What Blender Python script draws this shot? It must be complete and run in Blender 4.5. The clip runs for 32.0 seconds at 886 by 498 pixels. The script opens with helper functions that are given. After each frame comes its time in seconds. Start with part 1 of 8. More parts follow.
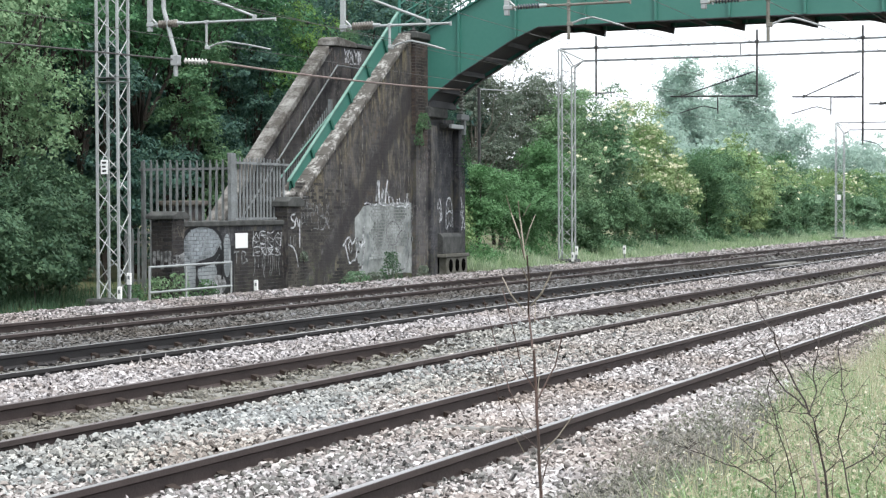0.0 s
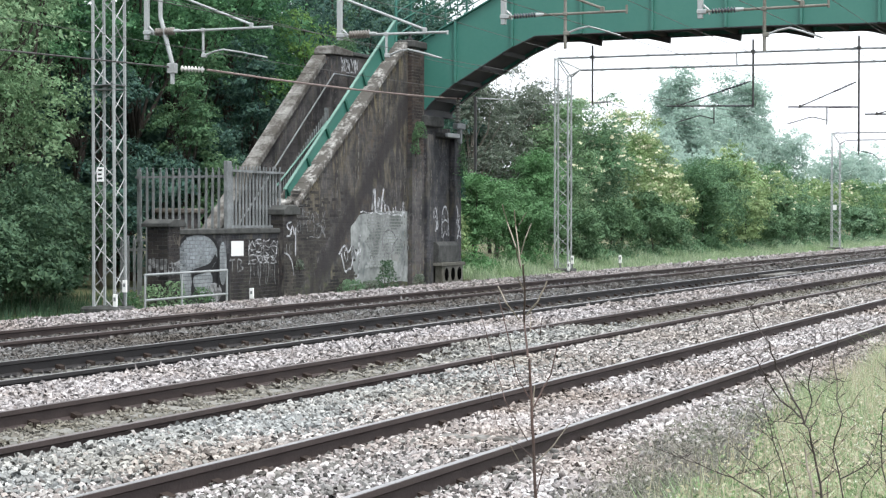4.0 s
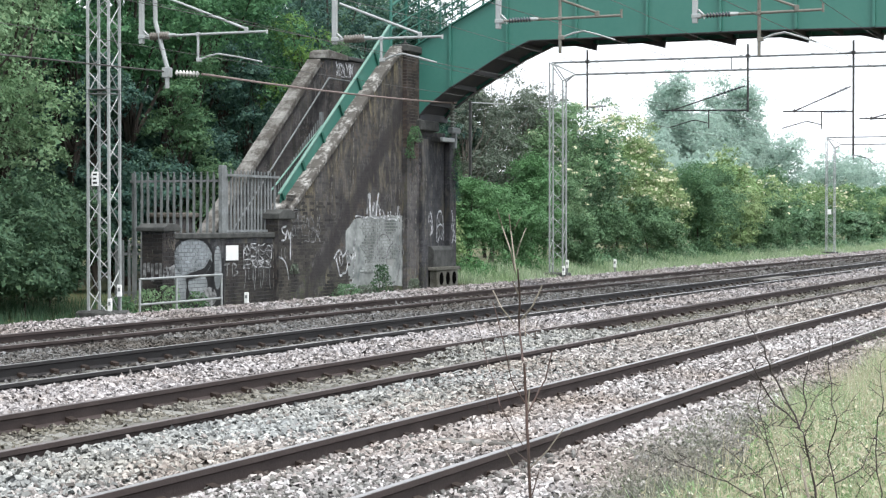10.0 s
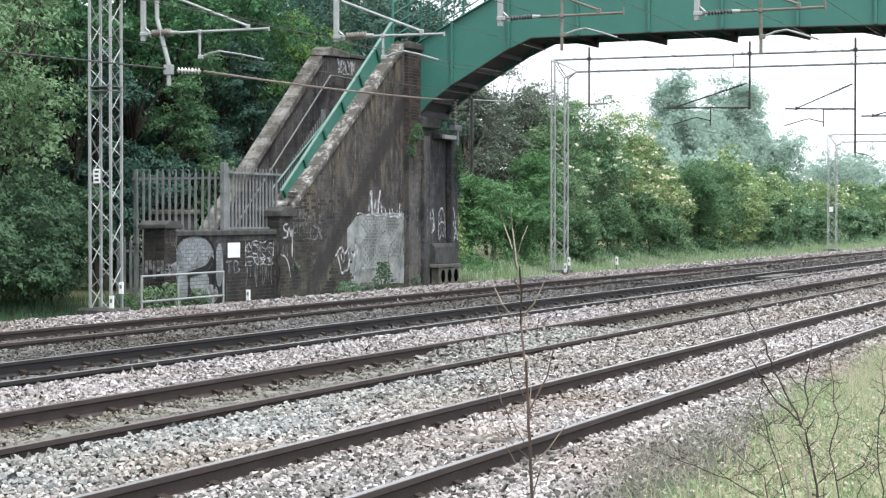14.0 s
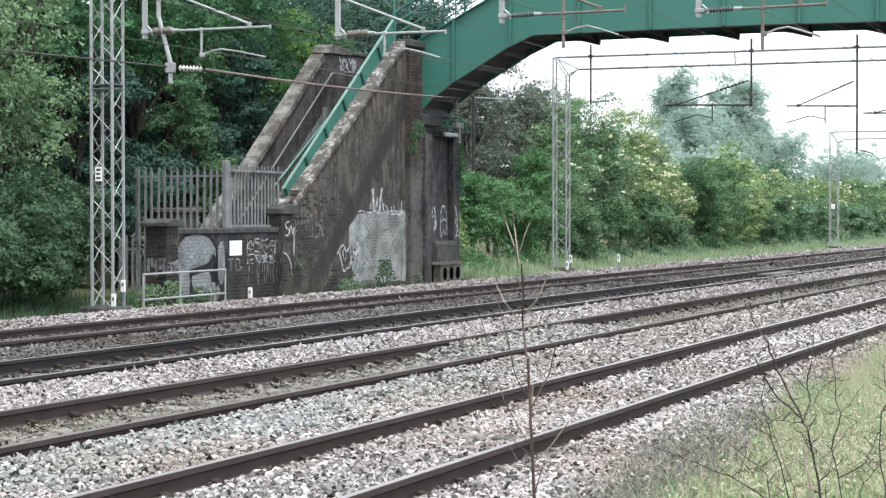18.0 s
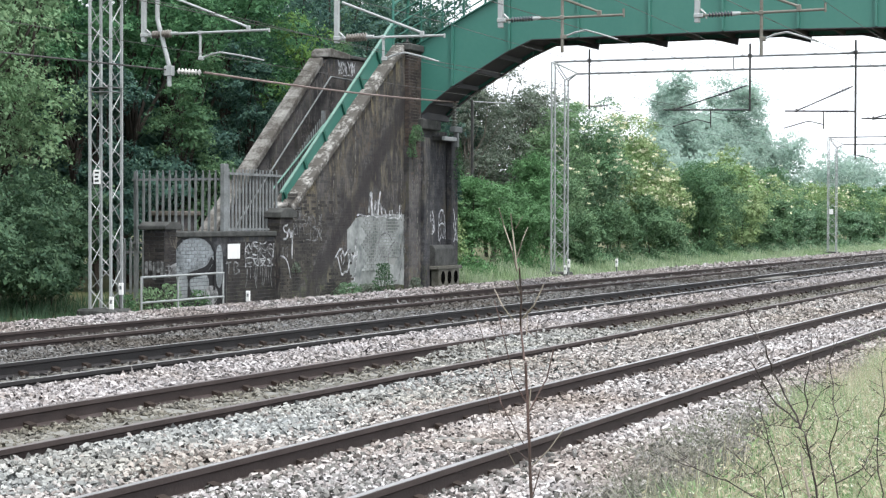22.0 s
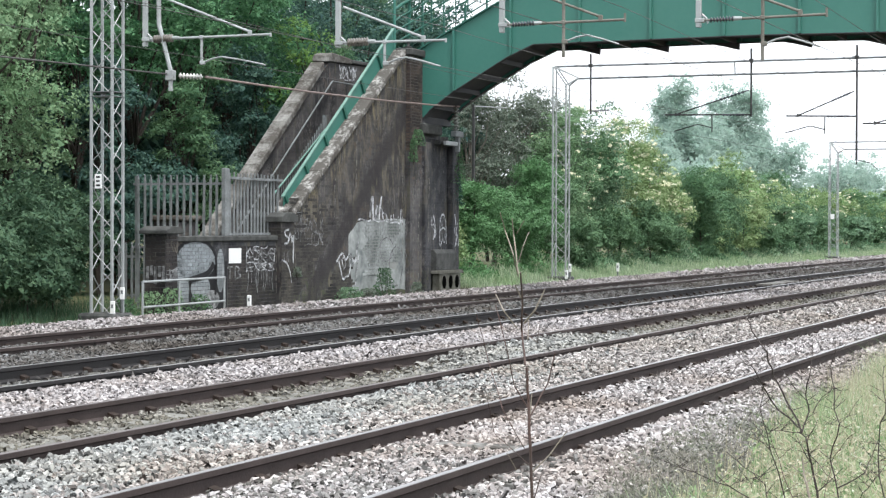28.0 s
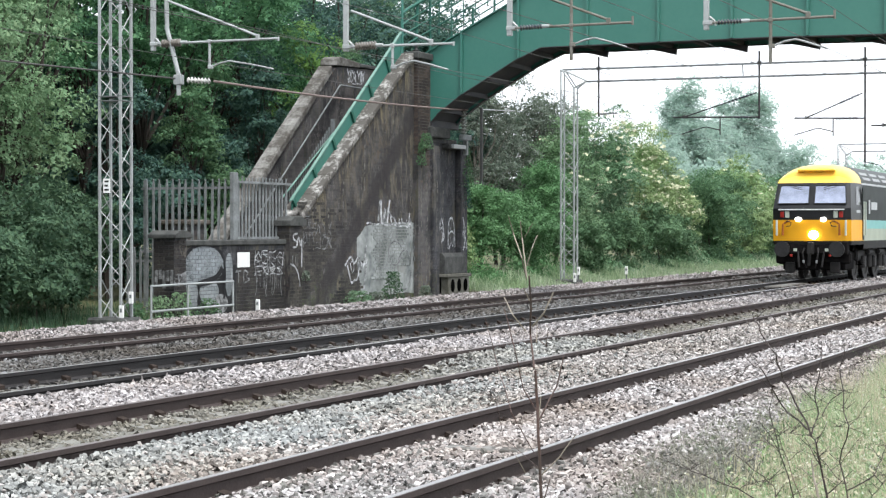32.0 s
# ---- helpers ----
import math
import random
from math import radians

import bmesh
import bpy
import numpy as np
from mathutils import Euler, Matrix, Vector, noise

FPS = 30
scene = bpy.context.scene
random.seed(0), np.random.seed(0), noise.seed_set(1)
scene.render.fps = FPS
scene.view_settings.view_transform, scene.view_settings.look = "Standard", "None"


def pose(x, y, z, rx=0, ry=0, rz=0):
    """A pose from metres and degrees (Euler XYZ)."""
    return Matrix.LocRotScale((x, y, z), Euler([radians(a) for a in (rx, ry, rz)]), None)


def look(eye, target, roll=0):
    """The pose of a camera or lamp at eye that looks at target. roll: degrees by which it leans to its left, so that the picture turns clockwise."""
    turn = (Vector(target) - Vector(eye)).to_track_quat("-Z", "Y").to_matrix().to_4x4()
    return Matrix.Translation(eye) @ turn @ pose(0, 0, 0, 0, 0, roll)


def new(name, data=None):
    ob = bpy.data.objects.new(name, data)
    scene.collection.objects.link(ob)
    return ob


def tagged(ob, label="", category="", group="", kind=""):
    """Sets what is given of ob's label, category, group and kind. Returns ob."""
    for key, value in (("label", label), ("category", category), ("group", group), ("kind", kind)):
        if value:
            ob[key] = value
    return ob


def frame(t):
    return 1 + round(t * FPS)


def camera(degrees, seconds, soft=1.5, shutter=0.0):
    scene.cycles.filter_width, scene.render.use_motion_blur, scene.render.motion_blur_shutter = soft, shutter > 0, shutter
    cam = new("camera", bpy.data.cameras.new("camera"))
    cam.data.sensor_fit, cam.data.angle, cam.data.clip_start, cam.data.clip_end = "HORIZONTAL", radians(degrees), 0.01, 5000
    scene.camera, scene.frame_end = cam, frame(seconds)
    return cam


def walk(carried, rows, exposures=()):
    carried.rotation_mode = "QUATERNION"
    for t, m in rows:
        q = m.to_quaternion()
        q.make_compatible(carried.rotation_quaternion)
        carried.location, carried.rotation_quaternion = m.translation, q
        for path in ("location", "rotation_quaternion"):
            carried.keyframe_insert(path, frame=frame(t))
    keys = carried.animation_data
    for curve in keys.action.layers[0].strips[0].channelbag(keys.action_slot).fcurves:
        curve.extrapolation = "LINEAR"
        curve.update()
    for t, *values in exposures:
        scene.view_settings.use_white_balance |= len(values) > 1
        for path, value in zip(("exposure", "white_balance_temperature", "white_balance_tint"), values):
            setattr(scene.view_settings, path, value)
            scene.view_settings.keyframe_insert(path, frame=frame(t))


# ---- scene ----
cam = camera(26.73, 32.0, soft=1.3)
EYE = Vector((0.0, 0.0, 1.654))   # x runs along the line, y across it, z = 0 at the rail tops


def aim(yaw, tilt, roll):
    a, b = radians(yaw), radians(tilt)
    return look(EYE, EYE + Vector((math.cos(a) * math.cos(b), math.sin(a) * math.cos(b), math.sin(b))), roll)


walk(cam, [
    (0, aim(22.639, -1.223, -0.21)), (0.5, aim(22.460, -1.168, -0.00)), (1, aim(22.284, -1.053, 0.25)), (1.5, aim(22.222, -1.015, 0.09)),
    (2, aim(22.274, -0.981, 0.00)), (2.5, aim(22.366, -0.952, -0.00)), (3, aim(22.448, -1.009, -0.02)), (3.5, aim(22.513, -0.955, 0.00)),
    (5.5, aim(22.487, -0.955, 0.00)), (6, aim(22.434, -1.007, 0.19)), (6.5, aim(22.390, -1.048, 0.20)), (7, aim(22.438, -1.062, 0.09)),
    (7.5, aim(22.444, -1.044, 0.11)), (8, aim(22.384, -1.035, 0.16)), (8.5, aim(22.332, -1.052, 0.14)), (9, aim(22.324, -1.006, 0.15)),
    (9.5, aim(22.326, -0.957, 0.02)), (10, aim(22.354, -0.822, 0.00)), (10.5, aim(22.250, -0.765, 0.18)), (11, aim(22.171, -0.796, 0.16)),
    (11.5, aim(22.173, -0.791, 0.12)), (12, aim(22.196, -0.782, 0.08)), (12.5, aim(22.247, -0.769, 0.00)), (13, aim(22.328, -0.793, -0.03)),
    (13.5, aim(22.344, -0.840, 0.07)), (14, aim(22.406, -0.904, 0.02)), (14.5, aim(22.487, -0.902, -0.00)), (16.5, aim(22.386, -1.015, 0.12)),
    (17, aim(22.354, -1.006, -0.00)), (17.5, aim(22.412, -1.001, -0.07)), (18, aim(22.462, -0.977, -0.05)), (18.5, aim(22.460, -0.981, 0.00)),
    (19, aim(22.487, -0.955, 0.00)), (19.5, aim(22.540, -0.899, -0.01)), (20, aim(22.633, -0.839, 0.08)), (20.5, aim(22.669, -0.769, 0.17)),
    (21, aim(22.486, -0.783, 0.29)), (21.5, aim(22.405, -0.811, 0.25)), (22, aim(22.404, -0.855, 0.14)), (22.5, aim(22.450, -0.873, 0.13)),
    (23, aim(22.428, -0.914, 0.22)), (23.5, aim(22.342, -0.935, 0.24)), (24, aim(22.379, -0.953, 0.01)), (24.5, aim(22.433, -0.875, 0.00)),
    (25, aim(22.431, -0.856, 0.07)), (25.5, aim(22.413, -0.861, 0.11)), (27.5, aim(22.460, -0.742, -0.00)), (28, aim(22.441, -0.713, 0.18)),
    (28.5, aim(22.366, -0.706, 0.06)), (29, aim(22.284, -0.659, 0.04)), (29.5, aim(22.265, -0.619, 0.10)), (30, aim(22.279, -0.603, 0.11)),
    (30.5, aim(22.293, -0.602, 0.14)), (31, aim(22.380, -0.636, 0.00)), (31.5, aim(22.508, -0.670, 0.06)), (32, aim(22.699, -0.609, 0.00)),
])

# ---- sky and light: bright overcast ----
world = bpy.data.worlds.new("overcast_sky")
scene.world = world
world.use_nodes = True
wn, wl = world.node_tree.nodes, world.node_tree.links
wn.clear()
w_out = wn.new("ShaderNodeOutputWorld")
w_bg = wn.new("ShaderNodeBackground")
w_sky = wn.new("ShaderNodeTexSky")
w_sky.sky_type, w_sky.sun_disc = "NISHITA", False
w_sky.sun_elevation, w_sky.sun_rotation = radians(55), radians(200)
w_sky.air_density, w_sky.dust_density = 1.0, 3.0
w_gain = wn.new("ShaderNodeVectorMath")
w_gain.operation = "SCALE"
w_gain.inputs["Scale"].default_value = 0.10
w_noise = wn.new("ShaderNodeTexNoise")
w_noise.inputs["Scale"].default_value = 2.2
w_noise.inputs["Detail"].default_value = 5
w_ramp = wn.new("ShaderNodeValToRGB")
w_ramp.color_ramp.elements[0].color = (0.935, 0.995, 1.065, 1)
w_ramp.color_ramp.elements[1].color = (1.08, 1.145, 1.225, 1)
w_mix = wn.new("ShaderNodeMix")
w_mix.data_type = "RGBA"
w_mix.inputs["Factor"].default_value = 0.88
wl.new(w_sky.outputs["Color"], w_gain.inputs[0])
wl.new(w_noise.outputs["Fac"], w_ramp.inputs["Fac"])
wl.new(w_gain.outputs["Vector"], w_mix.inputs["A"])
wl.new(w_ramp.outputs["Color"], w_mix.inputs["B"])
wl.new(w_mix.outputs["Result"], w_bg.inputs["Color"])
w_bg.inputs["Strength"].default_value = 1.0
wl.new(w_bg.outputs["Background"], w_out.inputs["Surface"])

sun = new("sun", bpy.data.lights.new("sun", "SUN"))
sun.data.energy, sun.data.angle, sun.data.color = 2.0, radians(16), (0.99, 0.985, 0.965)
sun.matrix_world = look((0, 0, 60), (18, 22, 0))
scene.view_settings.exposure = 0.89


# ---- materials ----
def mat(name, base, rough=0.8, metal=0.0, vary=0.25, scale=4.0, fine=40.0, bump=0.15, tint=None, spec=0.3, stretch=(1, 1, 1), depth=0.01, fixed=False):
    """Base colour broken up at two scales, toward tint (or a darker base), with fine relief."""
    m = bpy.data.materials.new(name)
    m.use_nodes = True
    n, l = m.node_tree.nodes, m.node_tree.links
    b = n["Principled BSDF"]
    b.inputs["Roughness"].default_value, b.inputs["Metallic"].default_value = rough, metal
    b.inputs["Specular IOR Level"].default_value = spec
    co = n.new("ShaderNodeTexCoord")
    mp = n.new("ShaderNodeMapping")
    mp.inputs["Scale"].default_value = stretch
    if fixed:
        l.new(n.new("ShaderNodeNewGeometry").outputs["Position"], mp.inputs["Vector"])
    else:
        l.new(co.outputs["Object"], mp.inputs["Vector"])
    big, small = n.new("ShaderNodeTexNoise"), n.new("ShaderNodeTexNoise")
    big.inputs["Scale"].default_value, small.inputs["Scale"].default_value = scale, fine
    big.inputs["Detail"].default_value, small.inputs["Detail"].default_value = 6, 4
    for t in (big, small):
        l.new(mp.outputs["Vector"], t.inputs["Vector"])
    add = n.new("ShaderNodeMath")
    add.operation = "MULTIPLY_ADD"
    add.inputs[1].default_value = 0.45
    l.new(small.outputs["Fac"], add.inputs[0])
    l.new(big.outputs["Fac"], add.inputs[2])
    ramp = n.new("ShaderNodeValToRGB")
    ramp.color_ramp.elements[0].position, ramp.color_ramp.elements[1].position = 0.5, 0.95
    dark = tint if tint else tuple(c * (1 - 2 * vary) for c in base)
    ramp.color_ramp.elements[0].color = (*base, 1)
    ramp.color_ramp.elements[1].color = (*dark, 1)
    l.new(add.outputs[0], ramp.inputs["Fac"])
    l.new(ramp.outputs["Color"], b.inputs["Base Color"])
    if bump:
        bp = n.new("ShaderNodeBump")
        bp.inputs["Strength"].default_value, bp.inputs["Distance"].default_value = bump, depth
        l.new(small.outputs["Fac"], bp.inputs["Height"])
        l.new(bp.outputs["Normal"], b.inputs["Normal"])
    return m


def island_mat(name, cols, rough=0.9, trans=0.0, patch=None, patch_scale=0.4, spec=0.12, bump=0.0):
    """Each loose piece takes one of the colours; patch blends in another colour over wide soft areas."""
    m = bpy.data.materials.new(name)
    m.use_nodes = True
    n, l = m.node_tree.nodes, m.node_tree.links
    b = n["Principled BSDF"]
    b.inputs["Roughness"].default_value = rough
    b.inputs["Specular IOR Level"].default_value = spec
    g = n.new("ShaderNodeNewGeometry")
    r = n.new("ShaderNodeValToRGB")
    e = r.color_ramp.elements
    e[0].color, e[1].color = (*cols[0], 1), (*cols[-1], 1)
    for i, c in enumerate(cols[1:-1]):
        e.new((i + 1) / (len(cols) - 1)).color = (*c, 1)
    l.new(g.outputs["Random Per Island"], r.inputs["Fac"])
    colour = r.outputs["Color"]
    co = n.new("ShaderNodeTexCoord")
    if patch:
        t = n.new("ShaderNodeTexNoise")
        t.inputs["Scale"].default_value, t.inputs["Detail"].default_value = patch_scale, 4
        l.new(co.outputs["Object"], t.inputs["Vector"])
        k = n.new("ShaderNodeValToRGB")
        k.color_ramp.elements[0].position, k.color_ramp.elements[1].position = 0.42, 0.66
        l.new(t.outputs["Fac"], k.inputs["Fac"])
        x = n.new("ShaderNodeMix")
        x.data_type, x.blend_type = "RGBA", "MULTIPLY"
        l.new(k.outputs["Color"], x.inputs["Factor"])
        l.new(colour, x.inputs["A"])
        x.inputs["B"].default_value = (*patch, 1)
        colour = x.outputs["Result"]
    l.new(colour, b.inputs["Base Color"])
    if bump:
        t2 = n.new("ShaderNodeTexNoise")
        t2.inputs["Scale"].default_value = 60
        l.new(co.outputs["Object"], t2.inputs["Vector"])
        bp = n.new("ShaderNodeBump")
        bp.inputs["Strength"].default_value, bp.inputs["Distance"].default_value = bump, 0.01
        l.new(t2.outputs["Fac"], bp.inputs["Height"])
        l.new(bp.outputs["Normal"], b.inputs["Normal"])
    if trans:
        tr = n.new("ShaderNodeBsdfTranslucent")
        l.new(colour, tr.inputs["Color"])
        mx = n.new("ShaderNodeMixShader")
        mx.inputs["Fac"].default_value = trans
        out = n["Material Output"]
        l.new(b.outputs["BSDF"], mx.inputs[1])
        l.new(tr.outputs["BSDF"], mx.inputs[2])
        l.new(mx.outputs["Shader"], out.inputs["Surface"])
    return m


def brick_mat(name, c1, c2, mortar, soot, soot_amount=0.5, pale=None, spec=0.25, runs=None, band=None, wash=None, moss=None):
    """Brickwork in courses of 75 mm with soot, damp streaks and pale lime runs."""
    m = bpy.data.materials.new(name)
    m.use_nodes = True
    n, l = m.node_tree.nodes, m.node_tree.links
    b = n["Principled BSDF"]
    b.inputs["Roughness"].default_value = 0.85
    b.inputs["Specular IOR Level"].default_value = spec
    co = n.new("ShaderNodeTexCoord")
    sp = n.new("ShaderNodeSeparateXYZ")
    l.new(co.outputs["Object"], sp.inputs[0])
    ad = n.new("ShaderNodeMath")
    l.new(sp.outputs["X"], ad.inputs[0])
    l.new(sp.outputs["Y"], ad.inputs[1])
    cb = n.new("ShaderNodeCombineXYZ")
    l.new(ad.outputs[0], cb.inputs["X"])
    l.new(sp.outputs["Z"], cb.inputs["Y"])
    br = n.new("ShaderNodeTexBrick")
    br.inputs["Color1"].default_value, br.inputs["Color2"].default_value = (*c1, 1), (*c2, 1)
    br.inputs["Mortar"].default_value = (*mortar, 1)
    br.inputs["Scale"].default_value = 1.0
    br.inputs["Brick Width"].default_value, br.inputs["Row Height"].default_value = 0.23, 0.077
    br.inputs["Mortar Size"].default_value, br.inputs["Mortar Smooth"].default_value = 0.007, 0.3
    l.new(cb.outputs[0], br.inputs["Vector"])
    st = n.new("ShaderNodeMapping")
    st.inputs["Scale"].default_value = (1.1, 1.1, 0.6)
    l.new(co.outputs["Object"], st.inputs["Vector"])
    t = n.new("ShaderNodeTexNoise")
    t.inputs["Scale"].default_value, t.inputs["Detail"].default_value = 1.6, 8
    l.new(st.outputs["Vector"], t.inputs["Vector"])
    k = n.new("ShaderNodeValToRGB")
    k.color_ramp.elements[0].position, k.color_ramp.elements[1].position = 0.62 - 0.4 * soot_amount, 0.78 - 0.3 * soot_amount
    l.new(t.outputs["Fac"], k.inputs["Fac"])
    x = n.new("ShaderNodeMix")
    x.data_type = "RGBA"
    l.new(k.outputs["Color"], x.inputs["Factor"])
    l.new(br.outputs["Color"], x.inputs["A"])
    x.inputs["B"].default_value = (*soot, 1)
    colour = x.outputs["Result"]
    if pale:
        s2 = n.new("ShaderNodeMapping")
        s2.inputs["Scale"].default_value = (3.6, 3.6, 1.1)
        s2.inputs["Location"].default_value = (7, 3, 1)
        l.new(co.outputs["Object"], s2.inputs["Vector"])
        t2 = n.new("ShaderNodeTexNoise")
        t2.inputs["Scale"].default_value, t2.inputs["Detail"].default_value = 2.0, 7
        l.new(s2.outputs["Vector"], t2.inputs["Vector"])
        k2 = n.new("ShaderNodeValToRGB")
        k2.color_ramp.elements[0].position, k2.color_ramp.elements[1].position = 0.56, 0.76
        l.new(t2.outputs["Fac"], k2.inputs["Fac"])
        x2 = n.new("ShaderNodeMix")
        x2.data_type = "RGBA"
        l.new(k2.outputs["Color"], x2.inputs["Factor"])
        l.new(colour, x2.inputs["A"])
        x2.inputs["B"].default_value = (*pale, 1)
        colour = x2.outputs["Result"]
    if runs:
        for loc, scl, lo, hi, wide, tone in (((3, 9, 2), (4.6, 4.6, 1.2), 0.50, 0.66, 0.75, runs), ((11, 1, 5), (2.2, 2.2, 1.4), 0.50, 0.68, 0.9, tuple(0.42 * c for c in mortar)), ((2, 4, 8), (15.0, 15.0, 9.0), 0.52, 0.68, 1.3, tuple(1.5 * c + 0.04 for c in c1)), ((5, 8, 3), (5.0, 5.0, 5.0), 0.52, 0.7, 0.6, (c1[0] * 1.25, c1[1] * 1.02, c1[2] * 0.78))):
            s3, t3, k3, x3 = n.new("ShaderNodeMapping"), n.new("ShaderNodeTexNoise"), n.new("ShaderNodeValToRGB"), n.new("ShaderNodeMix")
            t4, k4, m4 = n.new("ShaderNodeTexNoise"), n.new("ShaderNodeValToRGB"), n.new("ShaderNodeMath")
            s3.inputs["Location"].default_value, s3.inputs["Scale"].default_value = loc, scl
            t3.inputs["Scale"].default_value, t3.inputs["Detail"].default_value = 1.0, 9
            t3.inputs["Roughness"].default_value, t3.inputs["Distortion"].default_value = 0.7, 0.4
            t4.inputs["Scale"].default_value, t4.inputs["Detail"].default_value = wide, 3
            k3.color_ramp.elements[0].position, k3.color_ramp.elements[1].position = lo, hi
            k4.color_ramp.elements[0].position, k4.color_ramp.elements[1].position = 0.44, 0.60
            m4.operation, x3.data_type = "MULTIPLY", "RGBA"
            l.new(co.outputs["Object"], s3.inputs["Vector"])
            l.new(s3.outputs["Vector"], t3.inputs["Vector"])
            l.new(t3.outputs["Fac"], k3.inputs["Fac"])
            l.new(s3.inputs["Vector"].links[0].from_socket, t4.inputs["Vector"])
            l.new(t4.outputs["Fac"], k4.inputs["Fac"])
            l.new(k3.outputs["Color"], m4.inputs[0])
            l.new(k4.outputs["Color"], m4.inputs[1])
            l.new(m4.outputs[0], x3.inputs["Factor"])
            l.new(colour, x3.inputs["A"])
            x3.inputs["B"].default_value = (*tone, 1)
            colour = x3.outputs["Result"]
    for kind, spec_ in (("wash", wash), ("moss", moss)):
        if not spec_:
            continue
        # tan streaks washed down from the raking coping; moss on the lowest courses
        tone, reach = spec_
        level, fade, s6, t6, k6, m6, x6 = (n.new("ShaderNodeMath"), n.new("ShaderNodeMapRange"), n.new("ShaderNodeMapping"), n.new("ShaderNodeTexNoise"), n.new("ShaderNodeValToRGB"), n.new("ShaderNodeMath"), n.new("ShaderNodeMix"))
        level.operation, level.inputs[1].default_value = "MULTIPLY_ADD", -2.0 / 3.0 if kind == "wash" else 0.0
        l.new(sp.outputs["X"], level.inputs[0])
        l.new(sp.outputs["Z"], level.inputs[2])
        top = 2.18 - 38.01 * 2.0 / 3.0 - 0.1 if kind == "wash" else 0.1
        fade.inputs["From Min"].default_value, fade.inputs["From Max"].default_value = (top - reach, top) if kind == "wash" else (top + reach, top)
        l.new(level.outputs[0], fade.inputs["Value"])
        s6.inputs["Scale"].default_value = (4.2, 4.2, 1.0) if kind == "wash" else (3.0, 3.0, 3.0)
        l.new(co.outputs["Object"], s6.inputs["Vector"])
        t6.inputs["Scale"].default_value, t6.inputs["Detail"].default_value, t6.inputs["Roughness"].default_value, t6.inputs["Distortion"].default_value = 1.0, 9, 0.78, 0.8
        l.new(s6.outputs["Vector"], t6.inputs["Vector"])
        k6.color_ramp.elements[0].position, k6.color_ramp.elements[1].position = 0.50, 0.62
        l.new(t6.outputs["Fac"], k6.inputs["Fac"])
        m6.operation, x6.data_type = "MULTIPLY", "RGBA"
        l.new(fade.outputs["Result"], m6.inputs[0])
        l.new(k6.outputs["Color"], m6.inputs[1])
        l.new(m6.outputs[0], x6.inputs["Factor"])
        l.new(colour, x6.inputs["A"])
        x6.inputs["B"].default_value = (*tone, 1)
        colour = x6.outputs["Result"]
    if band:
        # a raking black damp stain with uneven edges: foot x, lean and half width, colour
        foot, lean, half, tone = band
        along, away, wob, soft, k5, x5 = (n.new("ShaderNodeMath"), n.new("ShaderNodeMath"), n.new("ShaderNodeMath"), n.new("ShaderNodeMath"), n.new("ShaderNodeValToRGB"), n.new("ShaderNodeMix"))
        t5 = n.new("ShaderNodeTexNoise")
        t5.inputs["Scale"].default_value, t5.inputs["Detail"].default_value = 2.4, 8
        l.new(co.outputs["Object"], t5.inputs["Vector"])
        along.operation, along.inputs[1].default_value = "MULTIPLY_ADD", -lean
        l.new(sp.outputs["Z"], along.inputs[0])
        l.new(sp.outputs["X"], along.inputs[2])
        wob.operation, wob.inputs[1].default_value = "MULTIPLY_ADD", 0.9
        l.new(t5.outputs["Fac"], wob.inputs[0])
        l.new(along.outputs[0], wob.inputs[2])
        away.operation, away.inputs[1].default_value = "SUBTRACT", foot + 0.45
        l.new(wob.outputs[0], away.inputs[0])
        soft.operation = "ABSOLUTE"
        l.new(away.outputs[0], soft.inputs[0])
        k5.color_ramp.elements[0].position, k5.color_ramp.elements[1].position = half * 0.55, half * 1.3
        k5.color_ramp.elements[0].color, k5.color_ramp.elements[1].color = (0.74, 0.74, 0.74, 1), (0, 0, 0, 1)
        l.new(soft.outputs[0], k5.inputs["Fac"])
        x5.data_type = "RGBA"
        l.new(k5.outputs["Color"], x5.inputs["Factor"])
        l.new(colour, x5.inputs["A"])
        x5.inputs["B"].default_value = (*tone, 1)
        colour = x5.outputs["Result"]
    l.new(colour, b.inputs["Base Color"])
    bp = n.new("ShaderNodeBump")
    bp.inputs["Strength"].default_value, bp.inputs["Distance"].default_value = 0.6, 0.008
    inv = n.new("ShaderNodeMath")
    inv.operation = "SUBTRACT"
    inv.inputs[0].default_value = 1.0
    l.new(br.outputs["Fac"], inv.inputs[1])
    l.new(inv.outputs[0], bp.inputs["Height"])
    l.new(bp.outputs["Normal"], b.inputs["Normal"])
    return m


def glow(name, colour, strength):
    m = bpy.data.materials.new(name)
    m.use_nodes = True
    b = m.node_tree.nodes["Principled BSDF"]
    b.inputs["Base Color"].default_value = (*colour, 1)
    b.inputs["Emission Color"].default_value = (*colour, 1)
    b.inputs["Emission Strength"].default_value = strength
    return m


M_EARTH = mat("verge_soil", (0.11, 0.12, 0.05), 0.95, tint=(0.05, 0.05, 0.025), scale=0.6, fine=12, bump=0.5)
# Bed colour kept near black for the shade between the loose stones.
M_BED = mat("ballast_bed", (0.065, 0.06, 0.054), 0.95, tint=(0.03, 0.027, 0.024), scale=6, fine=22, bump=1.0, depth=0.04)
M_RAIL = mat("rusty_rail_side", (0.062, 0.047, 0.044), 0.8, 0.05, tint=(0.040, 0.030, 0.028), scale=2, fine=50, bump=0.3)
M_RAIL_DARK = mat("dark_rail_side", (0.032, 0.029, 0.029), 0.65, 0.1, tint=(0.02, 0.019, 0.02), scale=2, fine=50, bump=0.3)
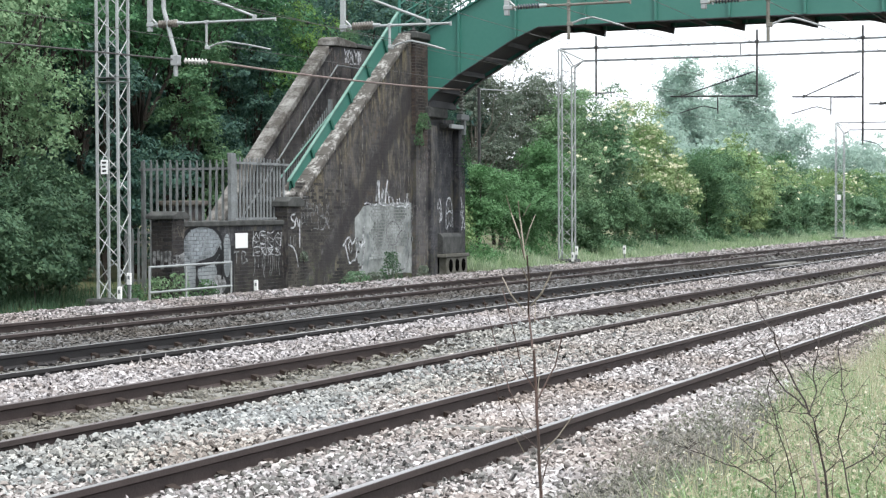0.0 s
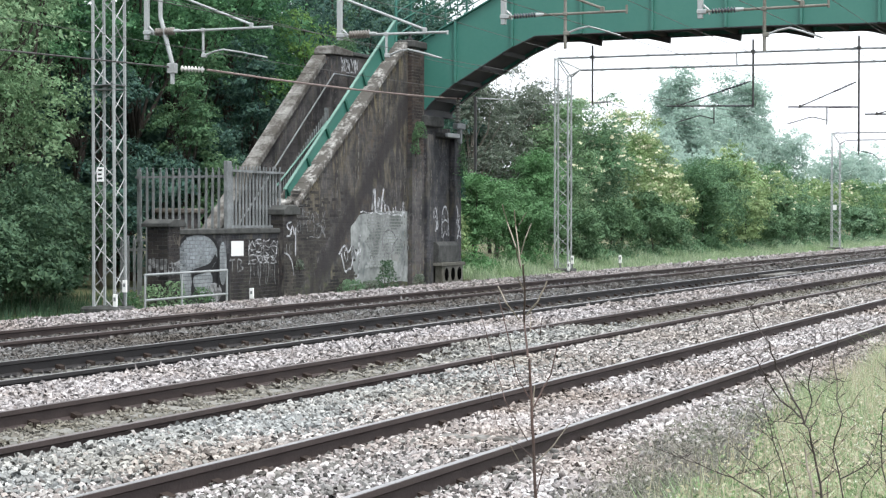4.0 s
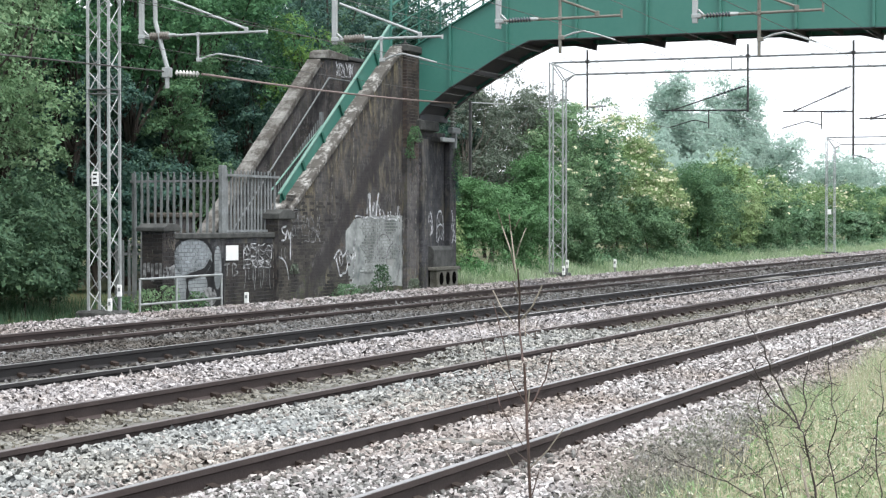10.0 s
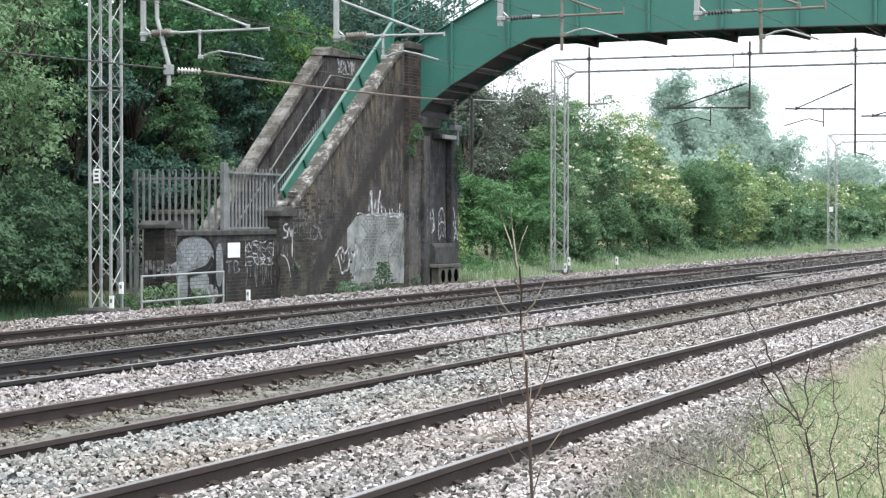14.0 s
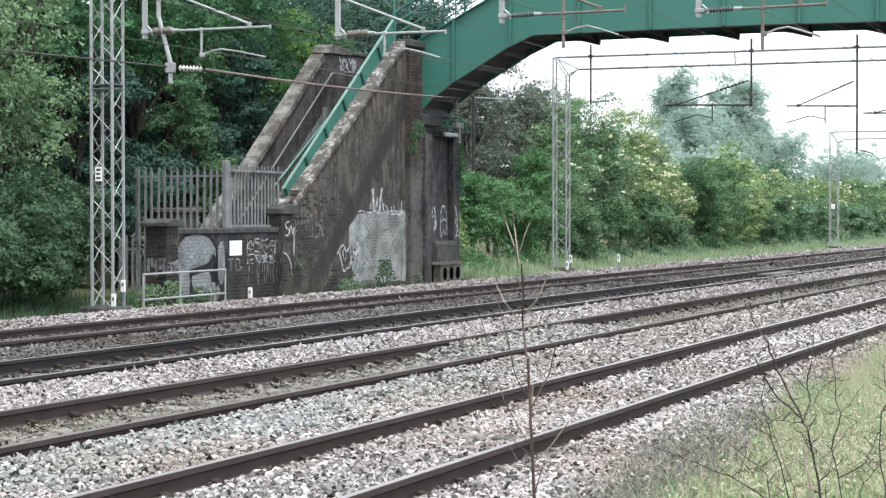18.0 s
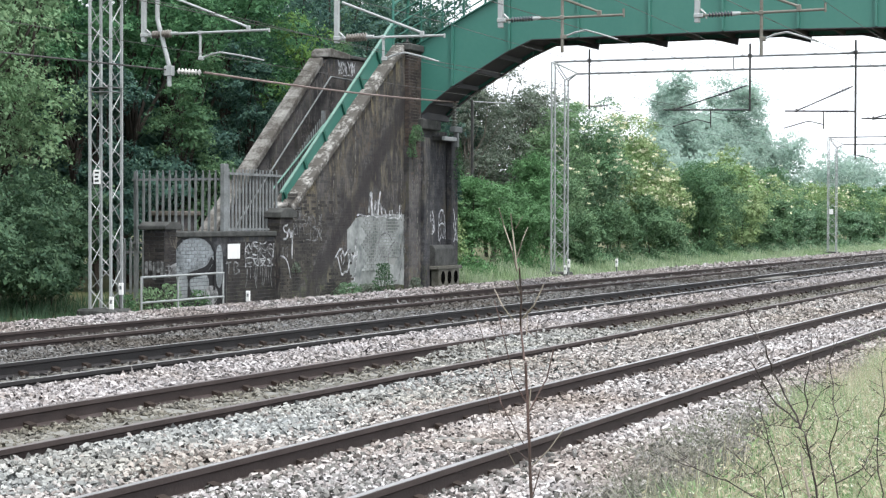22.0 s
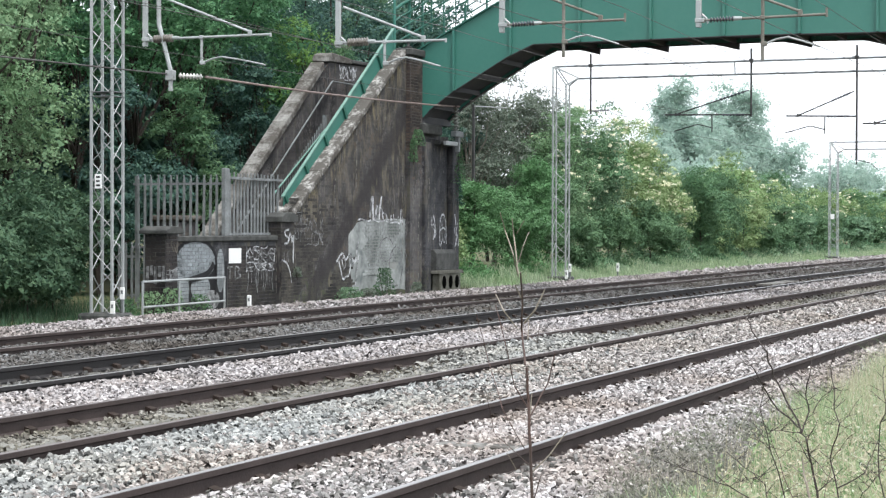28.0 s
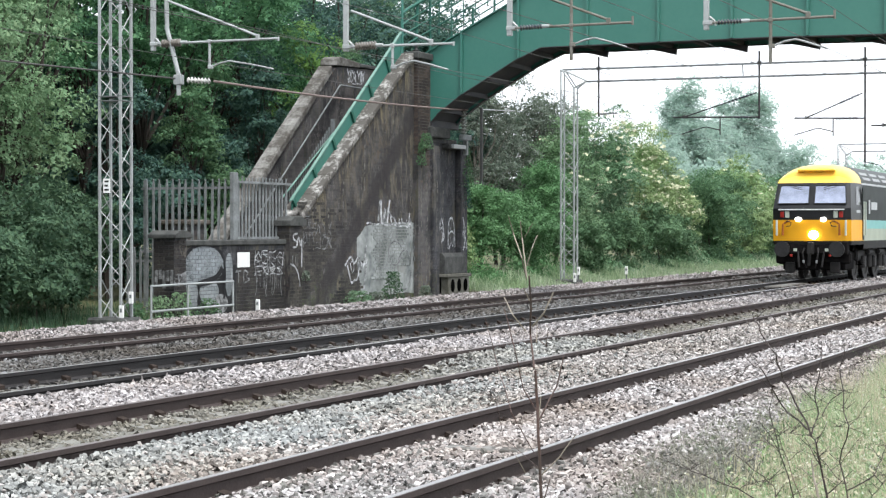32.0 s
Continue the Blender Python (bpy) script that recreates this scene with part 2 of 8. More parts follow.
M_RUN = mat("polished_rail_head", (0.46, 0.44, 0.44), 0.38, 0.8, vary=0.15, scale=1, fine=30, bump=0.05, stretch=(0.1, 1, 1))
M_RUN_DULL = mat("dull_rail_head", (0.20, 0.175, 0.17), 0.6, 0.4, vary=0.2, scale=1, fine=30, bump=0.05, stretch=(0.1, 1, 1))
M_SLEEPER = mat("concrete_sleeper", (0.205, 0.20, 0.182), 0.92, tint=(0.11, 0.105, 0.09), scale=3, fine=40, bump=0.4)
M_CLIP = mat("rusty_clip", (0.05, 0.035, 0.028), 0.8, 0.3, scale=8)
M_STONE_A = island_mat("pinkish_ballast_stone", [(0.385, 0.356, 0.348), (0.229, 0.208, 0.203), (0.582, 0.553, 0.547), (0.128, 0.117, 0.112), (0.419, 0.382, 0.37), (0.347, 0.328, 0.326), (0.671, 0.649, 0.644), (0.062, 0.056, 0.055)], patch=(0.78, 0.72, 0.66), bump=0.3)
M_LIME = mat("lime_run_on_brick", (0.20, 0.195, 0.175), 0.9, tint=(0.075, 0.07, 0.06), scale=7, fine=40, bump=0.2)
M_STONE_B = island_mat("blue_grey_ballast_stone", [(0.298, 0.307, 0.3), (0.197, 0.206, 0.204), (0.416, 0.424, 0.407), (0.107, 0.112, 0.113), (0.293, 0.294, 0.282), (0.257, 0.267, 0.266), (0.485, 0.492, 0.473), (0.034, 0.036, 0.035)], patch=(1.0, 0.94, 0.88), bump=0.3)
M_STONE_F = island_mat("fine_pinkish_ballast_stone", [(0.374, 0.342, 0.339), (0.28, 0.255, 0.254), (0.457, 0.431, 0.428), (0.187, 0.171, 0.17), (0.343, 0.315, 0.314), (0.54, 0.525, 0.528)], patch=(0.8, 0.75, 0.7), bump=0.3)
M_STONE_E = island_mat("pale_mixed_ballast_stone", [(0.375, 0.346, 0.328), (0.224, 0.204, 0.194), (0.548, 0.514, 0.489), (0.111, 0.101, 0.095), (0.369, 0.331, 0.307), (0.311, 0.293, 0.282), (0.609, 0.575, 0.547), (0.042, 0.038, 0.036)], patch=(0.82, 0.78, 0.73), bump=0.3)
M_STONE_C = island_mat("white_grey_ballast_stone", [(0.395, 0.372, 0.369), (0.235, 0.221, 0.221), (0.534, 0.503, 0.502), (0.122, 0.111, 0.11), (0.346, 0.311, 0.299), (0.303, 0.289, 0.291), (0.577, 0.544, 0.544), (0.04, 0.035, 0.036)], patch=(0.85, 0.82, 0.78), bump=0.3)
M_STONE_G = island_mat("silted_gravel", [(0.230, 0.222, 0.196), (0.150, 0.142, 0.122), (0.330, 0.318, 0.286), (0.075, 0.068, 0.058), (0.260, 0.244, 0.214), (0.190, 0.184, 0.160)], patch=(0.7, 0.68, 0.62), patch_scale=1.5, bump=0.3)
M_STONE_H = island_mat("grimy_grey_stone", [(0.185, 0.180, 0.172), (0.120, 0.116, 0.110), (0.285, 0.278, 0.268), (0.070, 0.068, 0.064), (0.205, 0.196, 0.184), (0.33, 0.322, 0.312)], patch=(0.7, 0.7, 0.66), patch_scale=1.2, bump=0.3)
M_STONE_D = island_mat("dirty_ballast_stone", [(0.137, 0.133, 0.129), (0.096, 0.088, 0.081), (0.205, 0.206, 0.202), (0.068, 0.066, 0.065), (0.15, 0.14, 0.129), (0.233, 0.235, 0.242)], patch=(0.6, 0.55, 0.5), bump=0.3)
M_BRICK = brick_mat("sooty_blue_brick", (0.086, 0.078, 0.076), (0.050, 0.047, 0.049), (0.080, 0.077, 0.076), (0.026, 0.024, 0.026), 0.5, pale=(0.125, 0.118, 0.106), runs=(0.150, 0.134, 0.095))
M_BRICK_STAIR = brick_mat("stained_stair_brick", (0.076, 0.071, 0.070), (0.044, 0.042, 0.044), (0.073, 0.071, 0.070), (0.030, 0.027, 0.028), 0.5, pale=(0.130, 0.121, 0.105), runs=(0.165, 0.146, 0.100), band=(38.75, 1.17, 0.42, (0.030, 0.027, 0.028)), wash=((0.205, 0.172, 0.108), 1.5), moss=((0.085, 0.100, 0.045), 0.7))
M_BRICK_PIER = brick_mat("sooty_pier_brick", (0.070, 0.069, 0.073), (0.042, 0.043, 0.049), (0.070, 0.071, 0.075), (0.022, 0.023, 0.027), 0.5, pale=(0.135, 0.126, 0.108), runs=(0.110, 0.102, 0.078), moss=((0.080, 0.085, 0.045), 0.6))
M_BRICK_FAR = brick_mat("mossy_parapet_brick", (0.112, 0.102, 0.100), (0.070, 0.067, 0.068), (0.093, 0.094, 0.098), (0.028, 0.028, 0.031), 0.5, pale=(0.149, 0.146, 0.134), runs=(0.085, 0.082, 0.052), moss=((0.105, 0.095, 0.050), 1.6))
M_WHITEWASH = mat("grey_whitewash", (0.38, 0.395, 0.385), 0.92, tint=(0.13, 0.145, 0.145), scale=1.7, fine=9, bump=0.25)
M_JOINT = mat("bare_grey_mortar", (0.19, 0.195, 0.185), 0.95, tint=(0.30, 0.31, 0.30), scale=3.0, fine=14, bump=0.3)
M_COPING = mat("lichened_coping_stone", (0.15, 0.135, 0.115), 0.95, tint=(0.045, 0.04, 0.034), scale=3.5, fine=30, bump=0.6)
M_COPING_PALE = mat("pale_lichened_coping", (0.46, 0.45, 0.43), 0.95, tint=(0.085, 0.078, 0.070), scale=3.5, fine=14, bump=0.6)
M_COPING_FAR = mat("mottled_grey_coping", (0.29, 0.285, 0.27), 0.95, tint=(0.075, 0.068, 0.06), scale=2.2, fine=14, bump=0.6)
M_CAP = mat("dark_stone_cap", (0.085, 0.087, 0.082), 0.95, tint=(0.033, 0.034, 0.034), scale=5, fine=40, bump=0.5)
M_GREEN = mat("green_painted_steel", (0.032, 0.145, 0.115), 0.45, 0.0, tint=(0.045, 0.165, 0.13), scale=0.8, fine=9, bump=0.04, spec=0.45)
M_GREEN_DARK = mat("dark_green_steel", (0.02, 0.10, 0.075), 0.5, tint=(0.03, 0.12, 0.09), scale=2, fine=15, bump=0.05)
M_GREEN_PALE = mat("worn_pale_green_steel", (0.16, 0.27, 0.23), 0.55, tint=(0.10, 0.2, 0.165), scale=3, fine=18, bump=0.05)
# Dark grey for the girder's undersides, deck, cross beams, brackets and bearing pad.
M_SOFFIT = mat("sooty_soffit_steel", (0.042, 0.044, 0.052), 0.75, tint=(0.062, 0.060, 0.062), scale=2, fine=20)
M_GALV = mat("galvanised_steel", (0.40, 0.42, 0.42), 0.6, 0.35, tint=(0.3, 0.31, 0.31), scale=3, fine=25, bump=0.1)
M_GALV_DULL = mat("weathered_galvanised_steel", (0.262, 0.280, 0.285), 0.75, 0.2, tint=(0.128, 0.135, 0.135), scale=3, fine=25, bump=0.1)
M_DARKSTEEL = mat("dark_weathered_steel", (0.07, 0.07, 0.07), 0.7, 0.3, scale=3)
M_RUSTY = mat("weathered_brown_tube", (0.13, 0.122, 0.10), 0.8, 0.2, tint=(0.22, 0.212, 0.19), scale=3, fine=20)
M_WIRE = mat("weathered_copper_wire", (0.13, 0.125, 0.12), 0.6, 0.5, scale=2)
M_FEEDER = mat("red_brown_feeder_cable", (0.17, 0.12, 0.11), 0.7, 0.0, tint=(0.25, 0.20, 0.18), scale=3)
M_INSUL = mat("brown_glazed_insulator", (0.19, 0.172, 0.15), 0.35, spec=0.5, scale=8)
M_INSUL_DARK = mat("dark_glazed_insulator", (0.04, 0.045, 0.06), 0.3, spec=0.5, scale=8)
M_INSUL_WHITE = mat("white_glazed_insulator", (0.55, 0.535, 0.51), 0.35, spec=0.5, vary=0.1, scale=8)
M_WHITE = mat("white_plate", (0.8, 0.8, 0.79), 0.6, vary=0.05, scale=5, bump=0.02)
M_CONC = mat("mossy_concrete", (0.16, 0.155, 0.138), 0.95, tint=(0.06, 0.058, 0.045), scale=4, fine=30, bump=0.5)
M_SPRAY = mat("white_spray_paint", (0.62, 0.63, 0.65), 0.8, tint=(0.11, 0.112, 0.115), scale=9, fine=60, bump=0.0)
M_SPRAY_GREY = mat("worn_spray_paint", (0.30, 0.305, 0.31), 0.85, tint=(0.07, 0.07, 0.072), scale=9, fine=60, bump=0.0)
M_BLACKPAINT = mat("black_spray_paint", (0.012, 0.012, 0.014), 0.7, scale=6, bump=0.0)
M_VENT_SHADE = mat("black_opening", (0.004, 0.004, 0.004), 1.0, spec=0.0, scale=6, bump=0.0)
M_BARK = mat("grey_brown_bark", (0.058, 0.048, 0.040), 0.95, scale=3, fine=30, bump=0.8, stretch=(1, 1, 0.3))
M_BARK_PALE = mat("pale_grey_bark", (0.21, 0.19, 0.165), 0.95, tint=(0.12, 0.105, 0.09), scale=3, fine=30, bump=0.6)
M_TWIG = mat("dark_bare_twig", (0.070, 0.056, 0.052), 0.85, scale=9, fine=80, bump=0.4)
M_TWIG_RED = mat("red_brown_stem", (0.13, 0.08, 0.07), 0.8, tint=(0.07, 0.055, 0.05), scale=6, fine=60)
M_TWIG_PALE = mat("pale_dry_twig", (0.31, 0.27, 0.22), 0.9, scale=6, fine=60)
M_LEAF_DARK = island_mat("dark_green_leaf", [(0.044, 0.097, 0.078), (0.077, 0.149, 0.116), (0.059, 0.123, 0.117), (0.106, 0.193, 0.137), (0.069, 0.14, 0.098)], 0.55, 0.3, patch=(0.55, 0.62, 0.62), patch_scale=0.45)
M_LEAF_BUSH = island_mat("deep_green_bush_leaf", [(0.055, 0.105, 0.064), (0.085, 0.150, 0.085), (0.065, 0.125, 0.078), (0.118, 0.192, 0.105), (0.045, 0.086, 0.054)], 0.55, 0.3, patch=(0.55, 0.62, 0.58), patch_scale=0.6)
M_LEAF_MID = island_mat("mid_green_leaf", [(0.081, 0.166, 0.09), (0.118, 0.216, 0.113), (0.09, 0.174, 0.101), (0.166, 0.275, 0.144), (0.128, 0.218, 0.101)], 0.55, 0.35, patch=(0.55, 0.68, 0.6), patch_scale=0.45)
M_LEAF_OLIVE = island_mat("olive_green_leaf", [(0.182, 0.296, 0.165), (0.221, 0.333, 0.19), (0.16, 0.278, 0.154), (0.25, 0.352, 0.201), (0.197, 0.302, 0.177)], 0.65, 0.3, patch=(0.7, 0.8, 0.7), patch_scale=0.5)
M_LEAF_BRIGHT = island_mat("fresh_green_leaf", [(0.1, 0.217, 0.094), (0.131, 0.264, 0.116), (0.114, 0.227, 0.111), (0.166, 0.302, 0.143), (0.092, 0.204, 0.092)], 0.5, 0.28, patch=(0.75, 0.85, 0.75), patch_scale=0.6)
M_LEAF_YELLOW = island_mat("yellow_green_leaf", [(0.223, 0.321, 0.142), (0.288, 0.375, 0.178), (0.184, 0.285, 0.13), (0.334, 0.409, 0.218), (0.246, 0.321, 0.16)], 0.7, 0.25, patch=(0.7, 0.85, 0.75), patch_scale=0.5)
M_LEAF_ELDER = island_mat("elder_leaf", [(0.131, 0.227, 0.139), (0.172, 0.27, 0.162), (0.108, 0.205, 0.132), (0.207, 0.309, 0.193), (0.15, 0.234, 0.144)], 0.7, 0.25, patch=(0.7, 0.85, 0.7), patch_scale=0.5)
M_LEAF_HEDGE = island_mat("blue_green_hedge_leaf", [(0.092, 0.17, 0.096), (0.123, 0.21, 0.115), (0.103, 0.182, 0.102), (0.156, 0.251, 0.133), (0.109, 0.197, 0.098)], 0.7, 0.25, patch=(0.72, 0.82, 0.8), patch_scale=0.5)
M_LEAF_FRESH = island_mat("sunlit_fresh_leaf", [(0.150, 0.270, 0.075), (0.195, 0.330, 0.098), (0.125, 0.240, 0.072), (0.235, 0.365, 0.12), (0.10, 0.20, 0.065)], 0.5, 0.45, patch=(0.6, 0.7, 0.6), patch_scale=0.6)
M_LEAF_CANOPY = island_mat("yellow_green_canopy_leaf", [(0.089, 0.207, 0.103), (0.129, 0.278, 0.134), (0.069, 0.172, 0.096), (0.164, 0.332, 0.163), (0.107, 0.234, 0.118)], 0.6, 0.4, patch=(0.5, 0.6, 0.55), patch_scale=0.6)
# Silvery willow, paled beyond its own leaf colour to stand for distance haze.
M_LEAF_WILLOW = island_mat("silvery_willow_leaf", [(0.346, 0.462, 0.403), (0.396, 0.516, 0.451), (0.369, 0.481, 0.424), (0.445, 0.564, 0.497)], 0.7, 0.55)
M_LEAF_DRAB = island_mat("drab_brown_green_leaf", [(0.168, 0.204, 0.146), (0.128, 0.166, 0.13), (0.215, 0.238, 0.205), (0.099, 0.143, 0.104)], 0.7, 0.25, patch=(0.8, 0.8, 0.8))
M_FLOWER = island_mat("cream_elder_flower", [(0.72, 0.7, 0.52), (0.62, 0.62, 0.42), (0.78, 0.76, 0.62)], 0.8, 0.2)
M_GRASS = island_mat("pale_green_grass", [(0.249, 0.368, 0.159), (0.404, 0.488, 0.284), (0.163, 0.276, 0.112), (0.585, 0.635, 0.447), (0.301, 0.414, 0.206), (0.095, 0.170, 0.073), (0.482, 0.543, 0.335), (0.065, 0.110, 0.052)], 0.7, 0.35, patch=(0.6, 0.72, 0.62), patch_scale=1.6)
M_GRASS_FAR = island_mat("verge_grass", [(0.339, 0.441, 0.254), (0.442, 0.517, 0.349), (0.235, 0.347, 0.196), (0.571, 0.611, 0.47), (0.158, 0.243, 0.142)], 0.75, 0.4, patch=(0.75, 0.85, 0.7), patch_scale=0.5)
M_STRAW = island_mat("dry_straw_grass", [(0.491, 0.451, 0.318), (0.398, 0.367, 0.255), (0.587, 0.547, 0.414)], 0.8, 0.3)
M_TIPS = island_mat("white_grass_flecks", [(0.72, 0.72, 0.60), (0.80, 0.80, 0.72), (0.60, 0.63, 0.44)], 0.8, 0.3)
M_DEAD = island_mat("grey_dead_stalks", [(0.27, 0.255, 0.214), (0.162, 0.162, 0.133), (0.4, 0.363, 0.326), (0.216, 0.221, 0.168), (0.302, 0.265, 0.245)], 0.85, 0.2, patch=(0.6, 0.7, 0.6), patch_scale=1.4)


M_SAND = mat("sandy_silt", (0.20, 0.198, 0.180), 0.97, tint=(0.085, 0.08, 0.07), scale=2.4, fine=22, bump=0.8, depth=0.02, spec=0.1)
M_ARCH = brick_mat("grey_painted_arch_brick", (0.27, 0.29, 0.30), (0.20, 0.22, 0.23), (0.09, 0.095, 0.10), (0.12, 0.13, 0.135), 0.5, pale=(0.34, 0.36, 0.37))
M_ARCH_BRICK = mat("grey_painted_arch_brick_face", (0.30, 0.33, 0.35), 0.9, tint=(0.08, 0.085, 0.09), scale=2.4, fine=11, bump=0.4, fixed=True)
M_BRICK_WHITE = mat("whitewashed_brick_face", (0.42, 0.44, 0.435), 0.9, tint=(0.13, 0.14, 0.135), scale=1.5, fine=11, bump=0.4, fixed=True)
for m_, lo_, hi_ in ((M_COPING_FAR, 0.46, 0.82), (M_COPING_PALE, 0.42, 0.74), (M_BRICK_WHITE, 0.42, 0.84), (M_SPRAY, 0.58, 0.86), (M_SPRAY_GREY, 0.55, 0.84)):
    r_ = m_.node_tree.nodes["Color Ramp"].color_ramp
    r_.elements[0].position, r_.elements[1].position = lo_, hi_




def piece_mat(name, dark, light, mortar_dust):
    """Bricks that differ from one another, sooty in patches."""
    m = mat(name, light, 0.88, tint=dark, scale=2.0, fine=26, bump=0.5, fixed=True)
    n, l = m.node_tree.nodes, m.node_tree.links
    info, ramp, mix = n.new("ShaderNodeObjectInfo"), n.new("ShaderNodeValToRGB"), n.new("ShaderNodeMix")
    ramp.color_ramp.elements[0].color, ramp.color_ramp.elements[1].color = (0.55, 0.53, 0.52, 1), (1.25, 1.15, 1.05, 1)
    mix.data_type, mix.blend_type = "RGBA", "MULTIPLY"
    mix.inputs["Factor"].default_value = mortar_dust
    b = n["Principled BSDF"]
    old = b.inputs["Base Color"].links[0].from_socket
    l.new(info.outputs["Random"], ramp.inputs["Fac"])
    l.new(old, mix.inputs["A"])
    l.new(ramp.outputs["Color"], mix.inputs["B"])
    l.new(mix.outputs["Result"], b.inputs["Base Color"])
    return m


M_BRICK_SOOT = piece_mat("black_sooted_brick", (0.017, 0.016, 0.018), (0.052, 0.049, 0.048), 0.9)
M_INSUL_GREY = mat("grey_green_glazed_insulator", (0.24, 0.25, 0.225), 0.35, spec=0.5, scale=8)
M_BRICK_SOLE = piece_mat("weathered_pilaster_brick", (0.032, 0.029, 0.029), (0.098, 0.080, 0.072), 0.9)
M_BRICK_PIECE = piece_mat("sooty_single_brick", (0.020, 0.021, 0.023), (0.078, 0.075, 0.069), 0.9)


# ---- mesh tools ----
def part(name, bm, material, parent, label="", smooth=False):
    me = bpy.data.meshes.new(name)
    bm.normal_update()
    bm.to_mesh(me)
    bm.free()
    me.materials.append(material)
    if smooth:
        me.polygons.foreach_set("use_smooth", [True] * len(me.polygons))
    ob = new(name, me)
    ob.parent = parent
    if label:
        ob["label"] = label
    return ob


def again(ob, parent=None, m=None):
    """Another object on the same mesh."""
    o = new(ob.name.split(".")[0], ob.data)
    o.parent = parent if parent else ob.parent
    if m is not None:
        o.matrix_basis = m
    return o


def empty(name, x=0, y=0, z=0):
    e = new(name)
    e.location = (x, y, z)
    e.empty_display_size = 0.2
    return e


def box(bm, x0, x1, y0, y1, z0, z1, bevel=0.0):
    r = bmesh.ops.create_cube(bm, size=1.0, matrix=Matrix.Translation(((x0 + x1) / 2, (y0 + y1) / 2, (z0 + z1) / 2)) @ Matrix.Diagonal((abs(x1 - x0), abs(y1 - y0), abs(z1 - z0), 1)))
    if bevel:
        edges = list({e for v in r["verts"] for e in v.link_edges})
        bmesh.ops.bevel(bm, geom=edges, offset=bevel, segments=1, affect="EDGES")
    return bm


def boxed(x0, x1, y0, y1, z0, z1, bevel=0.0):
    return box(bmesh.new(), x0, x1, y0, y1, z0, z1, bevel)


def tube(bm, a, b, r0, r1=None, seg=8):
    a, b = Vector(a), Vector(b)
    d = b - a
    m = Matrix.Translation((a + b) / 2) @ d.to_track_quat("Z", "Y").to_matrix().to_4x4()
    bmesh.ops.create_cone(bm, cap_ends=True, segments=seg, radius1=r0, radius2=r0 if r1 is None else r1, depth=d.length, matrix=m)
    return bm


def tubed(a, b, r0, r1=None, seg=8):
    return tube(bmesh.new(), a, b, r0, r1, seg)


def prism(pts, axis, lo, hi, bevel=0.0):
    """A polygon drawn in two coordinates, thickened along the third (axis 0, 1 or 2)."""
    bm = bmesh.new()
    def at(p, w):
        q = list(p)
        q.insert(axis, w)
        return q
    a = [bm.verts.new(at(p, lo)) for p in pts]
    b = [bm.verts.new(at(p, hi)) for p in pts]
    bm.faces.new(a)
    bm.faces.new(b[::-1])
    for i in range(len(pts)):
        j = (i + 1) % len(pts)
        bm.faces.new((a[j], a[i], b[i], b[j]))
    bmesh.ops.recalc_face_normals(bm, faces=bm.faces)
    if bevel:
        bmesh.ops.bevel(bm, geom=bm.edges[:], offset=bevel, segments=1, affect="EDGES")
    return bm


def lathe(profile, seg=16):
    """Turned about z from (radius, z) pairs."""
    bm = bmesh.new()
    rings = []
    for r, z in profile:
        rings.append([bm.verts.new((r * math.cos(2 * math.pi * i / seg), r * math.sin(2 * math.pi * i / seg), z)) for i in range(seg)])
    for p, q in zip(rings, rings[1:]):
        for i in range(seg):
            j = (i + 1) % seg
            bm.faces.new((p[i], p[j], q[j], q[i]))
    bm.faces.new(rings[0][::-1])
    bm.faces.new(rings[-1])
    return bm


def raw(name, verts, faces, material, parent=None):
    """A mesh from whole numpy arrays: verts (n, 3), faces (m, k)."""
    me = bpy.data.meshes.new(name)
    k = faces.shape[1]
    me.vertices.add(len(verts))
    me.vertices.foreach_set("co", np.ascontiguousarray(verts, dtype=np.float32).ravel())
    me.loops.add(faces.size)
    me.loops.foreach_set("vertex_index", np.ascontiguousarray(faces, dtype=np.int32).ravel())
    me.polygons.add(len(faces))
    me.polygons.foreach_set("loop_start", np.arange(0, faces.size, k, dtype=np.int32))
    me.polygons.foreach_set("use_smooth", np.zeros(len(faces), dtype=bool))
    me.update(calc_edges=True)
    me.materials.append(material)
    ob = new(name, me)
    ob.parent = parent
    return ob


def skin(bm, pts, r0, r1, seg=6):
    """One closed tapering tube along a polyline."""
    pts = [Vector(q) for q in pts]
    n = len(pts)
    rings = []
    for i, q in enumerate(pts):
        d = (pts[min(i + 1, n - 1)] - pts[max(i - 1, 0)]).normalized()
        a = d.orthogonal().normalized() if not rings else (last - d * last.dot(d)).normalized()
        last = a
        b = d.cross(a)
        r = r0 + (r1 - r0) * i / (n - 1)
        rings.append([bm.verts.new(q + (a * math.cos(2 * math.pi * k / seg) + b * math.sin(2 * math.pi * k / seg)) * r) for k in range(seg)])
    for u, v in zip(rings, rings[1:]):
        for k in range(seg):
            bm.faces.new((u[k], u[(k + 1) % seg], v[(k + 1) % seg], v[k]))
    bm.faces.new(rings[0][::-1])
    bm.faces.new(rings[-1])
    return bm


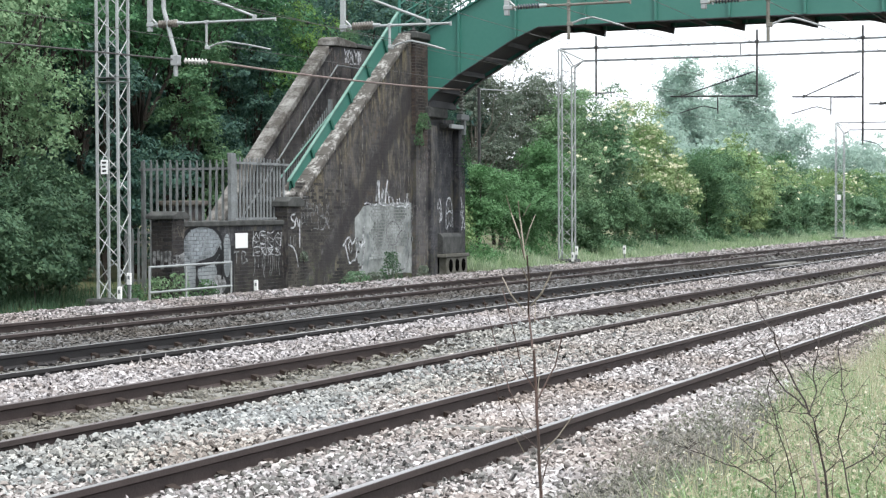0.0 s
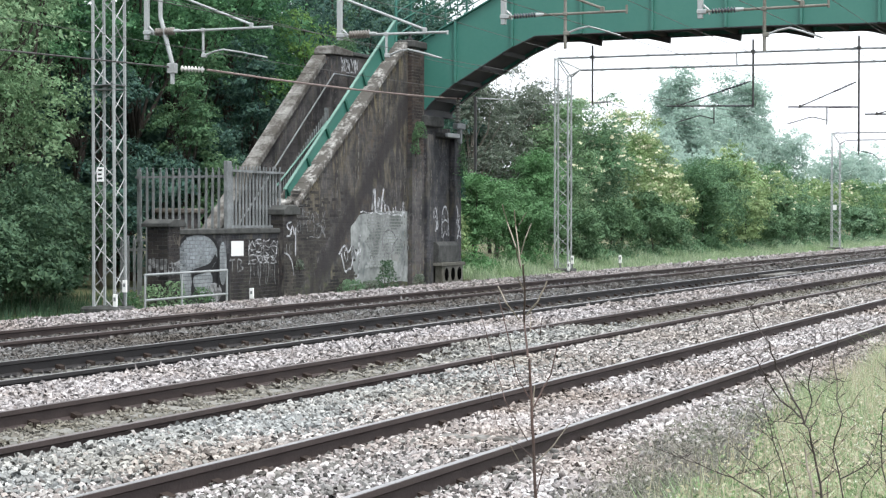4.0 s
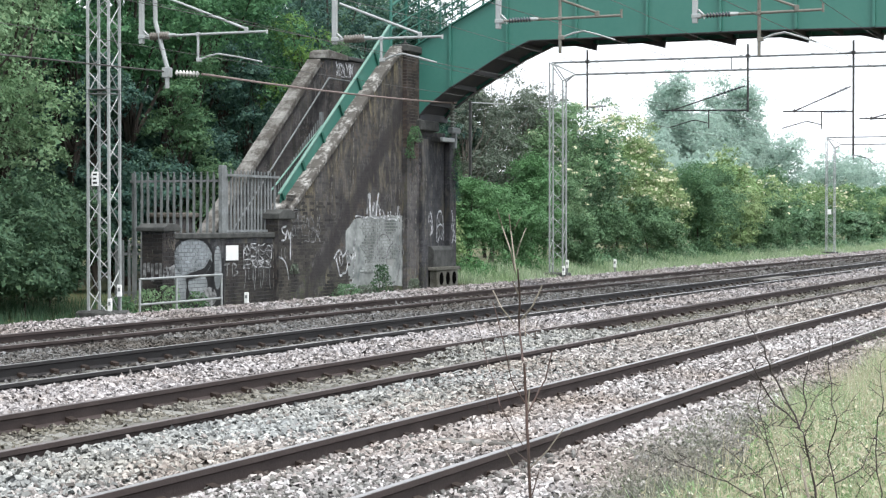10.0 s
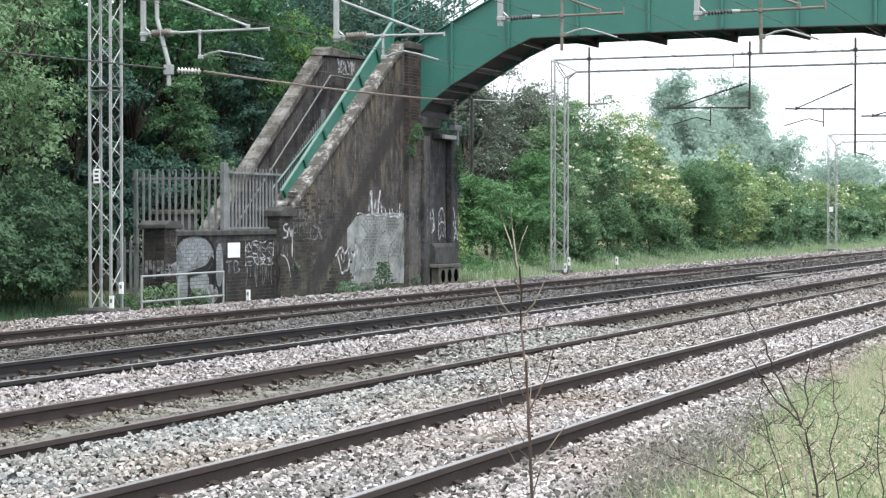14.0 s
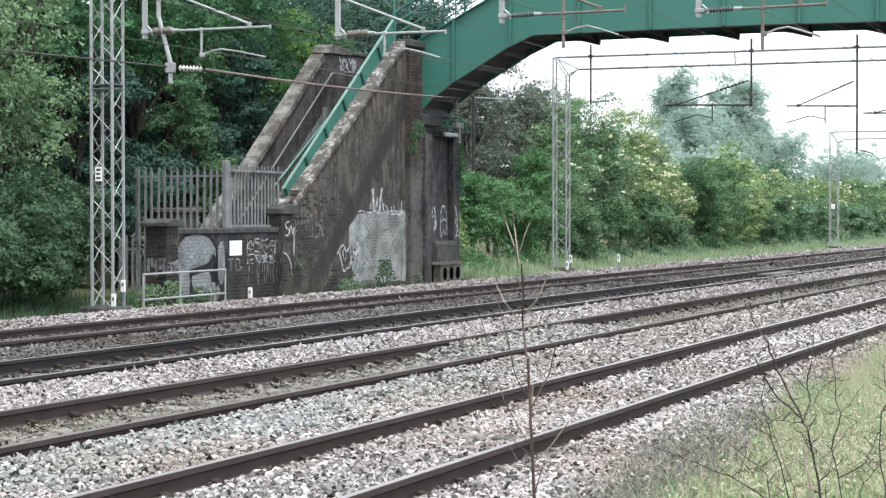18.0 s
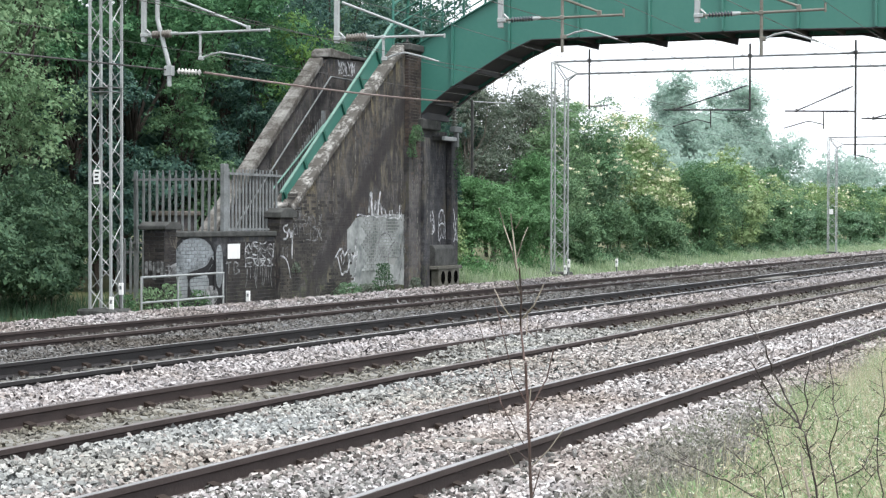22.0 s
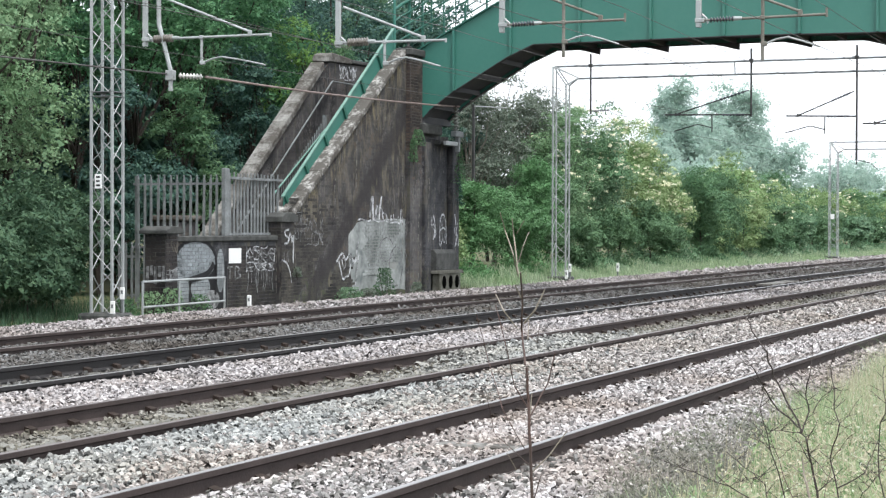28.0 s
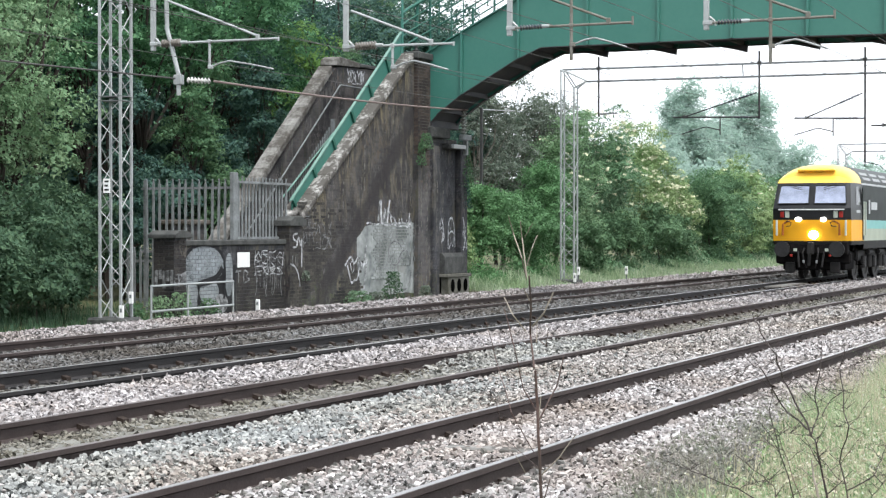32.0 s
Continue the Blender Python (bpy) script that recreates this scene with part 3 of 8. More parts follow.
def ribbon(pts, width, y):
    """One flat painted line on a wall that faces the track."""
    bm = bmesh.new()
    pts = [Vector(q) for q in pts]
    if 2 < len(pts) < 9:
        fine = []
        for i in range(len(pts) - 1):
            p0, p1, p2, p3 = pts[max(i - 1, 0)], pts[i], pts[i + 1], pts[min(i + 2, len(pts) - 1)]
            fine += [0.5 * (2 * p1 + (p2 - p0) * u + (2 * p0 - 5 * p1 + 4 * p2 - p3) * u * u + (3 * p1 - p0 - 3 * p2 + p3) * u ** 3) for u in (0.0, 0.25, 0.5, 0.75)]
        pts = fine + [pts[-1]]
    rows = []
    for i, q in enumerate(pts):
        d = (pts[min(i + 1, len(pts) - 1)] - pts[max(i - 1, 0)]).normalized()
        s = Vector((-d.y, d.x)) * width / 2
        rows.append((bm.verts.new((q.x + s.x, y, q.y + s.y)), bm.verts.new((q.x - s.x, y, q.y - s.y))))
    for a, b in zip(rows, rows[1:]):
        bm.faces.new((a[0], a[1], b[1], b[0]))
    return bm


# ---- ground, ballast, tracks ----
TRACKS = {"near": 5.49, "second": 8.81, "third": 12.12, "far": 15.65}
BED_Y = [3.2, 3.6, 4.1, 4.55, 5.0, 6.0, 6.5, 7.2, 7.85, 7.98, 8.14, 8.5, 9.2, 9.62, 10.1, 10.8, 11.2, 11.29, 11.45, 11.8, 12.5, 12.95, 13.4, 14.4, 14.74, 14.98, 15.3, 16.0, 16.5, 16.9, 17.4, 17.8, 18.2, 18.6]
BED_Z = [-0.36, -0.26, -0.17, -0.14, -0.145, -0.15, -0.15, -0.10, -0.075, -0.10, -0.17, -0.20, -0.20, -0.15, -0.09, -0.075, -0.075, -0.10, -0.185, -0.20, -0.20, -0.18, -0.10, -0.085, -0.10, -0.15, -0.16, -0.16, -0.14, -0.06, 0.02, -0.02, -0.15, -0.32]
GROUND_Y = [-2500, -200, -20, -2, 0, 1.5, 3.0, 3.8, 5, 17.5, 18.2, 19.0, 20.5, 24, 40, 120, 600, 2500]
GROUND_Z = [1.0, 0.2, -0.15, -0.15, -0.16, -0.18, -0.22, -0.30, -0.5, -0.5, -0.22, -0.14, -0.06, 0.02, 0.15, 0.3, 0.6, 1.0]


def bed(y):
    return np.interp(y, BED_Y, BED_Z)


def sheet(name, xs, ys, height, material, rough=0.0):
    gx, gy = np.meshgrid(xs, ys, indexing="ij")
    gz = height(gy)
    if rough:
        gz = gz + rough * (np.sin(gx * 1.7 + gy * 2.3) + np.sin(gx * 0.61 - gy * 1.1) + np.sin(gx * 3.9 + gy * 0.7) * 0.5)
    v = np.stack([gx, gy, gz], -1).reshape(-1, 3)
    ny = len(ys)
    i = (np.arange(len(xs) - 1)[:, None] * ny + np.arange(ny - 1)[None, :]).ravel()
    f = np.stack([i, i + ny, i + ny + 1, i + 1], -1)
    return raw(name, v, f, material)


GX = np.concatenate([[-2500, -600, -120], np.arange(-30, 160, 2.0), [180, 220, 300, 450, 700, 1200, 2500]])
ground = sheet("ground", GX, np.array(GROUND_Y, float), lambda y: np.interp(y, GROUND_Y, GROUND_Z), M_EARTH, 0.012)
tagged(ground, "green and brown soil verge beside the railway", "ground", kind="structure")
ballast = sheet("ballast_bed", np.concatenate([[-60, -20], np.arange(0, 150, 1.0), [200, 300, 450, 700]]), np.array(BED_Y), bed, M_BED, 0.004)
tagged(ballast, "crushed stone ballast bed under four tracks, darkened for shade between stones", "ballast", kind="structure")

X0, X1 = -30.0, 690.0


def rail_profile():
    half = [(0.036, 0.0), (0.036, -0.037), (0.012, -0.052), (0.009, -0.135), (0.075, -0.156), (0.075, -0.172)]
    return [(y, z) for y, z in half] + [(-y, z) for y, z in reversed(half)]


def build_track(which, y, sleepers, shine, side_mat=M_RAIL):
    t = empty("railway_track", 0, y, 0)
    tagged(t, "pair of rusty steel rails on concrete sleepers in ballast", "railway track", group="tracks", kind="structure")
    rail0 = None
    for side in (-0.7525, 0.7525):
        if rail0 is None:
            rail0 = part("rail", prism(rail_profile(), 0, X0, X1), side_mat, t)
            rail0.location = (0, side, 0)
            r = rail0
        else:
            r = again(rail0, t, pose(0, side, 0))
        wide = 0.029 if which != "near" else 0.025
        part("running_surface", boxed(X0, X1, -wide, wide, -0.001, 0.0025), shine, r, "worn shiny running band")
    s0 = None
    for i in range(sleepers):
        x = 7.0 + 0.66 * i
        if s0 is None:
            s0 = part("sleeper", prism([(-1.25, -0.36), (1.25, -0.36), (1.25, -0.19), (0.9, -0.172), (0.5, -0.172), (0.3, -0.185), (-0.3, -0.185), (-0.5, -0.172), (-0.9, -0.172), (-1.25, -0.19)], 0, -0.13, 0.13), M_SLEEPER, t)
            s0.location = (x, 0, 0)
        else:
            again(s0, t, pose(x, 0, 0))
    # spring clips, two a rail seat
    vs, fs, base = [], [], 0
    cube = np.array([[a, b, c] for a in (-1, 1) for b in (-1, 1) for c in (-1, 1)], float)
    cf = np.array([[0, 1, 3, 2], [4, 6, 7, 5], [0, 4, 5, 1], [2, 3, 7, 6], [0, 2, 6, 4], [1, 5, 7, 3]])
    for i in range(sleepers):
        for side in (-0.7525, 0.7525):
            for o in (-0.075, 0.075):
                v = cube * np.array([0.05, 0.036, 0.022])
                v[:, 2] += np.where(v[:, 1] * o < 0, 0.014, -0.008)
                vs.append(v + np.array([7.0 + 0.66 * i, side + o, -0.135]))
                fs.append(cf + base)
                base += 8
    clips = raw("rail_clip", np.concatenate(vs), np.concatenate(fs), M_CLIP, t)
    clips["kind"] = "stuff"
    return t


build_track("near", TRACKS["near"], 70, M_RUN)
build_track("second", TRACKS["second"], 110, M_RUN_DULL)
build_track("third", TRACKS["third"], 140, M_RUN, M_RAIL_DARK)
build_track("far", TRACKS["far"], 150, M_RUN_DULL)


def lift(x, y):
    """Height of the ballast: the bed, with fresh stone heaped up to the rails over one stretch of the second track."""
    heap = 0.105 * np.clip((x - 21.9) / 1.4, 0, 1) * np.clip((29.6 - x) / 1.6, 0, 1) * np.clip((y - 8.2) / 0.1, 0, 1) * np.clip((9.95 - y) / 0.3, 0, 1)
    return bed(y) + heap


def stones(name, y0, y1, material, label, seed, where=None):
    """Loose crushed stone over one strip of the bed, finer near the camera."""
    rng = np.random.default_rng(seed)
    peak = np.array([[1, 0, 0], [-1, 0, 0], [0, 1, 0], [0, -1, 0], [0, 0, 1]], float)
    pf = np.array([[0, 2, 4], [2, 1, 4], [1, 3, 4], [3, 0, 4]])
    lump = np.array([[a * (0.72 if c > 0 else 1), b * (0.72 if c > 0 else 1), c] for a in (-1, 1) for b in (-1, 1) for c in (-1, 1)]) * 0.78
    lf = np.array([[1, 5, 7], [1, 7, 3], [0, 4, 5], [0, 5, 1], [2, 3, 7], [2, 7, 6], [0, 1, 3], [0, 3, 2], [4, 6, 7], [4, 7, 5]])
    allv, allf, base = [], [], 0
    for lo, hi, dens, r, shape, sf in ((7, 17.5, 1060, 0.0178, lump, lf), (17.5, 24, 620, 0.0215, peak, pf), (24, 34, 520, 0.0230, peak, pf), (34, 62, 230, 0.027, peak, pf), (62, 115, 55, 0.042, peak, pf)):
        n = int((y1 - y0) * (hi - lo) * dens)
        x, y = rng.uniform(lo, hi, n), rng.uniform(y0, y1, n)
        keep = (x > 1.33 * y - 2.0) & (x < 6.6 * y + 2) & (x * 0.924 + y * 0.383 > 10.0)
        for rail in TRACKS.values():
            for s in (-0.7525, 0.7525):
                keep &= np.abs(y - rail - s) > 0.052 + r * 0.7
        if where is not None:
            keep &= rng.random(n) < where(x, y)
        x, y = x[keep], y[keep]
        n = len(x)
        size = r * np.clip(rng.lognormal(0, 0.27, n), 0.5, 1.55)
        k = len(shape)
        v = shape[None] * rng.uniform(0.68, 1.3, (n, k, 3)) * np.stack([rng.uniform(1.05, 1.75, n), rng.uniform(0.6, 0.95, n), rng.uniform(0.45, 0.8, n)], -1)[:, None]
        q = rng.normal(size=(n, 4)) * np.array([1, 0.3, 0.3, 1])
        q /= np.linalg.norm(q, axis=1, keepdims=True)
        w, a, b, c = q.T
        R = np.stack([1 - 2 * (b * b + c * c), 2 * (a * b - c * w), 2 * (a * c + b * w), 2 * (a * b + c * w), 1 - 2 * (a * a + c * c), 2 * (b * c - a * w), 2 * (a * c - b * w), 2 * (b * c + a * w), 1 - 2 * (a * a + b * b)], -1).reshape(n, 3, 3)
        v = np.einsum("nij,nkj->nki", R, v) * size[:, None, None]
        z = lift(x, y) + rng.uniform(-0.5, 1.3, n) * size
        v += np.stack([x, y, z], -1)[:, None]
        allv.append(v.reshape(-1, 3))
        allf.append((sf[None] + base + (np.arange(n) * k)[:, None, None]).reshape(-1, 3))
        base += n * k
    ob = raw(name, np.concatenate(allv), np.concatenate(allf), material)
    return tagged(ob, label, "ballast", kind="stuff")


def trodden(x, y):
    return 0.45 * np.clip((14.5 - x) / 3.0, 0, 1) * np.clip((y - 4.3) / 0.3, 0, 1)


def grimy(x, y):
    return np.clip((np.interp(x, [9, 12, 14, 17, 25], [3.85, 3.95, 4.15, 4.0, 3.5]) + 0.15 * np.sin(x * 2.3) - y) / 0.3, 0, 0.9)


stones("ballast_stones", 3.1, 4.6, M_STONE_H, "dirty grey ballast stones at the grass edge", 10, where=grimy)
stones("ballast_stones", 3.3, 6.35, M_STONE_A, "pinkish grey crushed ballast stones round the near rails", 11, where=lambda x, y: (1 - grimy(x, y)) * (1 - trodden(x, y)))
stones("ballast_stones", 4.2, 6.35, M_STONE_H, "grimy ballast stones between the near rails", 20, where=trodden)
def bluish(x, y):
    return np.clip((y - 6.75) / 0.6 + 0.3 * np.sin(x * 1.9), 0.06, 0.92) * np.clip((24.0 - x) / 7.0, 0.08, 1.0)


stones("ballast_stones", 6.35, 8.05, M_STONE_B, "blue grey crushed ballast stones heaped between tracks", 12, where=bluish)
stones("ballast_stones", 6.35, 8.05, M_STONE_E, "pale pinkish crushed ballast stones between tracks", 18, where=lambda x, y: 1 - bluish(x, y))
def heaped(x, y):
    return np.clip((x - 20.5) / 2.4, 0, 1) * np.clip((32.0 - x) / 3.5, 0, 1)


stones("ballast_stones", 8.05, 9.55, M_STONE_G, "sparse dirty gravel on silted sleepers", 13, where=lambda x, y: (1 - heaped(x, y)) * np.where(y > 9.2, 0.62, 0.42))
stones("ballast_stones", 8.05, 9.6, M_STONE_B, "fresh blue grey stone heaped up to the rails", 19, where=heaped)
stones("ballast_stones", 9.6, 11.35, M_STONE_C, "white grey crushed ballast stones between tracks", 14)
stones("ballast_stones", 11.4, 12.85, M_STONE_D, "dirty dark ballast stones inside the track", 15, where=lambda x, y: np.full(len(x), 0.6))
stones("ballast_stones", 12.9, 16.6, M_STONE_D, "dirty brown grey ballast stones", 16)
stones("ballast_stones", 16.5, 18.3, M_STONE_F, "pale ballast shoulder below the brick wall", 17)
silt = sheet("silt_infill", np.arange(5, 70, 0.5), np.linspace(8.13, 9.47, 8), lambda y: -0.186 + 0.012 * np.cos((y - 8.8) * 4), M_SAND, 0.003)
tagged(silt, "sandy silt filling the sleeper beds of one track", "ground", kind="structure")


# ---- footbridge: brick stair flight, pier and green girder ----
WALL_Y = 19.3                       # track-side face of the stair wall
FAR_Y = 21.42                        # inner face of the far parapet
SLOPE = (6.1 - 2.18) / (43.89 - 38.01)


def stair_z(x):
    return 2.18 + SLOPE * (x - 38.01)


bridge = empty("footbridge", 38, 20, 0)
tagged(bridge, "green steel footbridge with graffitied sooty brick stair flight over the railway", "footbridge")
bridge.location = (0, 0, 0)
# near wall under the raking coping
part("stair_wall", prism([(37.6, -0.4), (44.95, -0.4), (44.95, 6.05), (44.2, 6.05), (44.0, stair_z(44.0) - 0.17), (37.6, stair_z(37.6) - 0.17)], 1, WALL_Y, WALL_Y + 0.45), M_BRICK_STAIR, bridge, "sooty damp-streaked brick stair wall")
for i in range(9):
    a, b = 37.75 + i * 0.70, 37.75 + (i + 1) * 0.70 - 0.015
    part("coping_stone", prism([(a, stair_z(a) - 0.166), (b, stair_z(b) - 0.166), (b, stair_z(b)), (a, stair_z(a))], 1, WALL_Y - 0.07, WALL_Y + 0.5, 0.02), M_COPING_PALE, bridge, "lichened sloping coping stone")
# square pedestal at the foot of the flight and its cap
part("pedestal", boxed(37.0, 37.6, WALL_Y - 0.12, WALL_Y + 0.42, -0.4, 1.72), M_BRICK, bridge, "graffitied brick pedestal")
part("pedestal_cap", prism([(36.9, 1.72), (37.7, 1.72), (37.7, 1.85), (37.5, 1.94), (37.1, 1.94), (36.9, 1.85)], 1, WALL_Y - 0.2, WALL_Y + 0.5, 0.015), M_CAP, bridge, "weathered stone cap")
# low wall in front of the foot of the stairs
part("low_wall", boxed(32.3, 37.0, WALL_Y, WALL_Y + 0.4, -0.4, 1.31), M_BRICK_PIER, bridge, "dark low brick wall with painted arch")
part("low_wall_coping", boxed(32.5, 37.0, WALL_Y - 0.05, WALL_Y + 0.46, 1.31, 1.43, 0.02), M_CAP, bridge)
part("end_pier", boxed(32.05, 32.5, WALL_Y - 0.12, WALL_Y + 0.36, -0.4, 1.47), M_BRICK_PIER, bridge, "short brick end pier")
part("end_pier_cap", prism([(31.95, 1.47), (32.62, 1.47), (32.62, 1.55), (32.42, 1.63), (32.15, 1.63), (31.95, 1.55)], 1, WALL_Y - 0.2, WALL_Y + 0.44, 0.015), M_CAP, bridge, "dark curved stone cap")
# pier under the girder
part("stair_pilaster", boxed(44.2, 45.0, WALL_Y - 0.12, WALL_Y + 0.5, -0.4, 6.05), M_BRICK_FAR, bridge, "brick pilaster")
part("pilaster_cap", boxed(44.08, 45.08, WALL_Y - 0.2, WALL_Y + 0.55, 6.05, 6.24, 0.03), M_CAP, bridge, "dark stone cap")
part("bridge_pier", boxed(44.96, 47.3, WALL_Y - 0.05, WALL_Y + 1.3, -0.4, 3.95), M_BRICK_PIER, bridge, "sooty brick bridge pier")
for a, b in ((45.0, 45.4), (46.9, 47.35)):
    part("pier_buttress", boxed(a, b, WALL_Y - 0.22, WALL_Y - 0.05, -0.4, 3.85, 0.02), M_BRICK_PIER, bridge)
part("bearing_stone", boxed(44.8, 46.1, WALL_Y - 0.24, WALL_Y + 0.3, 4.06, 4.34, 0.03), M_CAP, bridge, "dark bearing stone")
part("bearing_pad", boxed(45.0, 46.9, WALL_Y - 0.15, WALL_Y + 0.5, 4.34, 4.52, 0.01), M_SOFFIT, bridge)
part("bearing_bed", boxed(45.0, 46.9, WALL_Y - 0.08, WALL_Y + 0.34, 3.95, 4.06), M_BRICK_PIER, bridge)
part("end_wall", boxed(45.02, 46.88, WALL_Y + 0.36, WALL_Y + 1.3, 3.95, 6.0), M_BRICK_PIER, bridge, "dark end wall behind the girder seat")
part("pier_ledge", boxed(45.95, 47.4, WALL_Y - 0.26, WALL_Y + 1.0, 3.80, 3.93, 0.03), M_CAP, bridge)
# vented block at the pier's foot
vent_ob = part("vent_block", boxed(45.45, 46.9, WALL_Y - 0.45, WALL_Y - 0.22, -0.4, 0.38, 0.02), M_CONC, bridge, "concrete block with black discs for its shaded oval openings")
# Flat black discs stand in for the shade inside three oval openings.
for i in range(3):
    bm = bmesh.new()
    bmesh.ops.create_cone(bm, cap_ends=True, segments=14, radius1=0.125, radius2=0.125, depth=0.02, matrix=pose(45.72 + i * 0.45, WALL_Y - 0.456, 0.16, 90) @ Matrix.Diagonal((1, 1.35, 1, 1)))
    part("vent_opening", bm, M_VENT_SHADE, vent_ob)
part("pier_plinth", prism([(WALL_Y - 0.06, 0.47), (WALL_Y - 0.34, 0.47), (WALL_Y - 0.34, 0.92), (WALL_Y - 0.26, 1.02), (WALL_Y - 0.06, 1.02)], 0, 45.46, 46.88, 0.015), M_CAP, bridge, "smooth dark rendered plinth")
part("vent_lintel", boxed(45.35, 47.0, WALL_Y - 0.48, WALL_Y - 0.2, 0.38, 0.47, 0.01), M_CONC, bridge)
# far parapet, its coping, landing wall
FZ0 = 2.75 + 0.775 * (37.2 - 39.5)
part("far_parapet", prism([(37.0, -0.4), (46.6, -0.4), (46.6, 6.0), (44.0, 5.92), (43.7, 5.72), (37.0, FZ0 - 0.36)], 1, FAR_Y, FAR_Y + 0.32), M_BRICK_FAR, bridge, "mossy brown brick parapet wall")
for i in range(9):
    a, b = 37.1 + i * 0.72, 37.1 + (i + 1) * 0.72 - 0.012
    za, zb = FZ0 + 0.775 * (a - 37.2), FZ0 + 0.775 * (b - 37.2)
    part("far_coping", prism([(a, za - 0.21), (b, zb - 0.21), (b, zb), (a, za)], 1, FAR_Y - 0.08, FAR_Y + 0.32, 0.02), M_COPING_FAR, bridge, "broad lichened coping slab")
part("landing_coping", prism([(43.85, 5.93), (45.3, 5.97), (45.28, 6.11), (44.7, 6.15), (44.1, 6.18), (43.9, 6.10)], 1, FAR_Y - 0.06, FAR_Y + 0.42, 0.02), M_COPING_FAR, bridge, "pale weathered coping block")
part("landing_coping", boxed(45.32, 46.8, FAR_Y - 0.05, FAR_Y + 0.5, 6.0, 6.10, 0.02), M_CAP, bridge)
part("far_pedestal", boxed(36.2, 37.1, FAR_Y - 0.05, FAR_Y + 0.55, -0.4, 1.75), M_BRICK_FAR, bridge)
part("far_pedestal_cap", boxed(36.1, 37.2, FAR_Y - 0.13, FAR_Y + 0.63, 1.75, 1.87, 0.03), M_COPING, bridge)
part("landing_wall", boxed(46.6, 47.0, WALL_Y + 0.5, FAR_Y + 0.4, -0.4, 5.6), M_BRICK_FAR, bridge)
# steps
N_STEP = 22
for i in range(N_STEP):
    x = 37.7 + i * 6.3 / N_STEP
    z = 0.35 + (i + 1) * 0.175
    part("step", boxed(x, x + 0.3, WALL_Y + 0.45, FAR_Y, z - 0.4, z, 0.008), M_CAP, bridge)
part("landing", boxed(44.0, 46.6, WALL_Y + 0.45, FAR_Y, 3.9, 4.2), M_CONC, bridge)
# handrail on the far parapet
for a, b in (((38.0, FAR_Y - 0.12, 0.88), (43.96, FAR_Y - 0.12, 5.42)), ((43.96, FAR_Y - 0.12, 5.42), (45.3, FAR_Y - 0.12, 5.42))):
    part("handrail", tubed(a, b, 0.021), M_GALV_DULL, bridge, "grey tubular handrail")
# dark bar railing inside the flight
def bar_top(x):
    return 2.78 + 0.728 * (x - 38.67)
for i in range(22):
    x = 38.2 + i * 0.115
    part("railing_bar", boxed(x - 0.018, x + 0.018, WALL_Y + 0.61, WALL_Y + 0.63, bar_top(x) - 1.0, bar_top(x)), M_GALV_DULL, bridge)
part("railing_post", boxed(40.66, 40.75, WALL_Y + 0.58, WALL_Y + 0.66, 3.0, 4.32), M_GALV_DULL, bridge)
part("inner_handrail", tubed((38.0, WALL_Y + 0.59, 2.37), (40.7, WALL_Y + 0.59, 4.0), 0.022), M_GREEN_PALE, bridge, "pale worn green handrail")
# green panelled balustrade on the near side
GX0, GX1 = 37.86, 43.98
NP = 6
def bal_top(x):
    return 2.35 + 0.715 * (x - 37.9)
for i in range(NP):
    a = GX0 + (GX1 - GX0) * i / NP
    b = GX0 + (GX1 - GX0) * (i + 1) / NP
    y = WALL_Y + 0.27
    part("balustrade_panel", prism([(a, stair_z(a) - 0.02), (b, stair_z(b) - 0.02), (b, bal_top(b)), (a, bal_top(a))], 1, y, y + 0.012), M_GREEN, bridge, "green painted steel balustrade panel")
    part("balustrade_post", prism([(a, bal_top(a) - 0.01), (a + 0.26, bal_top(a) - 0.40), (a + 0.33, bal_top(a) - 0.36), (a + 0.085, bal_top(a) + 0.03)], 1, y - 0.05, y - 0.002), M_GREEN_DARK, bridge)
part("balustrade_rail", prism([(GX0 - 0.05, bal_top(GX0 - 0.05)), (GX1, bal_top(GX1)), (GX1, bal_top(GX1) + 0.05), (GX0 - 0.05, bal_top(GX0 - 0.05) + 0.03)], 1, WALL_Y + 0.24, WALL_Y + 0.31), M_GREEN_PALE, bridge)
finial = part("cap_finial", lathe([(0.07, 0), (0.09, 0.03), (0.03, 0.06), (0.045, 0.12), (0.07, 0.17), (0.04, 0.22), (0.0, 0.24)], 12), M_DARKSTEEL, bridge, "small iron finial", True)
finial.location = (44.45, WALL_Y + 0.05, 6.27)

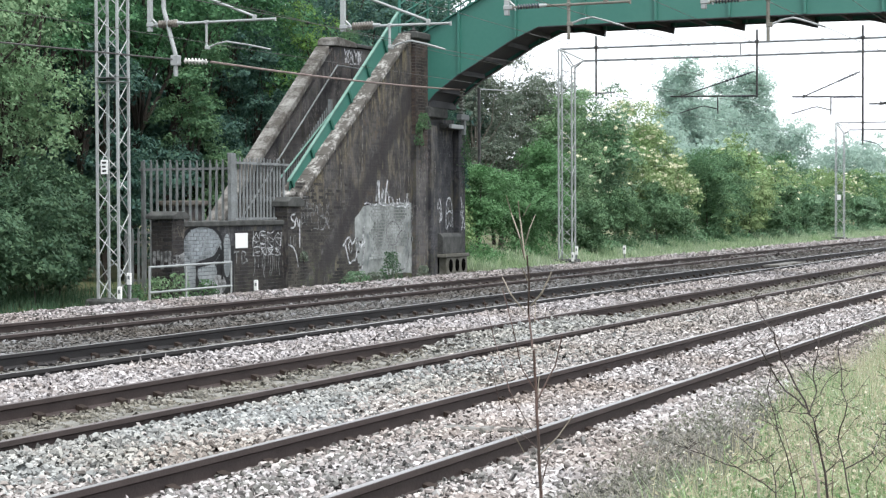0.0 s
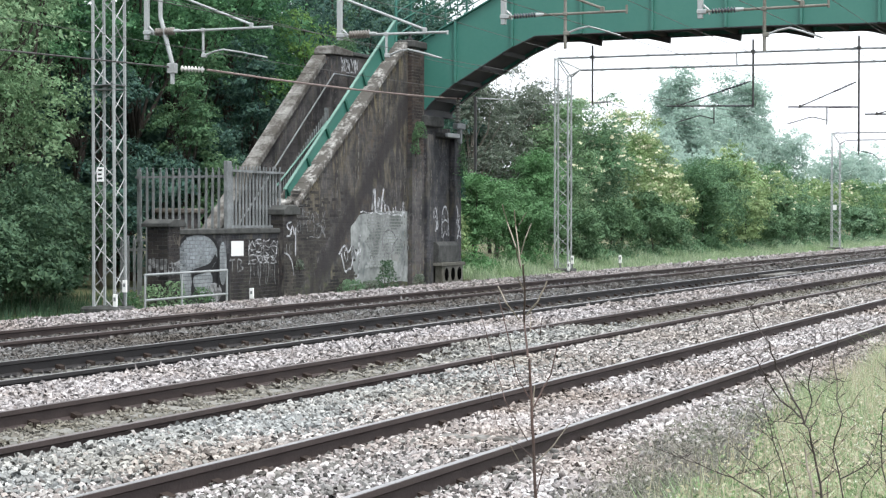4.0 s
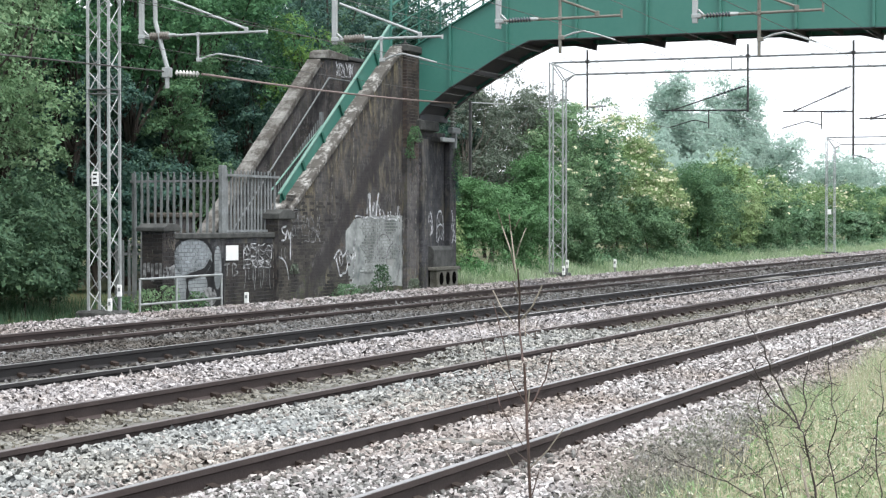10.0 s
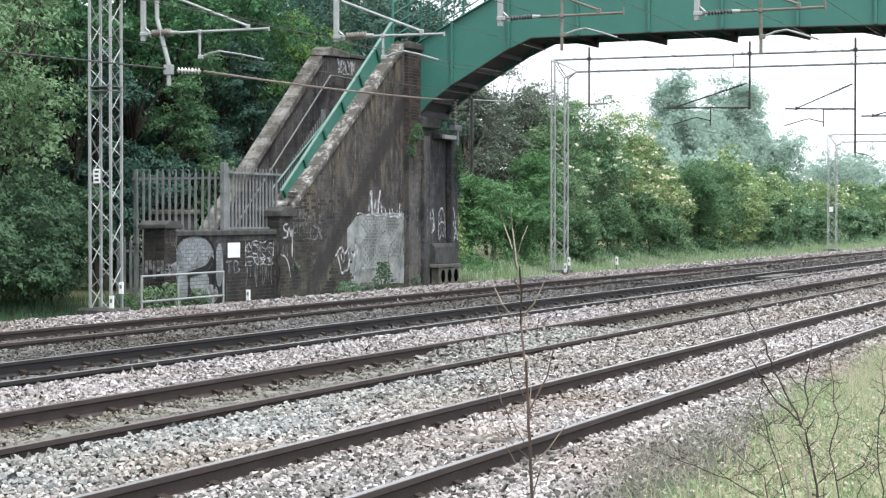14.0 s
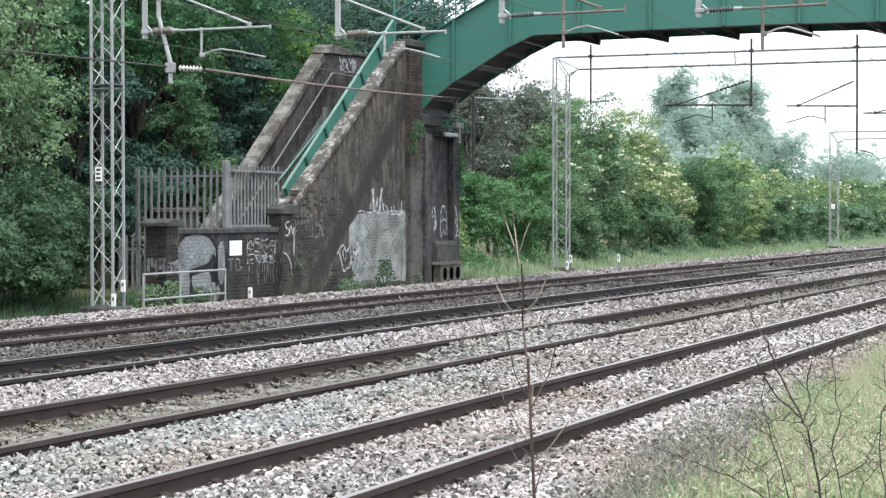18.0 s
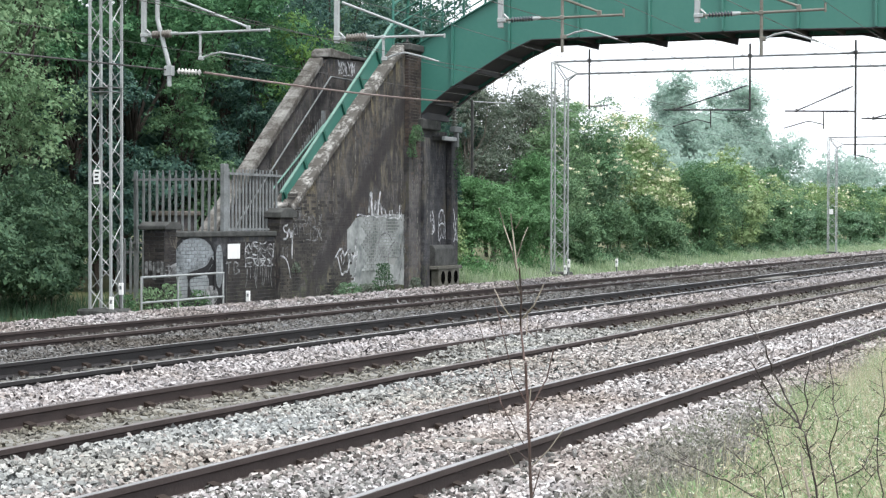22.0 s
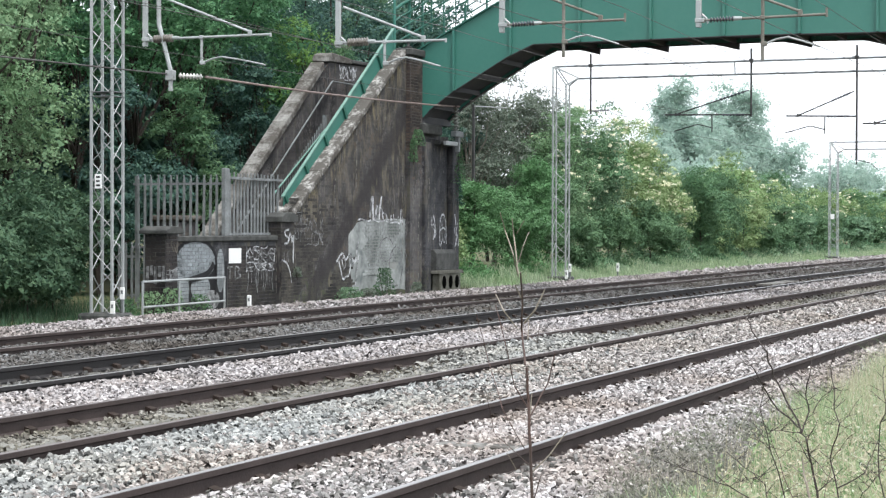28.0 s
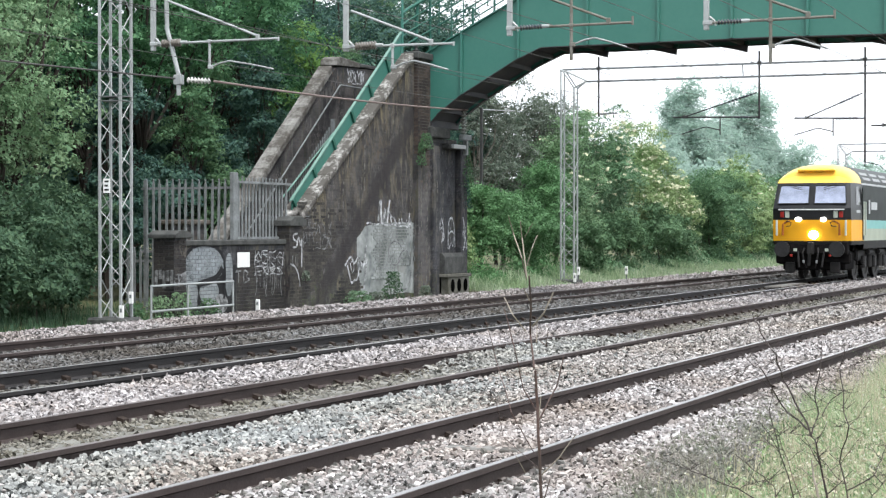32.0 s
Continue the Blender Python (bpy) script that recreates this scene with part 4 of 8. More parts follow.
# girder: plan runs across the line at GT, web facing back along it
GT, GW = 45.0, 1.75
SOF = 6.34
TOPZ = 7.95
END_Y = -1.0
def web_outline():
    low = [(19.2, 4.42), (18.95, 4.70), (18.35, 5.13), (16.84, 5.99), (16.1, SOF - 0.03), (10.3, SOF), (END_Y, SOF - 0.15)]
    high = [(END_Y, TOPZ), (16.0, TOPZ), (17.27, 7.29), (19.41, 6.2)]
    return low + high
for gx in (GT, GT + GW):
    g = part("girder_web", prism(web_outline(), 0, gx, gx + 0.02), M_GREEN, bridge, "green painted plate girder")
    low = web_outline()[:7]
    for (ya, za), (yb, zb) in zip(low, low[1:]):
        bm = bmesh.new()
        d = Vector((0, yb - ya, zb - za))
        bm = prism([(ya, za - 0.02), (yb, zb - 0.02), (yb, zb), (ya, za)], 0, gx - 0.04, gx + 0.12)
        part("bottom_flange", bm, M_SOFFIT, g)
    high = web_outline()[7:]
    for (ya, za), (yb, zb) in zip(high, high[1:]):
        part("top_flange", prism([(ya, za), (yb, zb), (yb, zb + 0.03), (ya, za + 0.03)], 0, gx - 0.08, gx + 0.10), M_GREEN, g)
    for k in range(8):
        y = 18.28 if k == 0 else 16.71 - (k - 1) * 1.86
        lo = np.interp(-y, [-p[0] for p in low], [p[1] for p in low])
        hi = np.interp(-y, [-19.41, -17.27, -16.0, 1.0], [6.2, 7.29, TOPZ, TOPZ])
        part("web_stiffener", boxed(gx - 0.085, gx - 0.002, y - 0.03, y + 0.03, lo + 0.01, hi - 0.005), M_GREEN, g)
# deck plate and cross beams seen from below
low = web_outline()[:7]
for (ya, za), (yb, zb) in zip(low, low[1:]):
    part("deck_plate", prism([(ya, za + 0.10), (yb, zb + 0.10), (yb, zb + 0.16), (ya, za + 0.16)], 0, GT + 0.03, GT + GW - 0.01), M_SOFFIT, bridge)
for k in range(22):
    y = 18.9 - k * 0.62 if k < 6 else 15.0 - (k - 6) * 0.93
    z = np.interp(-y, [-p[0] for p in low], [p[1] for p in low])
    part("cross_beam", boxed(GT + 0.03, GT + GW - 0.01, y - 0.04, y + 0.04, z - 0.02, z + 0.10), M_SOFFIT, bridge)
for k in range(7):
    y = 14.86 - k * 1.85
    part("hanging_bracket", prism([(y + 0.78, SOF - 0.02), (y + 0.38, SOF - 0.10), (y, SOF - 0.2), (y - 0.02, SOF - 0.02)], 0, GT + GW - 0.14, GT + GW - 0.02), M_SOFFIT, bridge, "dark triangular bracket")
# railing on the far girder of the stair climb
for k in range(4):
    part("parapet_rail", tubed((GT + GW, 19.3, 6.55 + 0.22 * k), (GT + GW, 16.0, 8.30 + 0.22 * k), 0.02), M_GREEN_DARK, bridge)
for k in range(6):
    y = 19.3 - k * 0.62
    z = 6.2 + (19.41 - y) * 0.51
    part("parapet_post", boxed(GT + GW - 0.02, GT + GW + 0.03, y - 0.025, y + 0.025, z, z + 1.05), M_GREEN_DARK, bridge)
part("corner_post", tubed((44.05, WALL_Y + 0.27, 6.2), (44.05, WALL_Y + 0.27, 8.3), 0.04), M_GREEN, bridge)
part("stair_head_post", tubed((44.75, WALL_Y + 0.2, 6.28), (44.8, WALL_Y + 0.15, 7.9), 0.045), M_GREEN_DARK, bridge)
part("stair_head_post", tubed((45.15, WALL_Y - 0.05, 6.3), (45.15, WALL_Y - 0.05, 8.0), 0.035), M_GREEN_DARK, bridge)
# swept parapet rails from the stair head on to the deck
for k in range(4):
    z = 0.30 * k
    line = [(44.05, WALL_Y + 0.27, 6.32 + z), (44.45, WALL_Y + 0.25, 6.50 + z), (44.85, WALL_Y + 0.08, 6.72 + z), (45.06, WALL_Y - 0.25, 6.95 + z)] + [(45.06, WALL_Y - 0.25 - 0.6 * i, 6.95 + z + 0.306 * i) for i in range(1, 6)]
    part("swept_rail", skin(bmesh.new(), line, 0.045 if k == 3 else 0.022, 0.045 if k == 3 else 0.022), M_GREEN_DARK, bridge, "swept green parapet rail at the stair head" if k == 3 else "")
for k in range(9):
    y = WALL_Y - 0.35 - 0.34 * k
    z = 6.98 + 0.173 * k
    part("parapet_bar", boxed(45.045, 45.075, y - 0.012, y + 0.012, z - 0.25, z + 0.93), M_GREEN_DARK, bridge)


def bricks_face(parent, across, at, u0, u1, z0, z1, limit, keep=None, material=None):
    """Single bricks in bond on a pier face; across is 'x' for a face that looks back along the line, 'y' for one that looks at the tracks."""
    first, made, row, z = None, 0, 0, z0
    while z + 0.065 < z1:
        u = u0 - (0.115 if row % 2 else 0)
        while u < u1:
            a, b = max(u, u0), min(u + 0.222, u1)
            if b - a > 0.05 and made < limit and (keep is None or keep((a + b) / 2, z)):
                w = (b - a) / 0.222
                if first is None:
                    first = part("brick", boxed(-0.108, 0.108, -0.010, 0.004, -0.032, 0.032, 0.003), material or M_BRICK_PIECE, parent)
                    o = first
                else:
                    o = again(first, parent)
                c = (a + b) / 2
                out = at - random.uniform(0, 0.0015)
                m = pose(out, c, z + 0.036, 0, 0, -90) if across == "x" else pose(c, out, z + 0.036)
                o.matrix_basis = m @ Matrix.Diagonal((w, 1, 1, 1))
                made += 1
            u += 0.232
        z += 0.077
        row += 1


PARTS = {o.name: o for o in bridge.children}
bricks_face(PARTS["stair_pilaster"], "x", 44.202, WALL_Y - 0.115, WALL_Y + 0.48, 3.6, 6.03, 110, material=M_BRICK_SOLE)
bricks_face(PARTS["stair_pilaster"], "y", WALL_Y - 0.118, 44.21, 44.95, 3.3, 6.03, 140, material=M_BRICK_SOLE)
bricks_face(PARTS["pedestal"], "x", 37.002, WALL_Y - 0.115, WALL_Y + 0.41, 1.38, 1.65, 16)
bricks_face(PARTS["pedestal"], "y", WALL_Y - 0.118, 37.01, 37.59, -0.1, 1.65, 70)
bricks_face(PARTS["end_pier"], "x", 32.052, WALL_Y - 0.115, WALL_Y + 0.35, -0.2, 1.43, 70, material=M_BRICK_SOOT)
bricks_face(PARTS["end_pier"], "y", WALL_Y - 0.118, 32.06, 32.49, -0.1, 1.43, 60, material=M_BRICK_SOOT)
for k, (zl, zh) in enumerate(((0.52, 0.84), (0.62, 0.84), (0.48, 0.83), (0.66, 0.85), (0.55, 0.84))):
    part("white_paint_drip", boxed(32.036, 32.0415, WALL_Y - 0.10 + k * 0.09, WALL_Y - 0.035 + k * 0.09, zl, zh), M_SPRAY_GREY, PARTS["end_pier"])
bricks_face(PARTS["low_wall"], "y", WALL_Y + 0.006, 34.8, 36.98, -0.1, 1.23, 170, material=M_BRICK_SOOT)
bricks_face(PARTS["stair_wall"], "y", WALL_Y + 0.006, 37.65, 41.4, -0.1, 2.3, 290, lambda u, z: not (38.0 + (z + 0.3) * 1.17 - 0.25 < u < 38.8 + (z + 0.3) * 1.2 + 0.25) and random.random() < min(1.0, (2.4 - z) * 0.9) * min(1.0, (41.6 - u) * 0.9) and not (u > 40.6 and z < 1.9 and z > 0.9) and not (u > 41.1 and z < 1.0))


# ---- overhead line portals ----
def lattice_mast(p, x, y, h, wx, wy):
    s = part("mast", boxed(x - wx / 2 - 0.16, x + wx / 2 + 0.16, y - wy / 2 - 0.14, y + wy / 2 + 0.2, -0.5, 0.05, 0.04), M_CAP, p, "mossy concrete mast foundation")
    legs = [(a * wx / 2, b * wy / 2) for a, b in ((-1, -1), (1, -1), (1, 1), (-1, 1))]
    for a, b in legs:
        part("mast_leg", boxed(x + a - 0.021, x + a + 0.021, y + b - 0.021, y + b + 0.021, -0.04, h if (b > 0) == (y > 0) else h - 0.58), M_GALV, p)
    n = int(h / 0.42)
    for (a, b), (c, d) in zip(legs, legs[1:] + legs[:1]):
        bm = bmesh.new()
        for i in range(n):
            z0, z1 = (h - 0.62) * i / n, (h - 0.62) * (i + 1) / n
            q, r = ((a, b), (c, d)) if i % 2 else ((c, d), (a, b))
            tube(bm, (x + q[0], y + q[1], z0), (x + r[0], y + r[1], z1), 0.0098, seg=5)
        part("lattice_bracing", bm, M_GALV, p)


def insulator(name, a, b, r, n, material, parent):
    a, b = Vector(a), Vector(b)
    d = b - a
    prof = [(r * 0.35, 0)]
    for i in range(n):
        z = (i + 0.15) / n
        prof += [(r * 0.4, z), (r, z + 0.28 / n), (r * 0.85, z + 0.42 / n), (r * 0.4, z + 0.6 / n)]
    prof += [(r * 0.35, 1)]
    bm = lathe([(p, z * d.length) for p, z in prof], 12)
    bm.transform(Matrix.Translation(a) @ d.to_track_quat("Z", "Y").to_matrix().to_4x4())
    return part(name, bm, material, parent, "", True)


def registration(p, x, yd, yt, za, zc, low, ins, tube_mat, rise, aside):
    """One drop tube with its insulated arm reaching to the wire over a track centre; aside moves the dropper along the arm."""
    rusty = tube_mat is not M_GALV
    d = part("drop_tube", boxed(x - 0.04, x + 0.04, yd - 0.04, yd + 0.04, low, 7.0, 0.006), M_GALV, p, "vertical drop tube")
    part("arm_clamp", boxed(x - 0.055, x + 0.055, yd - 0.10, yd + 0.05, za - 0.035, za + 0.035, 0.01), M_GALV, d)
    part("clamp_hook", skin(bmesh.new(), [(x, yd - 0.05, za + 0.10), (x, yd - 0.13, za + 0.03), (x, yd - 0.15, za - 0.05)], 0.022, 0.018), M_GALV, d)
    insulator("arm_insulator", (x, yd - 0.18, za), (x, yd - 0.58, za + 0.01), 0.075 if not rusty else 0.05, 8, ins, d)
    part("insulator_cap", tubed((x, yd - 0.57, za + 0.01), (x, yd - 0.70, za + 0.012), 0.034, 0.028), M_GALV, d)
    part("registration_tube", tubed((x, yd - 0.1, za), (x, yt - 0.05, za + rise), 0.022), tube_mat, d)
    part("tube_end", tubed((x, yt - 0.05, za + rise - 0.04), (x, yt - 0.05, za + rise + (0.10 if rusty else 0.03)), 0.02), tube_mat, d)
    ydr = yd + (yt - yd) * (0.52 if rusty else 0.45) - aside
    part("stay_dropper", tubed((x, ydr, za + 0.55 if rusty else za), (x, ydr, zc - (0.18 if rusty else -0.06)), 0.028 if rusty else 0.024), tube_mat, d)
    part("dropper_clamp", boxed(x - 0.035, x + 0.035, ydr - 0.035, ydr + 0.035, za - 0.035 + rise * 0.5, za + 0.035 + rise * 0.5, 0.01), tube_mat, d)
    part("steady_clamp", boxed(x - 0.03, x + 0.03, ydr - 0.07, ydr + 0.03, zc + 0.04, zc + 0.11, 0.01), tube_mat, d)
    e = (ydr + yt) / 2 - 0.15
    part("steady_arm", skin(bmesh.new(), [(x, ydr - 0.05, zc + 0.08), (x, ydr - 0.22, zc + 0.14), (x, ydr - 0.40, zc + 0.17), (x, e, zc + 0.10), (x, yt + 0.05, zc)], 0.017, 0.015), M_GALV, d)
    yc = yt + 0.36
    part("top_tie", tubed((x, yc, za + rise + 0.06), (x, yd - 0.1, za + rise + 0.06 + 0.385 * (yd - 0.1 - yc)), 0.022), tube_mat, d)
    part("tie_clamp", boxed(x - 0.03, x + 0.03, yc - 0.035, yc + 0.035, za + rise - 0.02, za + rise + 0.09, 0.01), tube_mat, d)
    return d


def portal(x, y, mast_h, boom_z, wx, wy, label):
    p = empty("overhead_line_portal", 0, 0, 0)
    tagged(p, label, "railway gantry", group="overhead line portals")
    lattice_mast(p, x, y, mast_h, wx, wy)
    lattice_mast(p, x, 1.9 - 4.5, mast_h, wx, wy)
    knee = Vector((x, y - wy / 2 - 0.36, boom_z - 0.38))
    for dz in (0, -0.40):
        b = part("boom_tube", tubed((x, y + wy / 2 if dz == 0 else knee.y, boom_z + dz), (x, -2.6, boom_z + dz - 0.04), 0.033), M_GALV_DULL, p)
        for k in range(13):
            yy = y - 1.3 - k * 1.63 + 0.3 * math.sin(k * 2.7)
            part("tube_clamp", tubed((x, yy - 0.045, boom_z + dz - 0.004), (x, yy + 0.045, boom_z + dz - 0.004), 0.043), M_GALV_DULL, b)
    for dx in (-wx / 2, wx / 2):
        part("knee_brace", tubed((x + dx, y - wy / 2, mast_h - 0.6), knee, 0.026), M_GALV, p)
        part("knee_brace", tubed((x + dx, y + wy / 2 - 0.04, mast_h - 0.02), knee, 0.022), M_GALV, p)
        part("knee_brace", tubed((x + dx, y - wy / 2, mast_h - 0.6), (x + dx, y + wy / 2 - 0.04, mast_h - 0.03), 0.022), M_GALV, p)
    for k in range(3):
        yy = y - 5.6 - k * 5.3
        part("boom_strut", tubed((x, yy, boom_z), (x, yy - 0.02, boom_z - 0.40), 0.02), M_GALV_DULL, p)
    return p


PX1, PX2, PX3 = 29.0, 56.3, 102.0
p1 = portal(PX1, 18.585, 7.4, 7.2, 0.36, 0.44, "grey galvanised lattice mast portal with four registration arms")
for yd, yt, za, zc, low, ins, tm, rise, aside in ((17.785, 15.30, 4.985, 4.46, 4.86, M_INSUL, M_GALV, 0.005, 0.04), (13.94, 11.99, 4.79, 4.34, 4.71, M_INSUL, M_GALV, -0.015, 0.0), (10.93, 8.86, 4.985, 4.60, 4.86, M_INSUL_DARK, M_RUSTY, 0.01, 0.0), (7.59, 5.61, 4.93, 4.45, 4.82, M_INSUL_DARK, M_RUSTY, 0.02, 0.0)):
    registration(p1, PX1, yd, yt, za, zc, low, ins, tm, rise, aside)
# cranked feeder bracket beside the far drop tube
for a, b in (((PX1, 17.53, 7.0), (PX1, 17.50, 5.25)), ((PX1, 17.50, 5.25), (PX1, 17.26, 4.42)), ((PX1, 17.26, 4.42), (PX1, 17.26, 4.05))):
    part("feeder_bracket", tubed(a, b, 0.042), M_GALV, p1)
part("bracket_clamp", boxed(PX1 - 0.06, PX1 + 0.06, 17.18, 17.34, 4.24, 4.42, 0.01), M_GALV, p1)
insulator("feeder_insulator", (PX1 + 0.02, 17.10, 4.32), (PX1 + 0.09, 16.66, 4.29), 0.06, 7, M_INSUL_WHITE, p1)
# plates on the mast
plate = part("number_plate", boxed(PX1 - 0.20, PX1 - 0.19, 18.575, 18.72, 2.31, 2.57), M_WHITE, p1, "small white plate with dark marks")
for k in range(3):
    part("plate_bar", boxed(PX1 - 0.2045, PX1 - 0.2005, 18.605 + 0.012 * (k % 2), 18.69, 2.35 + k * 0.075, 2.385 + k * 0.075), M_DARKSTEEL, plate)
for z in (3.98, 4.06):
    part("mast_band", boxed(PX1 - 0.205, PX1 + 0.205, 18.585 - 0.245, 18.585 + 0.245, z - 0.007, z + 0.007), M_GALV_DULL, p1)

p2 = portal(PX2, 19.2, 6.73, 6.73, 0.34, 0.44, "grey lattice mast portal with slender twin tube boom")
for yd, low in ((18.22, 5.2), (13.08, 5.03), (9.88, 3.65), (6.6, 4.5)):
    d = part("drop_tube", tubed((PX2, yd, low), (PX2, yd, 7.1), 0.033), M_DARKSTEEL, p2, "dark drop tube")
    part("boom_clamp", boxed(PX2 - 0.06, PX2 + 0.06, yd - 0.06, yd + 0.06, 6.68, 6.78), M_DARKSTEEL, d)
    if yd > 18:
        insulator("arm_insulator", (PX2, yd - 0.05, 5.29), (PX2, yd - 0.62, 5.31), 0.05, 7, M_GALV_DULL, d)
        part("steady_arm", skin(bmesh.new(), [(PX2, yd - 0.6, 5.31), (PX2, yd - 0.85, 5.16), (PX2, yd - 1.2, 5.1)], 0.012, 0.012), M_GALV_DULL, d)
    else:
        h = 5.08 if yd > 12 else 4.97 if yd > 8 else 4.7
        reach = 2.72 if yd > 12 else 2.12 if yd > 8 else 3.1
        part("registration_tube", tubed((PX2, yd + reach, h + 0.05), (PX2, yd, h), 0.024), M_DARKSTEEL, d)
        a, b = Vector((PX2, yd + 0.08, h + 0.75)), Vector((PX2, yd + reach - 0.35, h + 0.05))
        part("top_tie", tubed(a, b, 0.02), M_DARKSTEEL, d)
        insulator("tie_insulator", a.lerp(b, 0.06), a.lerp(b, 0.40), 0.05, 7, M_INSUL_DARK, d)
        insulator("arm_insulator", (PX2, yd + 0.2, h), (PX2, yd + 0.9, h + 0.01), 0.05, 7, M_INSUL_DARK, d)
        part("tie_clamp", tubed((PX2, b.y, b.z - 0.05), (PX2, b.y, b.z + 0.06), 0.03), M_DARKSTEEL, d)
        q = yd + (1.22 if yd > 12 else 0.95)
        part("stay_dropper", tubed((PX2, q, h), (PX2, q, h - 0.52), 0.02), M_DARKSTEEL, d)
        part("steady_arm", skin(bmesh.new(), [(PX2, q, h - 0.38), (PX2, q + 0.42, h - 0.27), (PX2, q + 0.55, h - 0.29), (PX2, q + 1.2, h - 0.47)], 0.018, 0.016), M_DARKSTEEL, d)

p3 = portal(PX3, 19.12, 6.27, 6.27, 0.4, 0.44, "distant grey lattice mast portal")
for yd in (17.9, 13.1, 9.9, 6.6):
    d = part("drop_tube", tubed((PX3, yd, 5.05), (PX3, yd, 6.5), 0.035), M_DARKSTEEL, p3)
    part("registration_tube", tubed((PX3, yd, 5.3), (PX3, yd - 0.75, 5.12), 0.025), M_DARKSTEEL, d)
    part("steady_arm", tubed((PX3, yd - 0.75, 5.12), (PX3, yd - 1.2, 4.7), 0.016), M_DARKSTEEL, d)
part("mast_plate", boxed(PX3 - 0.3, PX3 - 0.28, 19.02, 19.22, 2.08, 2.36), M_WHITE, p3)


# ---- wires ----
def wire(name, pts, r, material, label, sag=0.0, parent=None):
    line = [Vector(pts[0])]
    for a, b in zip(pts, pts[1:]):
        a, b = Vector(a), Vector(b)
        n = 6 if sag else 1
        line += [a.lerp(b, i / n) - Vector((0, 0, sag * 4 * (i / n) * (1 - i / n))) for i in range(1, n + 1)]
    bm = skin(bmesh.new(), line, r, r)
    ob = part(name, bm, material, parent)
    if parent is None:
        tagged(ob, label, "overhead wire", group="overhead wires")
    return ob


for y, zc, zm in ((15.54, 4.43, 5.15), (11.99, 4.32, 5.0), (8.86, 4.58, 5.2), (5.61, 4.43, 5.1)):
    wire("contact_wire", [(-20, y + 0.2, zc), (PX1, y, zc), (PX2, y + 0.15, 4.62), (PX3, y, 4.62), (400, y, 4.62)], 0.005, M_WIRE, "thin dark contact wire along the track")
    wire("catenary_wire", [(-20, y, zm + 0.4), (PX1, y, zm), (PX2, y, 5.25), (PX3, y, 5.2), (400, y, 5.2)], 0.005, M_WIRE, "thin dark catenary wire along the track", 0.18)
wire("feeder_cable", [(PX1 + 0.1, 16.60, 4.29), (46.49, 18.85, 4.86)], 0.021, M_FEEDER, "thick red brown feeder cable from mast to bridge pier", 0.06)
wire("feeder_wire", [(-20.0, 18.3, 4.9), (PX1 - 0.05, 17.30, 4.35)], 0.014, M_WIRE, "thin dark feeder wire to the mast bracket", 0.45)

# post insulator and steel bracket on the bridge pier
br = empty("feeder_post_insulator", 46.49, 18.85, 4.0)
tagged(br, "ribbed grey post insulator on a galvanised bracket at the pier", "insulator")
insulator("ribbed_post", (0, 0, 0.2), (0, 0, 0.84), 0.11, 7, M_INSUL_GREY, br)
part("bracket_arm", boxed(-0.75, 0.1, -0.04, 0.04, -0.2, -0.09, 0.01), M_GALV, br)
part("bracket_plate", boxed(-0.14, 0.42, -0.08, 0.08, 0.04, 0.2, 0.02), M_GALV_DULL, br)
part("bracket_post", boxed(0.1, 0.22, -0.06, 0.06, -0.35, 0.04, 0.01), M_GALV_DULL, br)
part("bracket_cap", boxed(-0.1, 0.12, -0.1, 0.1, 0.84, 0.88, 0.01), M_FEEDER, br)
post = empty("dark_steel_post", 55.8, 22.0, 4.1)
tagged(post, "dark steel post behind the pier with a small arm", "post")
part("post_shaft", boxed(-0.04, 0.04, -0.04, 0.04, -4.2, 1.45, 0.008), M_DARKSTEEL, post)
part("post_arm", tubed((0, 0, 1.4), (0.4, -1.0, 1.35), 0.018), M_GALV, post)


# ---- fences, rails, markers and signs at the stair foot ----
def pale(h, w=0.053):
    bm = prism([(-w / 2, 0), (w / 2, 0), (w / 2, h - 0.13), (w * 0.2, h - 0.06), (w * 0.32, h), (0, h - 0.03), (-w * 0.32, h), (-w * 0.2, h - 0.06), (-w / 2, h - 0.13)], 0, -0.012, 0.012)
    return bm


def palisade(length, h, gap, n_rails, label, post_at=()):
    f = empty("palisade_fence")
    tagged(f, label, "fence", group="palisade fences")
    n = int(length / gap)
    first = None
    for i in range(n + 1):
        if first is None:
            first = part("fence_pale", pale(h), M_GALV_DULL, f)
            first.location = (0, i * gap, 0)
        else:
            again(first, f, pose(random.uniform(-0.006, 0.006), i * gap, random.uniform(-0.015, 0.015), random.uniform(-0.8, 0.8), 0, 0))
    for z in n_rails:
        part("fence_rail", boxed(0.014, 0.06, -0.05, length + 0.05, z - 0.025, z + 0.025), M_GALV_DULL, f)
    for y in post_at:
        part("fence_post", boxed(0.062, 0.13, y - 0.035, y + 0.035, -1.7, h - 0.02), M_GALV_DULL, f)
    return f


